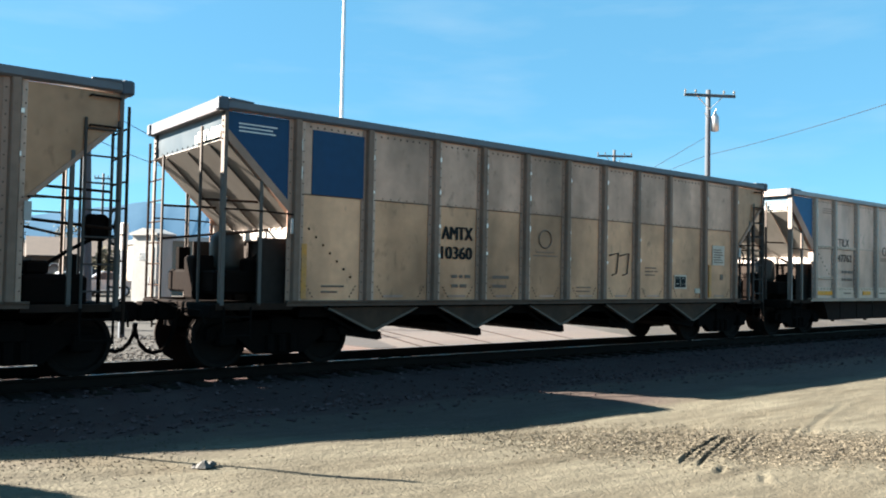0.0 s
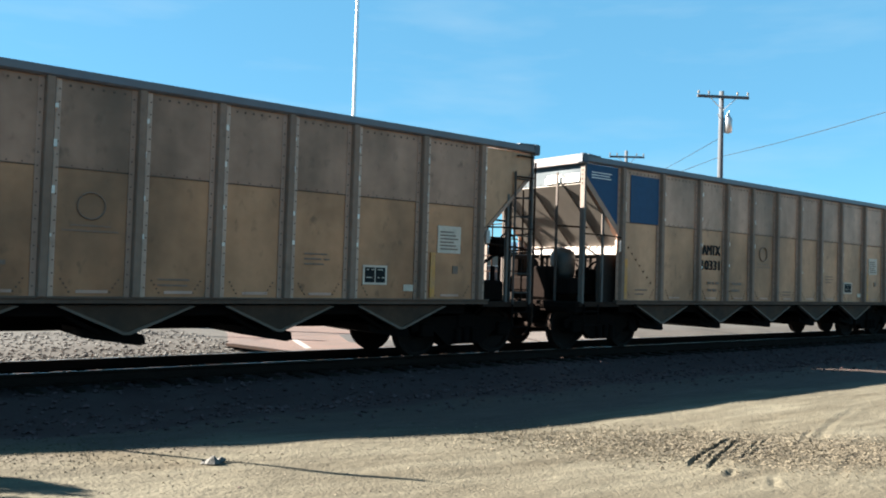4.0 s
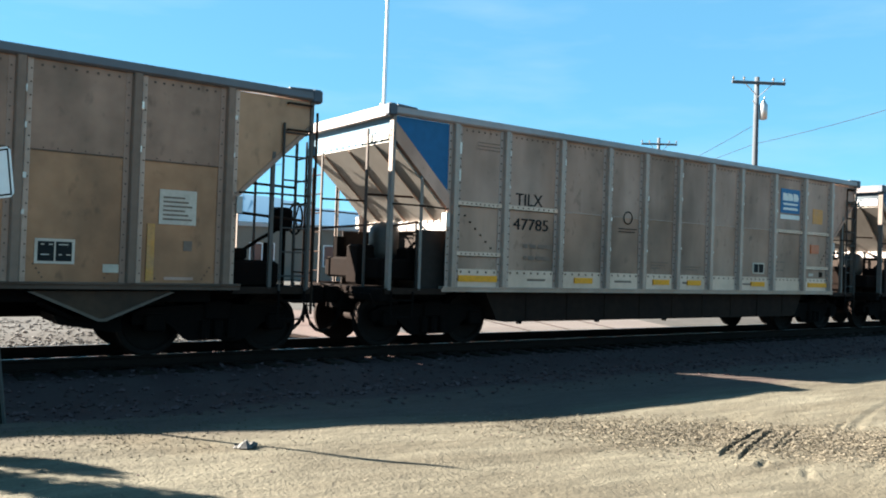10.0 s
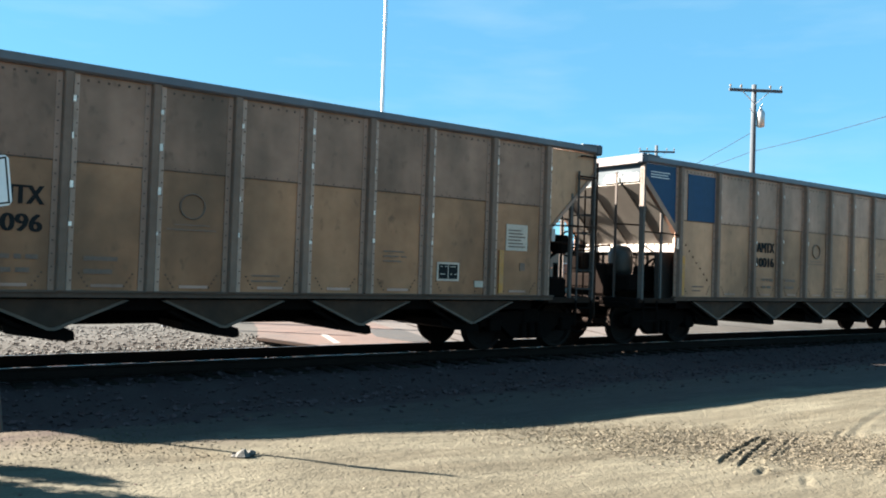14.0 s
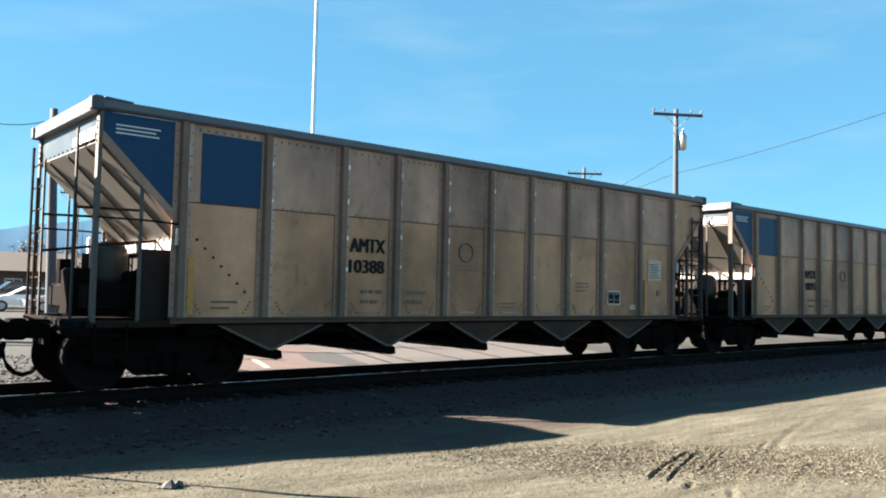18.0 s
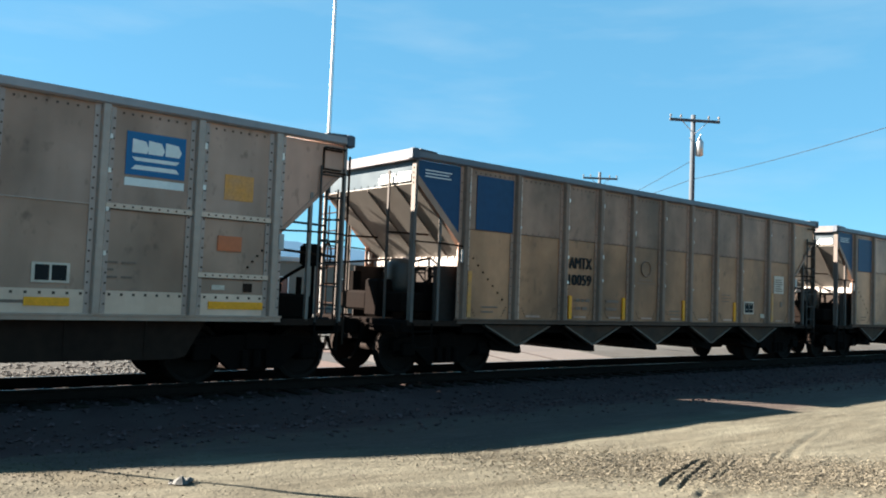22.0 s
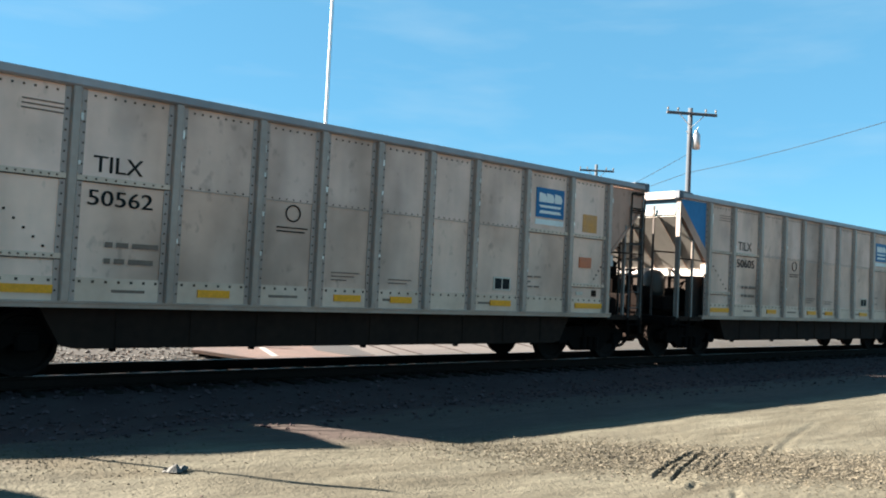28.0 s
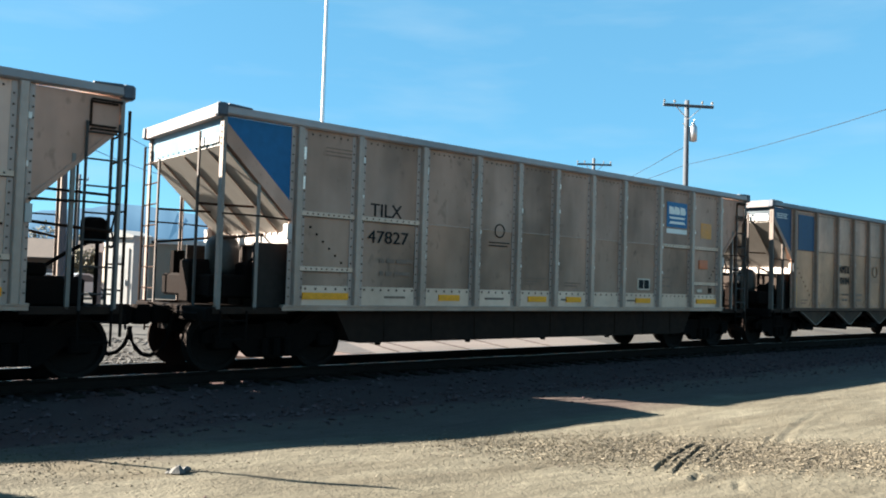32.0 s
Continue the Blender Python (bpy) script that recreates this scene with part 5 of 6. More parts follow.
    # the paint runs over the ribs as well
    for s in RIBS_B:
        if 4.6 < s < 9.4:
            part("sprayed_rib", Shape().prism([(s - 0.084 - HALF, -SIDE - 0.02), (s - 0.048 - HALF, -SIDE - 0.084), (s + 0.048 - HALF, -SIDE - 0.084), (s + 0.084 - HALF, -SIDE - 0.02)], "z", 1.08, 1.84 if s < 8.8 else 1.72), spray_pale if s < 6 or s > 8 else spray_blue, car)
    for s, z, r in ((2.78, 1.38, 0.13), (2.95, 1.20, 0.15), (3.25, 1.44, 0.16), (3.32, 1.28, 0.13), (3.58, 1.30, 0.17), (11.75, 1.40, 0.16)):
        outline = [(s + r * rng.uniform(0.6, 1.3) * math.cos(0.8 * i) - HALF, z + 0.55 * r * rng.uniform(0.6, 1.3) * math.sin(0.8 * i)) for i in range(8)]
        part("spray_dab", Shape().prism(outline, "y", y - 0.004, y + 0.002), spray_rust, car, "dark red sprayed dab")


def train():
    masters, cars = {}, []
    for k, (style, paint, mark, number, stripes, spray) in enumerate(CARS):
        key = (style, paint, number[:2] == "50", "sooty" if number in SOOTY else "pale" if number in PALE else "")
        if key in masters:
            car = copy_thing(masters[key], Matrix())
        else:
            car = masters[key] = build_car(*key)
        cars.append(car)
    for k, (style, paint, mark, number, stripes, spray) in enumerate(CARS):
        car = cars[k]
        hue = {"blue": "dark blue", "sky": "light blue", "green": "green"}[paint]
        label = {"a": A_LABEL, "b": "aluminium coal tub car with %s end plate and blue sign" % hue, "c": "tan-brown coal hopper car with faded blue steel ends"}[style]
        if spray == 1:
            label = "aluminium coal tub car with green end and blue graffiti"
        elif spray in (2, 3):
            label = "dusty aluminium coal hopper car with black spray scribbles"
        elif stripes:
            label = "dusty aluminium coal hopper car with upright yellow stripes"
        tagged(car, label)
        y = -SIDE - 0.004
        if style == "a":
            marks = ((mark, 4.17, 2.15, 0.71, 0.235), (number, 4.16, 1.80, 0.71, 0.225))
        elif style == "b":
            up = 0.22 if number[:2] == "50" else 0.0
            marks = ((mark, 2.76, 2.58 + up, 0.66, 0.22), (number, 2.72, 2.13 + up, 0.86, 0.21))
        else:
            marks = ((mark, 3.25, 2.48, 0.72, 0.26), (number, 3.23, 2.16, 0.76, 0.26))
        for text, s, z, w, h in marks:
            for me, x0 in lettering(text, w, h, paper if style == "c" else black, "letter", (0.0, 0.009) if style == "b" else (0.0, 0.014, 0.028)):
                ob = new("letter", me)
                ob.parent = car
                ob.location = (s + x0 - HALF, y - (0.006 if style == "c" else 0.0), z)
        for s in stripes:
            part("stripe", Shape().box(s - HALF, s + 0.09 - HALF, y - 0.014, y + 0.02, 1.10, 1.58), yellow_faded if number in ("10056", "11108") else yellow, car, "upright yellow stripe")
        if spray == 1:
            mural(car)
        elif spray == 2:
            strokes(car, "7.63,2.05 7.75,2.13 8.02,2.15 7.85,1.95 7.63,1.97; 7.73,2.33 7.92,2.23 8.02,2.13; 7.95,1.87 8.17,1.90 8.22,1.74 8.00,1.67 7.95,1.87; 8.29,2.00 8.44,2.28; 8.02,1.44 8.17,1.74 8.27,1.67 8.41,1.79; 8.12,1.51 8.54,1.72 8.29,1.46 8.61,1.45")
            strokes(car, "8.87,2.23 8.82,1.74; 8.87,2.15 9.04,1.95 8.85,1.87; 8.85,1.74 9.14,1.79; 9.04,1.90 9.29,1.92; 9.19,2.02 9.28,2.25; 9.17,1.90 9.12,1.74; 9.29,1.74 9.04,1.62 8.97,1.41 9.29,1.44; 9.24,1.72 9.41,1.72; 9.34,1.74 9.36,1.46; 9.41,1.69 9.63,1.69 9.43,1.59 9.56,1.49 9.36,1.46")
            scrawl(car, 2.9, 1.4, 0.35, 9, paper)
        elif spray == 3:
            strokes(car, "0.42,3.50 0.55,3.34 0.62,3.52 0.70,3.30; 0.72,3.48 0.92,3.50 0.78,3.38 0.96,3.36; 0.66,3.22 1.00,3.28; 0.80,3.14 1.02,3.20", 0.012, spray_pale)
            strokes(car, "3.25,1.98 3.19,1.28; 3.02,1.86 3.05,1.58 3.44,1.60; 3.13,1.72 3.15,1.46 3.42,1.46; 3.13,1.70 3.38,1.78; 2.80,1.32 3.03,1.50 2.95,1.48; 3.03,1.50 3.01,1.42; 3.40,1.36 3.58,1.36; 3.46,1.44 3.44,1.30", 0.017)
            strokes(car, "4.21,1.52 4.24,1.74 4.32,1.60 4.38,1.76 4.42,1.54; 4.49,1.74 4.45,1.56 4.55,1.54 4.59,1.70 4.51,1.74; 4.63,1.78 4.66,1.52; 4.78,1.72 4.66,1.64 4.80,1.52; 4.21,1.46 4.32,1.44 4.24,1.36 4.34,1.32 4.21,1.22; 4.38,1.46 4.37,1.24 4.49,1.26 4.51,1.40 4.38,1.46; 4.57,1.48 4.56,1.20; 4.57,1.48 4.70,1.46 4.58,1.36 4.68,1.20; 4.70,1.40 4.76,1.42", 0.014)
            strokes(car, "5.35,1.92 5.45,1.70; 5.53,1.92 5.34,1.42; 5.52,1.72 5.48,1.60 5.57,1.59 5.59,1.70 5.52,1.72; 5.62,1.72 5.64,1.59 5.70,1.60 5.71,1.74; 5.29,1.42 5.55,1.41; 5.33,1.36 5.53,1.36; 5.39,1.40 5.40,1.24; 5.48,1.40 5.48,1.24; 5.33,1.23 5.55,1.23; 5.61,1.38 5.63,1.28 5.80,1.28", 0.013)
            strokes(car, "6.42,1.70 6.50,1.70 6.50,1.62 6.43,1.62 6.42,1.70; 6.57,1.58 6.59,1.70 6.66,1.60 6.70,1.72 6.79,1.60; 6.43,1.52 6.44,1.42 6.52,1.43; 6.38,1.20 6.45,1.36 6.52,1.26 6.61,1.36 6.68,1.26 6.77,1.36 6.82,1.22", 0.007)
        elif spray == 5:
            g = Shape()
            for x in (8.85, 9.2):
                g.path([(x - 0.12 - HALF, y - 0.006, 2.0), (x + 0.18 - HALF, y - 0.006, 2.06), (x + 0.12 - HALF, y - 0.006, 1.62), (x - 0.02 - HALF, y - 0.006, 1.58)], 0.016, 4)
            part("scribble", g, spray_black, car, "sprayed black scribble")
    return cars


# seconds and where the front of the second car is along the track
RUN = [(0, -0.05), (1, -14.07), (2, -28.12), (3, -42.75), (6, -85.85), (7, -100.05), (8, -114.28), (9, -129.17), (10, -143.50), (11, -157.83), (12, -172.30), (13, -187.22), (16, -231.14), (17, -245.75), (18, -260.27), (19, -275.45), (20, -290.08), (21, -304.78), (22, -319.87), (23, -334.53), (24, -349.27), (25, -364.01), (28, -408.79), (29, -424.09), (30, -438.80), (31, -453.67), (32, -468.97)]


def reached(t):
    return float(np.interp(t, [r[0] for r in RUN], [r[1] for r in RUN]))


def motions():
    for k, car in enumerate(cars):
        off = PITCH * (k - 1) + HALF
        walk(car, [(t, pose(x + off, 0, 0)) for t, x in RUN])
        # the wheels roll while the car is near; before and after, nobody sees them
        near = [i for i in range(961) if -25 < reached(i / 30) + off < 45]
        for part_ in car.children:
            if part_.name.startswith("wheelset"):
                at = part_.location.copy()
                rows = [(i / 30, Matrix.Translation(at) @ Matrix.Rotation(-(reached(0) - reached(i / 30)) / WHEEL_R % (2 * math.pi), 4, "Y")) for i in near]
                if near[0] > 0:
                    rows.insert(0, (0, rows[0][1]))
                if near[-1] < 960:
                    rows.append((32, rows[-1][1]))
                walk(part_, rows)


cars = train()


# ---- the ground ----
def height(x, y):
    """Rail-level crossing ground: a low ballast bed, a shallow ditch, then dirt that rises towards the road's left."""
    bed = -0.21 - 0.13 * np.clip((np.abs(y) - 1.5) / 1.0, 0, 1)
    near = -0.34 + 0.24 * np.clip((-y - 2.6) / 3.2, 0, 1) ** 0.8
    far = -0.34 + 0.22 * np.clip((y - 2.6) / 1.5, 0, 1)
    z = np.where(np.abs(y) < 2.5, bed, np.where(y < 0, near, far))
    z = z + 0.23 * np.clip((1.2 - x) / 4.8, 0, 1) ** 1.1 * np.clip((-y - 4.2) / 1.6, 0, 1)
    z = z + 0.22 * np.clip((-3.5 - x) / 8, 0, 1) * np.clip((-y - 4.2) / 1.6, 0, 1)
    rough_ = 0.006 * np.sin(1.7 * x + 0.6 * y) * np.sin(0.9 * y - 0.5 * x) + 0.006 * np.sin(4.1 * x - 2.2 * y + 1) * np.sin(2.9 * y + x)
    z = z + rough_ * np.clip((-y - 3.0) / 2, 0, 1)
    # tyre ruts, pressed while the dirt was wet
    for x0, y0, x1, y1, deep, wide in RUTS:
        dx, dy = x1 - x0, y1 - y0
        n = math.hypot(dx, dy)
        s = ((x - x0) * dx + (y - y0) * dy) / n
        d = ((x - x0) * dy - (y - y0) * dx) / n + 0.05 * np.sin(1.3 * s)
        ends = np.clip(s / 0.25, 0, 1) * np.clip((n - s) / 0.25, 0, 1)
        z = z + ends * deep * (-np.exp(-(d / wide) ** 2) + 0.35 * np.exp(-((np.abs(d) - 2.1 * wide) / wide) ** 2))
    # lug marks of a tractor tyre, broken up
    s, e = (x - 1.2) * 0.93 + (y + 8.9) * 0.37, (y + 8.9) * 0.93 - (x - 1.2) * 0.37
    for mid in (0.15, 0.62, -0.30):
        band = np.exp(-((e - mid) / 0.16) ** 4) * np.clip(s / 0.3, 0, 1) * np.clip((5.2 - s) / 0.8, 0, 1)
        patchy = np.clip(0.5 + np.sin(2.3 * s + 5 * mid) + 0.6 * np.sin(5.1 * x + 3 * y), 0, 1)
        z = z + 0.007 * band * patchy * np.sin(2 * np.pi * s / 0.115 + 14 * np.abs(e - mid))
    return z


RUTS = [
    (1.30, -8.50, 2.85, -8.03, 0.050, 0.019), (1.36, -8.66, 2.75, -8.16, 0.040, 0.017), (1.9, -8.62, 2.9, -8.28, 0.022, 0.015), (1.26, -8.91, 1.60, -8.80, 0.045, 0.03), (2.1, -8.60, 3.3, -8.18, 0.016, 0.016),
    (2.9, -8.6, 4.1, -8.2, 0.014, 0.025), (0.3, -8.0, 0.62, -7.94, 0.03, 0.022), (3.3, -8.6, 6.2, -7.6, 0.010, 0.04), (1.2, -9.35, 1.75, -9.1, 0.018, 0.03),
    (-1.9, -6.95, 0.2, -8.0, 0.006, 0.08), (1.5, -9.6, 3.6, -9.0, 0.010, 0.04), (-0.5, -7.05, 1.0, -7.0, 0.006, 0.05),
]


def spaced(edges):
    out = []
    for (a, b, step) in edges:
        out += list(np.arange(a, b - 1e-6, step))
    return np.array(out + [edges[-1][1]])


def ground():
    xs = spaced([(-4000, -400, 600), (-400, -40, 60), (-40, -10, 3), (-10, -5, 0.4), (-5, 0, 0.07), (0, 1, 0.032), (1, 3.1, 0.014), (3.1, 6.5, 0.032), (6.5, 9, 0.07), (9, 30, 0.4), (30, 80, 5), (80, 400, 40), (400, 4000, 600)])
    ys = spaced([(-4000, -400, 600), (-400, -40, 60), (-40, -13, 3), (-13, -10, 0.3), (-10, -9.3, 0.06), (-9.3, -8.9, 0.03), (-8.9, -8.0, 0.014), (-8.0, -7.3, 0.03), (-7.3, -4.5, 0.06), (-4.5, 5, 0.25), (5, 40, 3.5), (40, 400, 40), (400, 4000, 600)])
    X, Y = np.meshgrid(xs, ys)
    Z = height(X, Y)
    n, m = X.shape
    idx = np.arange(n * m).reshape(n, m)
    quads = np.stack([idx[:-1, :-1], idx[:-1, 1:], idx[1:, 1:], idx[1:, :-1]], -1).reshape(-1, 4)
    me = bpy.data.meshes.new("ground")
    me.from_pydata(np.stack([X, Y, Z], -1).reshape(-1, 3).tolist(), [], quads.tolist())
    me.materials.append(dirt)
    me.materials.append(ballast_soil)
    me.materials.append(far_dirt)
    cy = Y[:-1, :-1].reshape(-1) + 0.12 * np.sin(2.1 * X[:-1, :-1].reshape(-1)) + np.random.default_rng(3).normal(0, 0.04, len(quads))
    kind = np.where(cy > 1.2, 2, np.where(cy > -4.3, 1, 0))
    me.polygons.foreach_set("material_index", kind.tolist())
    me.polygons.foreach_set("use_smooth", [True] * len(quads))
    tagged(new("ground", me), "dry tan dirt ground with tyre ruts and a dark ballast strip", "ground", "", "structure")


ground()


def patch_(rng, count, x, y, along, across, turn):
    """Places about (x, y), spread along and across a turned line."""
    a, b, c, s = rng.normal(0, along, count), rng.normal(0, across, count), math.cos(radians(turn)), math.sin(radians(turn))
    return x + a * c - b * s, y + a * s + b * c


def scatter(name, mat, label, count, box_, sizes, flat=0.7, seed=1, dense=None, lift=0.25, middle=None):
    """Loose stones: many small uneven lumps in one mesh."""
    rng = np.random.default_rng(seed)
    base = np.array([(1, 0, 0), (0, 1, 0), (-1, 0, 0), (0, -1, 0), (0, 0, 1), (0, 0, -1), (0.6, 0.6, 0.55), (-0.6, 0.6, 0.5), (-0.6, -0.6, 0.55), (0.6, -0.6, 0.5)])
    tri = [(0, 6, 4), (6, 1, 4), (1, 7, 4), (7, 2, 4), (2, 8, 4), (8, 3, 4), (3, 9, 4), (9, 0, 4), (1, 6, 0, 5), (2, 7, 1, 5), (3, 8, 2, 5), (0, 9, 3, 5)]
    x = rng.uniform(box_[0], box_[1], count)
    y = rng.uniform(box_[2], box_[3], count)
    if dense:
        y = np.where(rng.random(count) < 0.7, rng.normal(dense[0], dense[1], count), y)
    if middle:
        x, y = patch_(rng, count, *middle)
    z = height(x, y)
    r = sizes[0] + (sizes[1] - sizes[0]) * rng.random(count) ** 2.2
    V = base[None] * (1 + rng.uniform(-0.28, 0.28, (count, 10, 1))) * r[:, None, None]
    V[:, :, 2] *= flat
    a = rng.uniform(0, 6.28, count)
    c, s = np.cos(a)[:, None], np.sin(a)[:, None]
    vx, vy = V[:, :, 0] * c - V[:, :, 1] * s, V[:, :, 0] * s + V[:, :, 1] * c
    V = np.stack([vx + x[:, None], vy + y[:, None], V[:, :, 2] + (z + r * lift)[:, None]], -1)
    faces = [tuple(i * 10 + k for k in f) for i in range(count) for f in tri]
    me = bpy.data.meshes.new(name)
    me.from_pydata(V.reshape(-1, 3).tolist(), [], faces)
    me.materials.append(mat)
    tagged(new(name, me), label, "stones", "", "stuff")


scatter("ballast", stone_grey, "grey crushed ballast stones beside the track", 8000, (-9, 34, -3.9, 1.3), (0.016, 0.05), 0.75, 1)
scatter("ballast_spill", stone_grey, "scattered grey stones at the foot of the ballast", 1200, (-8, 24, -5.2, -3.4), (0.008, 0.04), 0.7, 2)
scatter("pebbles", stone_tan, "small tan pebbles strewn over the dirt", 700, (-6, 12, -11, -4.6), (0.002, 0.009), 0.6, 3)
scatter("clods", clod, "crumbled dry dirt clods churned up by tyres", 6500, (0, 1, 0, 1), (0.003, 0.012), 0.7, 5, middle=(2.0, -7.95, 1.1, 0.42, -38))
scatter("edge_clods", clod, "crumbled dry dirt beside a churned track", 1300, (0, 1, 0, 1), (0.003, 0.011), 0.7, 6, middle=(-3.1, -6.4, 0.6, 0.4, 0))
scatter("dark_crumbs", stone_grey, "small dark crumbs strewn on the dirt", 160, (-4, 6, -8.4, -6.4), (0.003, 0.012), 0.5, 7)
scatter("far_gravel", stone_far, "grey and tan gravel strewn beyond the track", 9000, (-5, 2.5, 1.2, 7.5), (0.014, 0.05), 0.6, 4, dense=(2.3, 0.7))


def straw():
    """Dry chips and straw pressed into the dirt round the ruts."""
    rng = np.random.default_rng(9)
    n = 22000
    x, y = patch_(rng, n, 2.85, -8.7, 1.35, 0.40, -38)
    x[:900], y[:900] = rng.uniform(-4.5, 3.0, 900), rng.uniform(-9.5, -6.6, 900)
    z = height(x, y) + 0.003
    a, l = rng.uniform(0, 6.28, n), rng.uniform(0.004, 0.018, n) * np.where(np.arange(n) < 900, 0.6, 1.0)
    dx, dy = l * np.cos(a), l * np.sin(a)
    w = rng.uniform(0.002, 0.006, n)
    ox, oy = -w * np.sin(a), w * np.cos(a)
    up = rng.uniform(0, 0.013, n)
    V = np.stack([np.stack([x - dx, y - dy, z], -1), np.stack([x + dx, y + dy, z + up], -1), np.stack([x + 0.8 * dx + ox, y + 0.8 * dy + oy, z + up + 0.004], -1), np.stack([x - 0.8 * dx + ox, y - 0.8 * dy + oy, z + 0.004], -1)], 1)
    me = bpy.data.meshes.new("straw_chips")
    me.from_pydata(V.reshape(-1, 3).tolist(), [], np.arange(4 * n).reshape(n, 4).tolist())
    me.materials.append(chip)
    tagged(new("straw_chips", me), "dry straw chips trodden into the dirt", "litter", "", "stuff")


straw()
# one pale broken stone that lies alone on the dirt
g = Shape()
rng = random.Random(5)
for dx, dy, r in ((0, 0, 0.055), (0.06, 0.03, 0.04), (-0.045, 0.035, 0.036)):
    g.lathe([(r * 0.3, -0.02), (r, 0.01), (r * 0.85, r * 0.55), (r * 0.3, r * 0.8)], (dx, dy, 0), "z", 7)
g.v = [(p[0] * rng.uniform(0.75, 1.2), p[1] * rng.uniform(0.75, 1.2), p[2] * rng.uniform(0.7, 1.5)) for p in g.v]
rock_xy = (-2.39, -7.05)
solid("stone", g, pale_stone, "pale broken stone lying on the dirt", "stone", "", "", (*rock_xy, float(height(np.array(rock_xy[0]), np.array(rock_xy[1])))))


# ---- the track ----
def track():
    profile = [(-0.07, -0.17), (0.07, -0.17), (0.07, -0.158), (0.012, -0.14), (0.010, -0.05), (0.034, -0.035), (0.036, -0.008), (0.028, 0.0), (-0.028, 0.0), (-0.036, -0.008), (-0.034, -0.035), (-0.010, -0.05), (-0.012, -0.14), (-0.07, -0.158)]
    for y in (-0.753, 0.753):
        g = Shape().prism([(a + y, b) for a, b in profile], "x", -120, 220)
        g.box(-120, 220, y - 0.012, y + 0.016, 0.0005, 0.002, 1)
        solid("rail", g, [rust, rail_top], "rusty steel rail with a polished running surface", "rail", "structure")
    tie = Shape().soft(-0.115, 0.115, -1.30, 1.30, -0.34, -0.175, 0.015).mesh("railway_tie", tie_wood)
    plate_ = Shape().box(-0.10, 0.10, -0.92, -0.60, -0.176, -0.166).box(-0.10, 0.10, 0.60, 0.92, -0.176, -0.166)
    for sx in (-0.06, 0.06):
        for y in (-0.84, -0.665, 0.665, 0.84):
            plate_.box(sx - 0.012, sx + 0.012, y - 0.02, y + 0.02, -0.17, -0.14)
    plate_ = plate_.mesh("tie_plate", rust)
    rng = random.Random(2)
    for i in range(96):
        ob = new("railway_tie", tie)
        ob.matrix_basis = pose(-12 + i * 0.5 + rng.uniform(-0.03, 0.03), rng.uniform(-0.05, 0.05), rng.uniform(-0.006, 0.004), 0, 0, rng.uniform(-1, 1))
        tagged(ob, "dark creosoted wooden railway tie in ballast", "railway tie", "ties", "structure")
        p = new("tie_plate", plate_)
        p.parent = ob


track()


# ---- sign by the road ----
def road_sign(x, y):
    z = float(height(np.array(x), np.array(y)))
    sign = thing("road_sign", "white road sign with a black arrow on a leaning steel post", "sign", at=(x, y, z), turn=-42)
    sign.rotation_euler[1] = radians(-7.8)
    part("post", Shape().prism([(-0.035, -0.02), (-0.012, -0.02), (-0.012, 0.012), (0.012, 0.012), (0.012, -0.02), (0.035, -0.02), (0.035, -0.012), (0.02, 0.02), (-0.02, 0.02), (-0.035, -0.012)], "z", -0.4, 2.32 - z), sign_post_mat, sign)
    z0, z1, w, c = 1.88 - z, 2.29 - z, 0.285, 0.03

    def rounded(x0, x1, a, b, c):
        return [(x0 + c, a), (x1 - c, a), (x1, a + c), (x1, b - c), (x1 - c, b), (x0 + c, b), (x0, b - c), (x0, a + c)]
    plate_ = part("sign_plate", Shape().prism(rounded(-w, w, z0, z1, c), "y", -0.030, -0.024), sign_white, sign)
    g = Shape()
    for (a, b, e, f) in ((-w + 0.015, w - 0.015, z0 + 0.016, z0 + 0.030), (-w + 0.015, w - 0.015, z1 - 0.030, z1 - 0.016), (-w + 0.015, -w + 0.029, z0 + 0.016, z1 - 0.016), (w - 0.029, w - 0.015, z0 + 0.016, z1 - 0.016)):
        g.box(a, b, -0.032, -0.030, e, f)
    part("sign_border", g, black, plate_)
    mid = (z0 + z1) / 2 + 0.06
    part("arrow", Shape().prism([(-0.15, mid - 0.023), (-0.02, mid - 0.023), (-0.02, mid - 0.073), (0.09, mid), (-0.02, mid + 0.073), (-0.02, mid + 0.023), (-0.15, mid + 0.023)], "y", -0.032, -0.030), black, plate_)


sign_white = material("white_sign_sheet", (0.78, 0.76, 0.73), 0.4, 0.0, 0.08, 3.0, 20.0, 0.02)
sign_post_mat = material("green_sign_post", (0.055, 0.05, 0.042), 0.7, 0.1, 0.2, 6, 30, 0.05)


# ---- beyond the track ----
def from_eye(az, dist, z=0.0):
    return (EYE[0] + dist * math.sin(radians(az)), EYE[1] + dist * math.cos(radians(az)), z)


def rise(el, dist):
    """The height that shows at a slope el from the eye at that distance."""
    return EYE[2] + el * dist


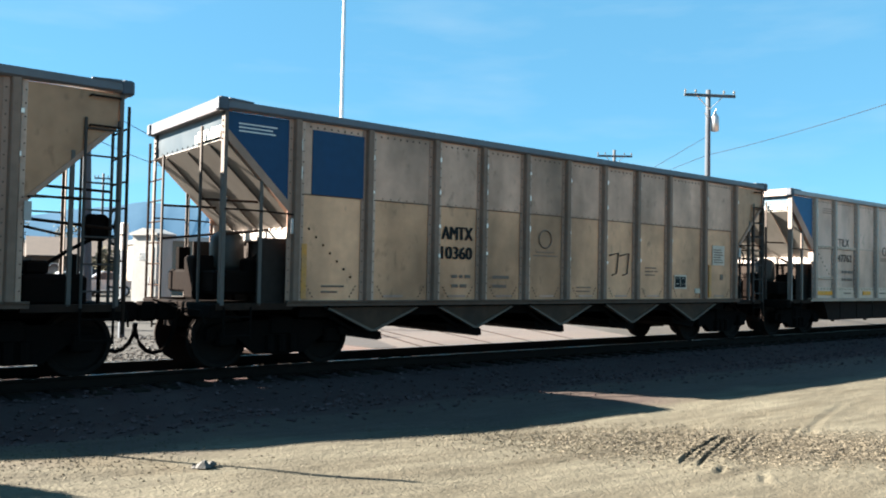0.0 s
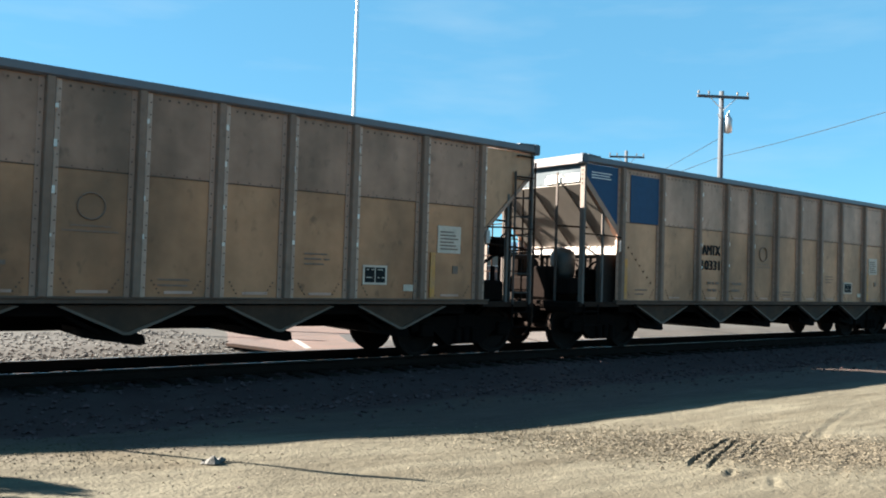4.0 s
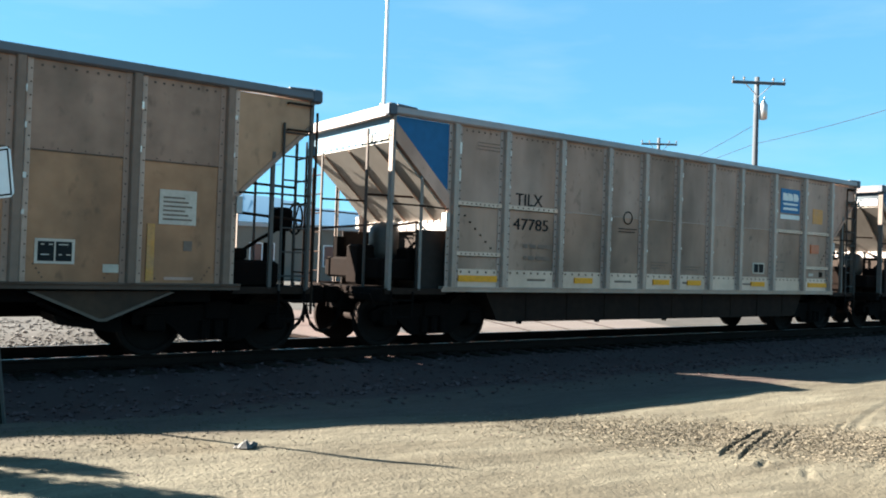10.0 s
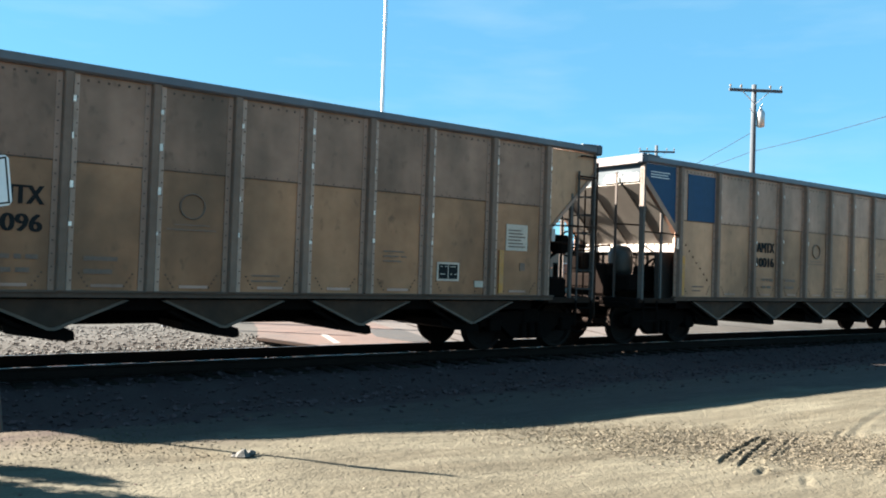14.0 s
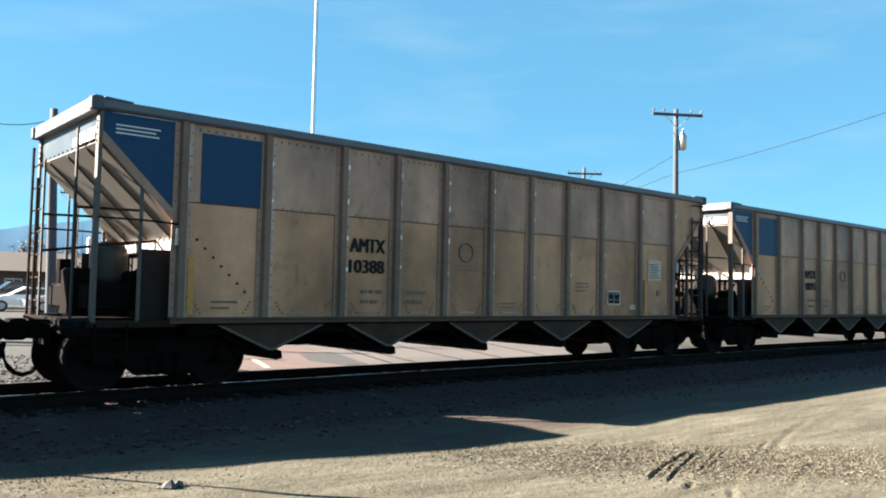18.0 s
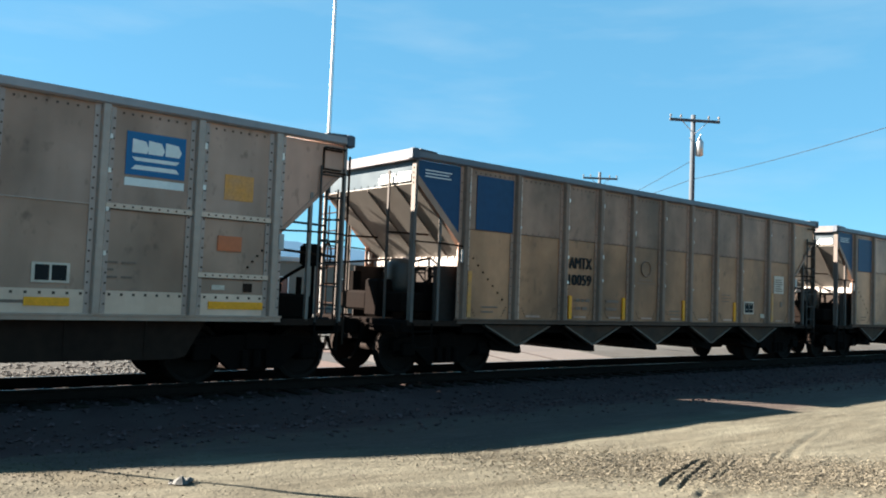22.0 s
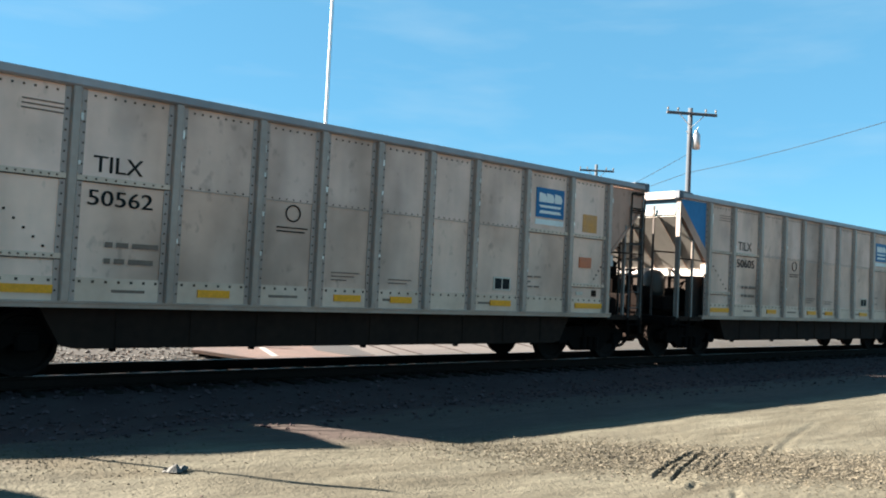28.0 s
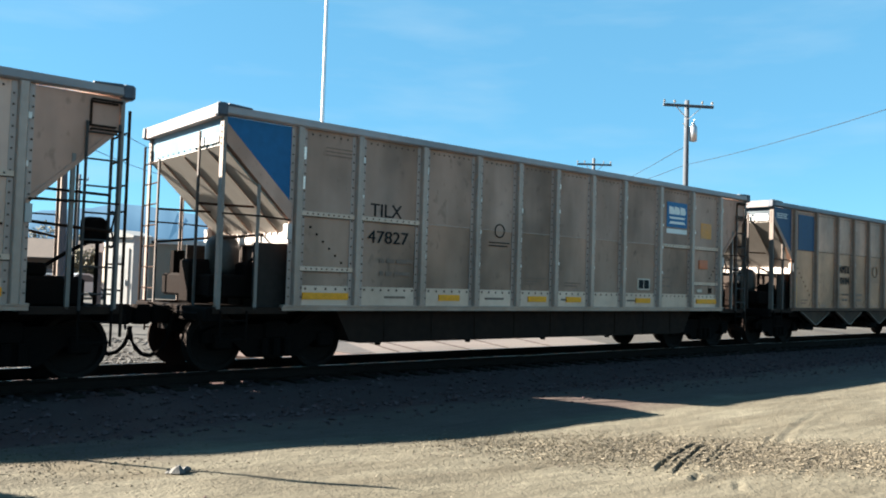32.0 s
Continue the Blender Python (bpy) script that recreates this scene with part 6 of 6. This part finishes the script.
def utility_pole(az, dist, el_top, arm_el=None, lean=0.0, radius=0.15, turn=0.0, cans=False, label="weathered wooden utility pole", arm=1.2):
    x, y, _ = from_eye(az, dist)
    top = rise(el_top, dist)
    pole = thing("utility_pole", label, "utility pole", "utility poles", (x, y, -0.15), turn)
    pole.rotation_euler[1] = radians(lean)
    g = Shape()
    g.lathe([(radius * (1 - 0.35 * i / 6), -0.5 + (top + 0.65) * i / 6) for i in range(7)], (0, 0, 0), "z", 12)
    part("pole", g, pole_wood, pole, "", True)
    if arm_el is not None:
        z = rise(arm_el, dist) + 0.15
        bar = part("crossarm", Shape().soft(-arm, arm, -0.22, -0.12, z - 0.07, z + 0.06, 0.015), pole_wood, pole)
        for s in (-0.95, -0.55, 0.55, 0.95):
            g = Shape().lathe([(0.02, z + 0.06), (0.025, z + 0.12), (0.055, z + 0.14), (0.045, z + 0.19), (0.05, z + 0.21), (0.02, z + 0.25)], (s * arm, -0.17, 0), "z", 8)
            part("insulator", g, insulator_mat, bar)
        for s in (-1, 1):
            part("arm_brace", Shape().tube((s * 0.6, -0.2, z - 0.06), (0, -0.14, z - 0.62), 0.02, None, 6), galv, pole)
        if cans:
            g = Shape().lathe([(0.05, z - 1.62), (0.17, z - 1.58), (0.18, z - 0.95), (0.12, z - 0.88), (0.05, z - 0.74)], (0.30, -0.05, 0), "z", 14)
            part("transformer", g, galv, pole, "grey can transformer", True)
            part("cutout", Shape().tube((0.16, -0.2, z - 0.9), (0.30, -0.2, z - 0.62), 0.03).tube((-0.1, -0.2, z - 1.05), (-0.25, -0.2, z - 0.8), 0.025), galv, pole)
    return pole


insulator_mat = material("glazed_insulator", (0.12, 0.11, 0.10), 0.2, 0.0, 0.1, 5, 20, 0)
utility_pole(56.55, 38, 0.2275, 0.2200, 0, 0.16, -33, True)
utility_pole(50.3, 56, 0.158, 0.150, 0, 0.16, -38, False)


def wire(a, b, sag=0.4, r=0.012):
    a, b = Vector(a), Vector(b)
    pts = []
    for i in range(17):
        u = i / 16
        p = a.lerp(b, u)
        p.z -= 4 * sag * u * (1 - u)
        pts.append(p)
    solid("overhead_wire", Shape().path(pts, r, 5), wire_mat, "thin dark overhead wire", "wire", "", "overhead wires")


utility_pole(14.45, 27, 0.198, None, -1.5, 0.17, 0)
utility_pole(9.05, 25, 0.188, None, 2.5, 0.17, 0)
utility_pole(15.2, 75, 0.110, 0.104, 0, 0.15, -20, False, "slim distant wooden utility pole with a crossarm", 0.7)
wire(from_eye(56.4, 38, rise(0.171, 38)), from_eye(44.0, 95, rise(0.06, 95)), 0.5)
wire(from_eye(56.6, 38, rise(0.150, 38)), from_eye(41.0, 95, rise(0.06, 95)), 0.5)
wire(from_eye(56.7, 38, rise(0.150, 38)), from_eye(76.0, 27, rise(0.243, 27)), 0.2)
wire(from_eye(14.5, 27, rise(0.190, 27)), from_eye(24.0, 45, rise(0.121, 45)), 0.3)
wire(from_eye(14.5, 27, rise(0.150, 27)), from_eye(24.0, 45, rise(0.112, 45)), 0.4)
wire(from_eye(9.1, 25, rise(0.18, 25)), from_eye(14.5, 27, rise(0.19, 27)), 0.25)
wire(from_eye(9.1, 25, rise(0.16, 25)), from_eye(2.0, 24, rise(0.17, 24)), 0.35)

# tall white flagpole
x, y, _ = from_eye(30.85, 30)
flag = thing("flagpole", "tall slim white metal flagpole", "flagpole", at=(x, y, -0.15))
g = Shape()
g.lathe([(0.055 - 0.018 * i / 6, 17.5 * i / 6) for i in range(7)], (0, 0, 0), "z", 12)
part("pole", g, pole_white, flag, "", True)
part("collar", Shape().tube((0, 0, 0), (0, 0, 0.25), 0.2, 0.14, 14), pole_white, flag)
part("halyard", Shape().tube((0.1, 0, 1.3), (0.07, 0, 17.3), 0.008, None, 5), wire_mat, flag)
part("finial", Shape().lathe([(0.02, 17.5), (0.1, 17.58), (0.12, 17.66), (0.08, 17.75), (0.01, 17.8)], (0, 0, 0), "z", 12), galv, flag)
part("cleat", Shape().box(-0.14, -0.08, -0.03, 0.03, rise(0.192, 30) - 0.2, rise(0.192, 30) + 0.2), pole_white, flag)


house_white = material("dull_white_metal", (0.22, 0.218, 0.212), 0.5, 0.0, 0.15, 1.5, 12.0, 0.05)


def signal_cabinet():
    """White gabled equipment house beside the track; its gable end catches the sun."""
    cab = thing("signal_house", "small white gabled metal signal equipment house", "shed", at=from_eye(18.65, 30, -0.15), turn=28)
    w, d, h = 0.78, 1.12, 2.90
    part("body", Shape().box(0, w, 0, d, 0.12, h), house_white, cab)
    part("roof", Shape().prism([(-0.08, h - 0.02), (d + 0.08, h - 0.02), (d + 0.08, h + 0.05), (d / 2, h + 0.24), (-0.08, h + 0.05)], "x", -0.1, w + 0.1), house_white, cab)
    door = part("door", Shape().box(-0.03, 0, 0.16, 0.96, 0.3, 2.5), house_white, cab)
    part("handle", Shape().box(-0.07, -0.03, 0.24, 0.28, 1.2, 1.4), galv, door)
    g = Shape()
    for i in range(6):
        g.box(-0.045, -0.03, 0.40, 0.78, 2.0 + i * 0.05, 2.02 + i * 0.05)
    part("louvre", g, galv, door)
    part("footing", Shape().box(-0.15, w + 0.15, -0.15, d + 0.15, 0, 0.12), concrete, cab)


signal_cabinet()
x, y, _ = from_eye(16.6, 20.5)
mark = thing("marker_post", "grey marker post with a white top", "post", at=(x, y, -0.15))
part("post", Shape().box(-0.06, 0.06, -0.06, 0.06, 0, 2.1), pole_wood, mark)
part("white_top", Shape().soft(-0.075, 0.075, -0.075, 0.075, 2.1, 2.76, 0.02), white, mark)
x, y, _ = from_eye(10.0, 26)
box_ = thing("utility_cabinet", "white ground-mounted utility cabinet", "cabinet", at=(x, y, -0.15), turn=-20)
part("body", Shape().soft(-0.28, 0.28, -0.25, 0.25, 0, 1.7, 0.02), white, box_)
part("door", Shape().box(-0.24, 0.24, -0.27, -0.25, 0.12, 1.6), pole_white, box_)
part("lid", Shape().soft(-0.31, 0.31, -0.29, 0.28, 1.7, 1.76, 0.015), pole_white, box_)


# materials of the far buildings
stucco = material("cream_stucco", (0.17, 0.14, 0.11), 0.9, 0.0, 0.12, 0.8, 8, 0.1)
grey_wall = material("grey_block_wall", (0.17, 0.165, 0.155), 0.9, 0.0, 0.12, 0.8, 8, 0.1)
brick_wall = material("brown_siding", (0.09, 0.062, 0.045), 0.85, 0.0, 0.2, 0.9, 10, 0.1)
shingle = material("brown_shingle", (0.075, 0.056, 0.045), 0.9, 0.0, 0.25, 2, 14, 0.2)
metal_roof = material("white_metal_roof", (0.3, 0.3, 0.3), 0.4, 0.2, 0.1, 1, 8, 0.03)
glass = material("dark_window_glass", (0.03, 0.04, 0.05), 0.08, 0.0, 0.1, 2, 8, 0)
rubber = material("tyre_rubber", (0.02, 0.02, 0.02), 0.85, 0.0, 0.2, 6, 30, 0.1)
car_white = material("white_car_paint", (0.75, 0.75, 0.74), 0.18, 0.0, 0.05, 2, 8, 0)
car_black = material("black_car_paint", (0.02, 0.021, 0.024), 0.15, 0.0, 0.1, 2, 8, 0)
car_silver = material("silver_car_paint", (0.4, 0.41, 0.42), 0.2, 0.5, 0.05, 2, 8, 0)
lamp_red = material("tail_lamp", (0.35, 0.02, 0.015), 0.2, 0.0, 0.1, 5, 10, 0)
lamp_clear = material("head_lamp", (0.7, 0.7, 0.7), 0.1, 0.0, 0.05, 5, 10, 0)


def building(name, label, x0, x1, deep, base, tall, wall, roof, windows, turn=0.0, at=(0, 0, 0), gable=0.0):
    b = thing(name, label, "building", at=at, turn=turn)
    part("wall", Shape().box(x0, x1, 0, deep, base, tall), wall, b)
    if gable:
        r = Shape().prism([(-0.5, tall), (deep + 0.5, tall), (deep + 0.5, tall + 0.12), (deep / 2, tall + gable), (-0.5, tall + 0.12)], "x", x0 - 0.5, x1 + 0.5)
    else:
        r = Shape().box(x0 - 0.15, x1 + 0.15, -0.2, deep + 0.2, tall, tall + 0.3)
    part("roof", r, roof, b)
    for s, w, z0, z1 in windows:
        win = part("window", Shape().box(s, s + w, -0.02, 0.1, z0, z1), glass, b)
        g = Shape()
        for a, c, e, f in ((s - 0.06, s, z0 - 0.06, z1 + 0.06), (s + w, s + w + 0.06, z0 - 0.06, z1 + 0.06), (s, s + w, z1, z1 + 0.06), (s, s + w, z0 - 0.08, z0), (s + w / 2 - 0.03, s + w / 2 + 0.03, z0, z1)):
            g.box(a, c, -0.06, 0.02, e, f)
        part("frame", g, pole_white, win)
    return b


x, y, _ = from_eye(18.9, 55)
building("warehouse", "long low cream building with a white metal roof edge", 0, 46, 14, 0, 3.55, stucco, metal_roof,
         [(3 + i * 5.2, 1.6, 1.0, 2.4) for i in range(8)], -8, (x, y, -0.12))
x, y, _ = from_eye(11.2, 78)
building("house", "brown single-storey house with a shingle roof", 0, 7.5, 8, 0, 2.6, brick_wall, shingle, [(0.8, 1.2, 0.9, 2.0), (4.8, 1.4, 0.9, 2.0)], -10, (x, y, -0.12), 1.9)
x, y, _ = from_eye(5.0, 84)
building("house", "grey single-storey house with a brown shingle roof", 0, 9.0, 8, 0, 2.6, grey_wall, shingle, [(1.0, 1.2, 0.9, 2.0), (5.8, 1.4, 0.9, 2.0)], -6, (x, y, -0.12), 1.7)
x, y, _ = from_eye(15.6, 92)
building("house", "tan single-storey house with a low shingle roof", 0, 8.0, 8, 0, 2.7, stucco, shingle, [(1.0, 1.2, 0.9, 2.0), (5.0, 1.4, 0.9, 2.0)], -14, (x, y, -0.12), 1.6)


def vehicle(name, label, paint, at, turn, long_=4.6, tall=1.45, suv=False):
    c = thing(name, label, "car", "parked cars", at, turn)
    h, w = long_ / 2, 0.9
    if suv:
        body = [(-h, 0.45), (-h, 0.95), (-h + 0.1, 1.1), (h - 1.1, 1.12), (h - 0.15, 0.98), (h, 0.8), (h, 0.4)]
        cab = [(-h + 0.12, 1.1), (-h + 0.35, tall), (h - 2.0, tall + 0.02), (h - 1.15, 1.12)]
    else:
        body = [(-h, 0.4), (-h + 0.02, 0.8), (-h + 0.15, 0.92), (-h + 0.9, 0.97), (h - 1.25, 0.95), (h - 0.2, 0.78), (h, 0.6), (h - 0.02, 0.35)]
        cab = [(-h + 0.7, 0.95), (-h + 1.35, tall - 0.03), (h - 2.2, tall), (h - 1.25, 0.94)]
    shell = part("body", Shape().prism(body, "y", -w, w), paint, c)
    mid = sum(p[0] for p in cab) / 4
    part("cabin", Shape().prism(cab, "y", -w + 0.12, w - 0.12), paint, c)
    for s in (-1, 1):
        pane = [(mid + (a - mid) * 0.86, max(1.0 if not suv else 1.14, b - 0.08)) for a, b in cab]
        part("side_window", Shape().prism(pane, "y", s * (w - 0.12), s * (w - 0.105)), glass, c)
        part("head_lamp", Shape().soft(h - 0.12, h + 0.005, s * 0.5, s * 0.85, 0.62, 0.76, 0.02), lamp_clear, c)
        part("tail_lamp", Shape().soft(-h - 0.005, -h + 0.1, s * 0.5, s * 0.85, 0.68, 0.84, 0.02), lamp_red, c)
        for x in (-h + 0.85, h - 0.9):
            wheel = part("wheel", Shape().lathe([(0.2, s * 0.92), (0.32, s * 0.92), (0.33, s * 0.88), (0.33, s * 0.72), (0.2, s * 0.7)], (x, 0, 0.33), "y", 18), rubber, c)
            part("rim", Shape().lathe([(0.05, s * 0.935), (0.2, s * 0.93), (0.21, s * 0.9)], (x, 0, 0.33), "y", 12), galv, wheel)
    return c


x, y, _ = from_eye(13.0, 54)
vehicle("sedan", "white parked sedan beyond the track", car_white, (x, y, -0.12), 175)
x, y, _ = from_eye(12.4, 59)
vehicle("sport_utility_car", "black parked sport utility car beyond the track", car_black, (x, y, -0.12), 178, 4.8, 1.75, True)
x, y, _ = from_eye(15.2, 52)
vehicle("hatchback", "silver parked hatchback beyond the track", car_silver, (x, y, -0.12), 172, 4.2, 1.5)
x, y, _ = from_eye(9.4, 62)
vehicle("sport_utility_car", "dark parked sport utility car near a house", car_black, (x, y, -0.12), 185, 4.8, 1.75, True)

# red paving of the crossing, its seams and the pale panels beside it, beyond the rails
def flat(name, corners, z, mat, label):
    solid(name, Shape().prism(corners, "z", z - 0.05, z), mat, label, "paving", "structure")


flat("red_paving", [(2.62, 1.75), (5.6, 1.75), (7.9, 9.5), (4.4, 9.5), (3.2, 6.1), (2.15, 3.6)], -0.112, red_clay, "faded red paving of the crossing beyond the track")
flat("pale_paving", [(5.6, 1.75), (13.6, 1.75), (17.5, 9.5), (7.9, 9.5)], -0.110, pink_paving, "pale pink worn paving beyond the track")
# a dark wedge lies across the red paving
flat("paving_patch", [(5.02, 1.9), (5.62, 1.9), (6.75, 5.1), (5.75, 5.1), (4.9, 3.2)], -0.106, dark_patch, "dark patch across the red paving")
flat("painted_line", [(3.22, 2.1), (3.36, 2.1), (4.06, 4.1), (3.92, 4.1)], -0.107, line_paint, "worn white line painted on the red paving")
flat("paving_seam", [(2.56, 1.75), (2.70, 1.75), (2.28, 3.6), (2.12, 3.6)], -0.104, rust, "dark seam along the edge of the red paving")
for i, (x0, x1) in enumerate(((6.18, 7.85), (6.85, 8.25), (8.3, 9.9), (9.6, 11.6), (11.2, 13.4))):
    flat("paving_joint", [(x0, 1.8), (x0 + 0.06, 1.8), (x1 + 0.07, 6.5), (x1, 6.5)], -0.104, rust, "dark joint across the pale paving")
g = Shape().add([(-60, 14, -0.112), (120, 14, -0.112), (120, 21, -0.112), (-60, 21, -0.112)], [(0, 1, 2, 3)])
solid("road", g, concrete, "pale worn road beyond the track", "road", "structure")

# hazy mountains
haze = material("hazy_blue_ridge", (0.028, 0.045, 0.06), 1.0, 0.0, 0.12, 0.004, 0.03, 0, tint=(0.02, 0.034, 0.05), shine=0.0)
# a faint blue glow stands in for the haze of distance
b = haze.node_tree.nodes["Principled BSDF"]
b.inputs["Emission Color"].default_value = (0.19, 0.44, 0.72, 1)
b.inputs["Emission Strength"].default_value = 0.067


def ridge(name, label, dist, rows, seed, lift=0.0):
    rng = random.Random(seed)
    g = Shape()
    verts, faces = [], []
    n = 220
    for i in range(n + 1):
        az = -20 + 130 * i / n
        el = np.interp(az, [r[0] for r in rows], [r[1] for r in rows])
        wob = 0.0035 * noise.noise((az * 0.25, seed, 0)) + 0.0014 * noise.noise((az * 0.9, seed, 3)) + 0.0006 * rng.uniform(-1, 1)
        for k, (f, dd) in enumerate(((0.0, 0.85), (0.45, 0.92), (1.0, 1.0), (0.0, 1.15))):
            d = dist * dd * (1 + 0.02 * noise.noise((az * 0.7, k, seed)))
            x, y, _ = from_eye(az, d)
            verts.append((x, y, -8 if f == 0 else (el + wob) * f * dist))
    for i in range(n):
        faces += [(i * 4 + k, i * 4 + 4 + k, i * 4 + 5 + k, i * 4 + 1 + k) for k in range(3)]
    g.add(verts, faces)
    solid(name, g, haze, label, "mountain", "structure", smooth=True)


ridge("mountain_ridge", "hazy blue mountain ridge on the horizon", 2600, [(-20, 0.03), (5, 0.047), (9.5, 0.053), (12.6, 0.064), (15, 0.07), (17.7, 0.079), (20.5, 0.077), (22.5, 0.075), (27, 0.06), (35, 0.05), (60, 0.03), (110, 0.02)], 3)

# brush and small trees behind the parked cars
leaf = by_island(material("dry_brush_leaf", (0.10, 0.085, 0.05), 0.9, 0.0, 0.3, 6, 30, 0), 0.5, 1.4)
leaf_green = by_island(material("tree_leaf", (0.06, 0.075, 0.035), 0.85, 0.0, 0.3, 6, 30, 0), 0.5, 1.4)


def leaves(g, centre, size, count, rng, leaf_size):
    for i in range(count):
        d = Vector((rng.gauss(0, 1), rng.gauss(0, 1), rng.gauss(0, 1)))
        d = d.normalized() * rng.random() ** 0.4
        p = Vector(centre) + Vector((d.x * size[0], d.y * size[1], d.z * size[2]))
        a = Vector((rng.uniform(-1, 1), rng.uniform(-1, 1), rng.uniform(-1, 1))).normalized() * leaf_size * rng.uniform(0.6, 1.4)
        b = a.orthogonal().normalized() * leaf_size * 0.45
        g.add([p - a, p + b, p + a, p - b], [(0, 1, 2, 3)])


def tree(x, y, tall, spread, seed, leafy=300, mat=None, label="bare-limbed tree with thin brown leaves", leaf_size=0.16):
    rng = random.Random(seed)
    t = thing("tree", label, "tree", "trees", (x, y, -0.2))
    g, crown = Shape(), Shape()
    fork = tall * 0.3
    g.tube((0, 0, -0.1), (0.05, 0, fork), tall * 0.03, tall * 0.022, 9)
    for i in range(7):
        a = 6.28 * i / 7 + rng.uniform(-0.3, 0.3)
        p = Vector((0.05, 0, fork * rng.uniform(0.75, 1.1)))
        r = tall * 0.013
        d = Vector((math.cos(a), math.sin(a), rng.uniform(0.9, 1.8))).normalized()
        for k in range(4):
            q = p + d * tall * 0.17
            g.tube(p, q, r, r * 0.7, 6, caps=False)
            for s in range(2):
                e = q + (d + Vector((rng.uniform(-1, 1), rng.uniform(-1, 1), rng.uniform(-0.3, 0.8)))).normalized() * tall * 0.12
                g.tube(q, e, r * 0.5, r * 0.2, 5, caps=False)
                leaves(crown, e, (spread * 0.16, spread * 0.16, spread * 0.14), max(1, leafy // 56), rng, leaf_size)
            p, r = q, r * 0.7
            d = (d + Vector((rng.uniform(-0.5, 0.5), rng.uniform(-0.5, 0.5), rng.uniform(-0.1, 0.3)))).normalized()
    part("trunk", g, pole_wood, t)
    part("crown", crown, mat or leaf, t)
    return t


for i, (az, d, h) in enumerate(((3.5, 70, 5.0), (7.5, 74, 4.2), (14.9, 84, 4.6), (16.0, 70, 3.4), (13.6, 88, 5.5), (9.8, 92, 5.8))):
    x, y, _ = from_eye(az, d)
    tree(x, y, h, h * 0.9, 20 + i, 900, leaf, "brown-leaved small tree behind parked cars", 0.2)
g = Shape()
rng = random.Random(8)
for i in range(70):
    x, y, _ = from_eye(rng.uniform(2, 25), rng.uniform(95, 130))
    leaves(g, (x, y, rng.uniform(0.5, 1.6)), (2.2, 1.5, 1.3), 60, rng, 0.35)
solid("far_brush", g, leaf, "dry brown brush along the far edge of the lots", "brush", "stuff")

# unseen shrub-shaped stand-ins beside the track, added to cast long shadows on the dirt
def shrub(x, y, tall, wide, seed, count):
    rng = random.Random(seed)
    t = thing("shrub", "slim shrub-shaped shadow caster with small grey-green leaves, out of view", "shrub", "shrubs", (x, y, float(height(np.array(x), np.array(y))) - 0.03))
    g, crown = Shape(), Shape()
    for i in range(4):
        p, r = Vector((rng.uniform(-0.4, 0.4) * wide, rng.uniform(-0.4, 0.4) * wide, 0)), 0.03
        for k in range(5):
            q = p + Vector((rng.uniform(-0.12, 0.12) * wide, rng.uniform(-0.12, 0.12) * wide, tall / 5))
            g.tube(p, q, r, r * 0.75, 6, caps=False)
            leaves(crown, (p + q) / 2, (wide * 0.5, wide * 0.5, tall * 0.12), count // 8, rng, 0.038)
            p, r = q, r * 0.75
    part("stems", g, pole_wood, t)
    part("crown", crown, leaf_green, t)


for x, y, tall, wide, seed, count in ((-6.36, -4.67, 2.6, 0.20, 1, 1900), (-6.52, -5.10, 2.9, 0.30, 2, 2700), (-6.82, -5.44, 2.6, 0.25, 3, 2200)):
    shrub(x, y, tall, wide, seed, count)
road_sign(-3.79, -5.45)
motions()
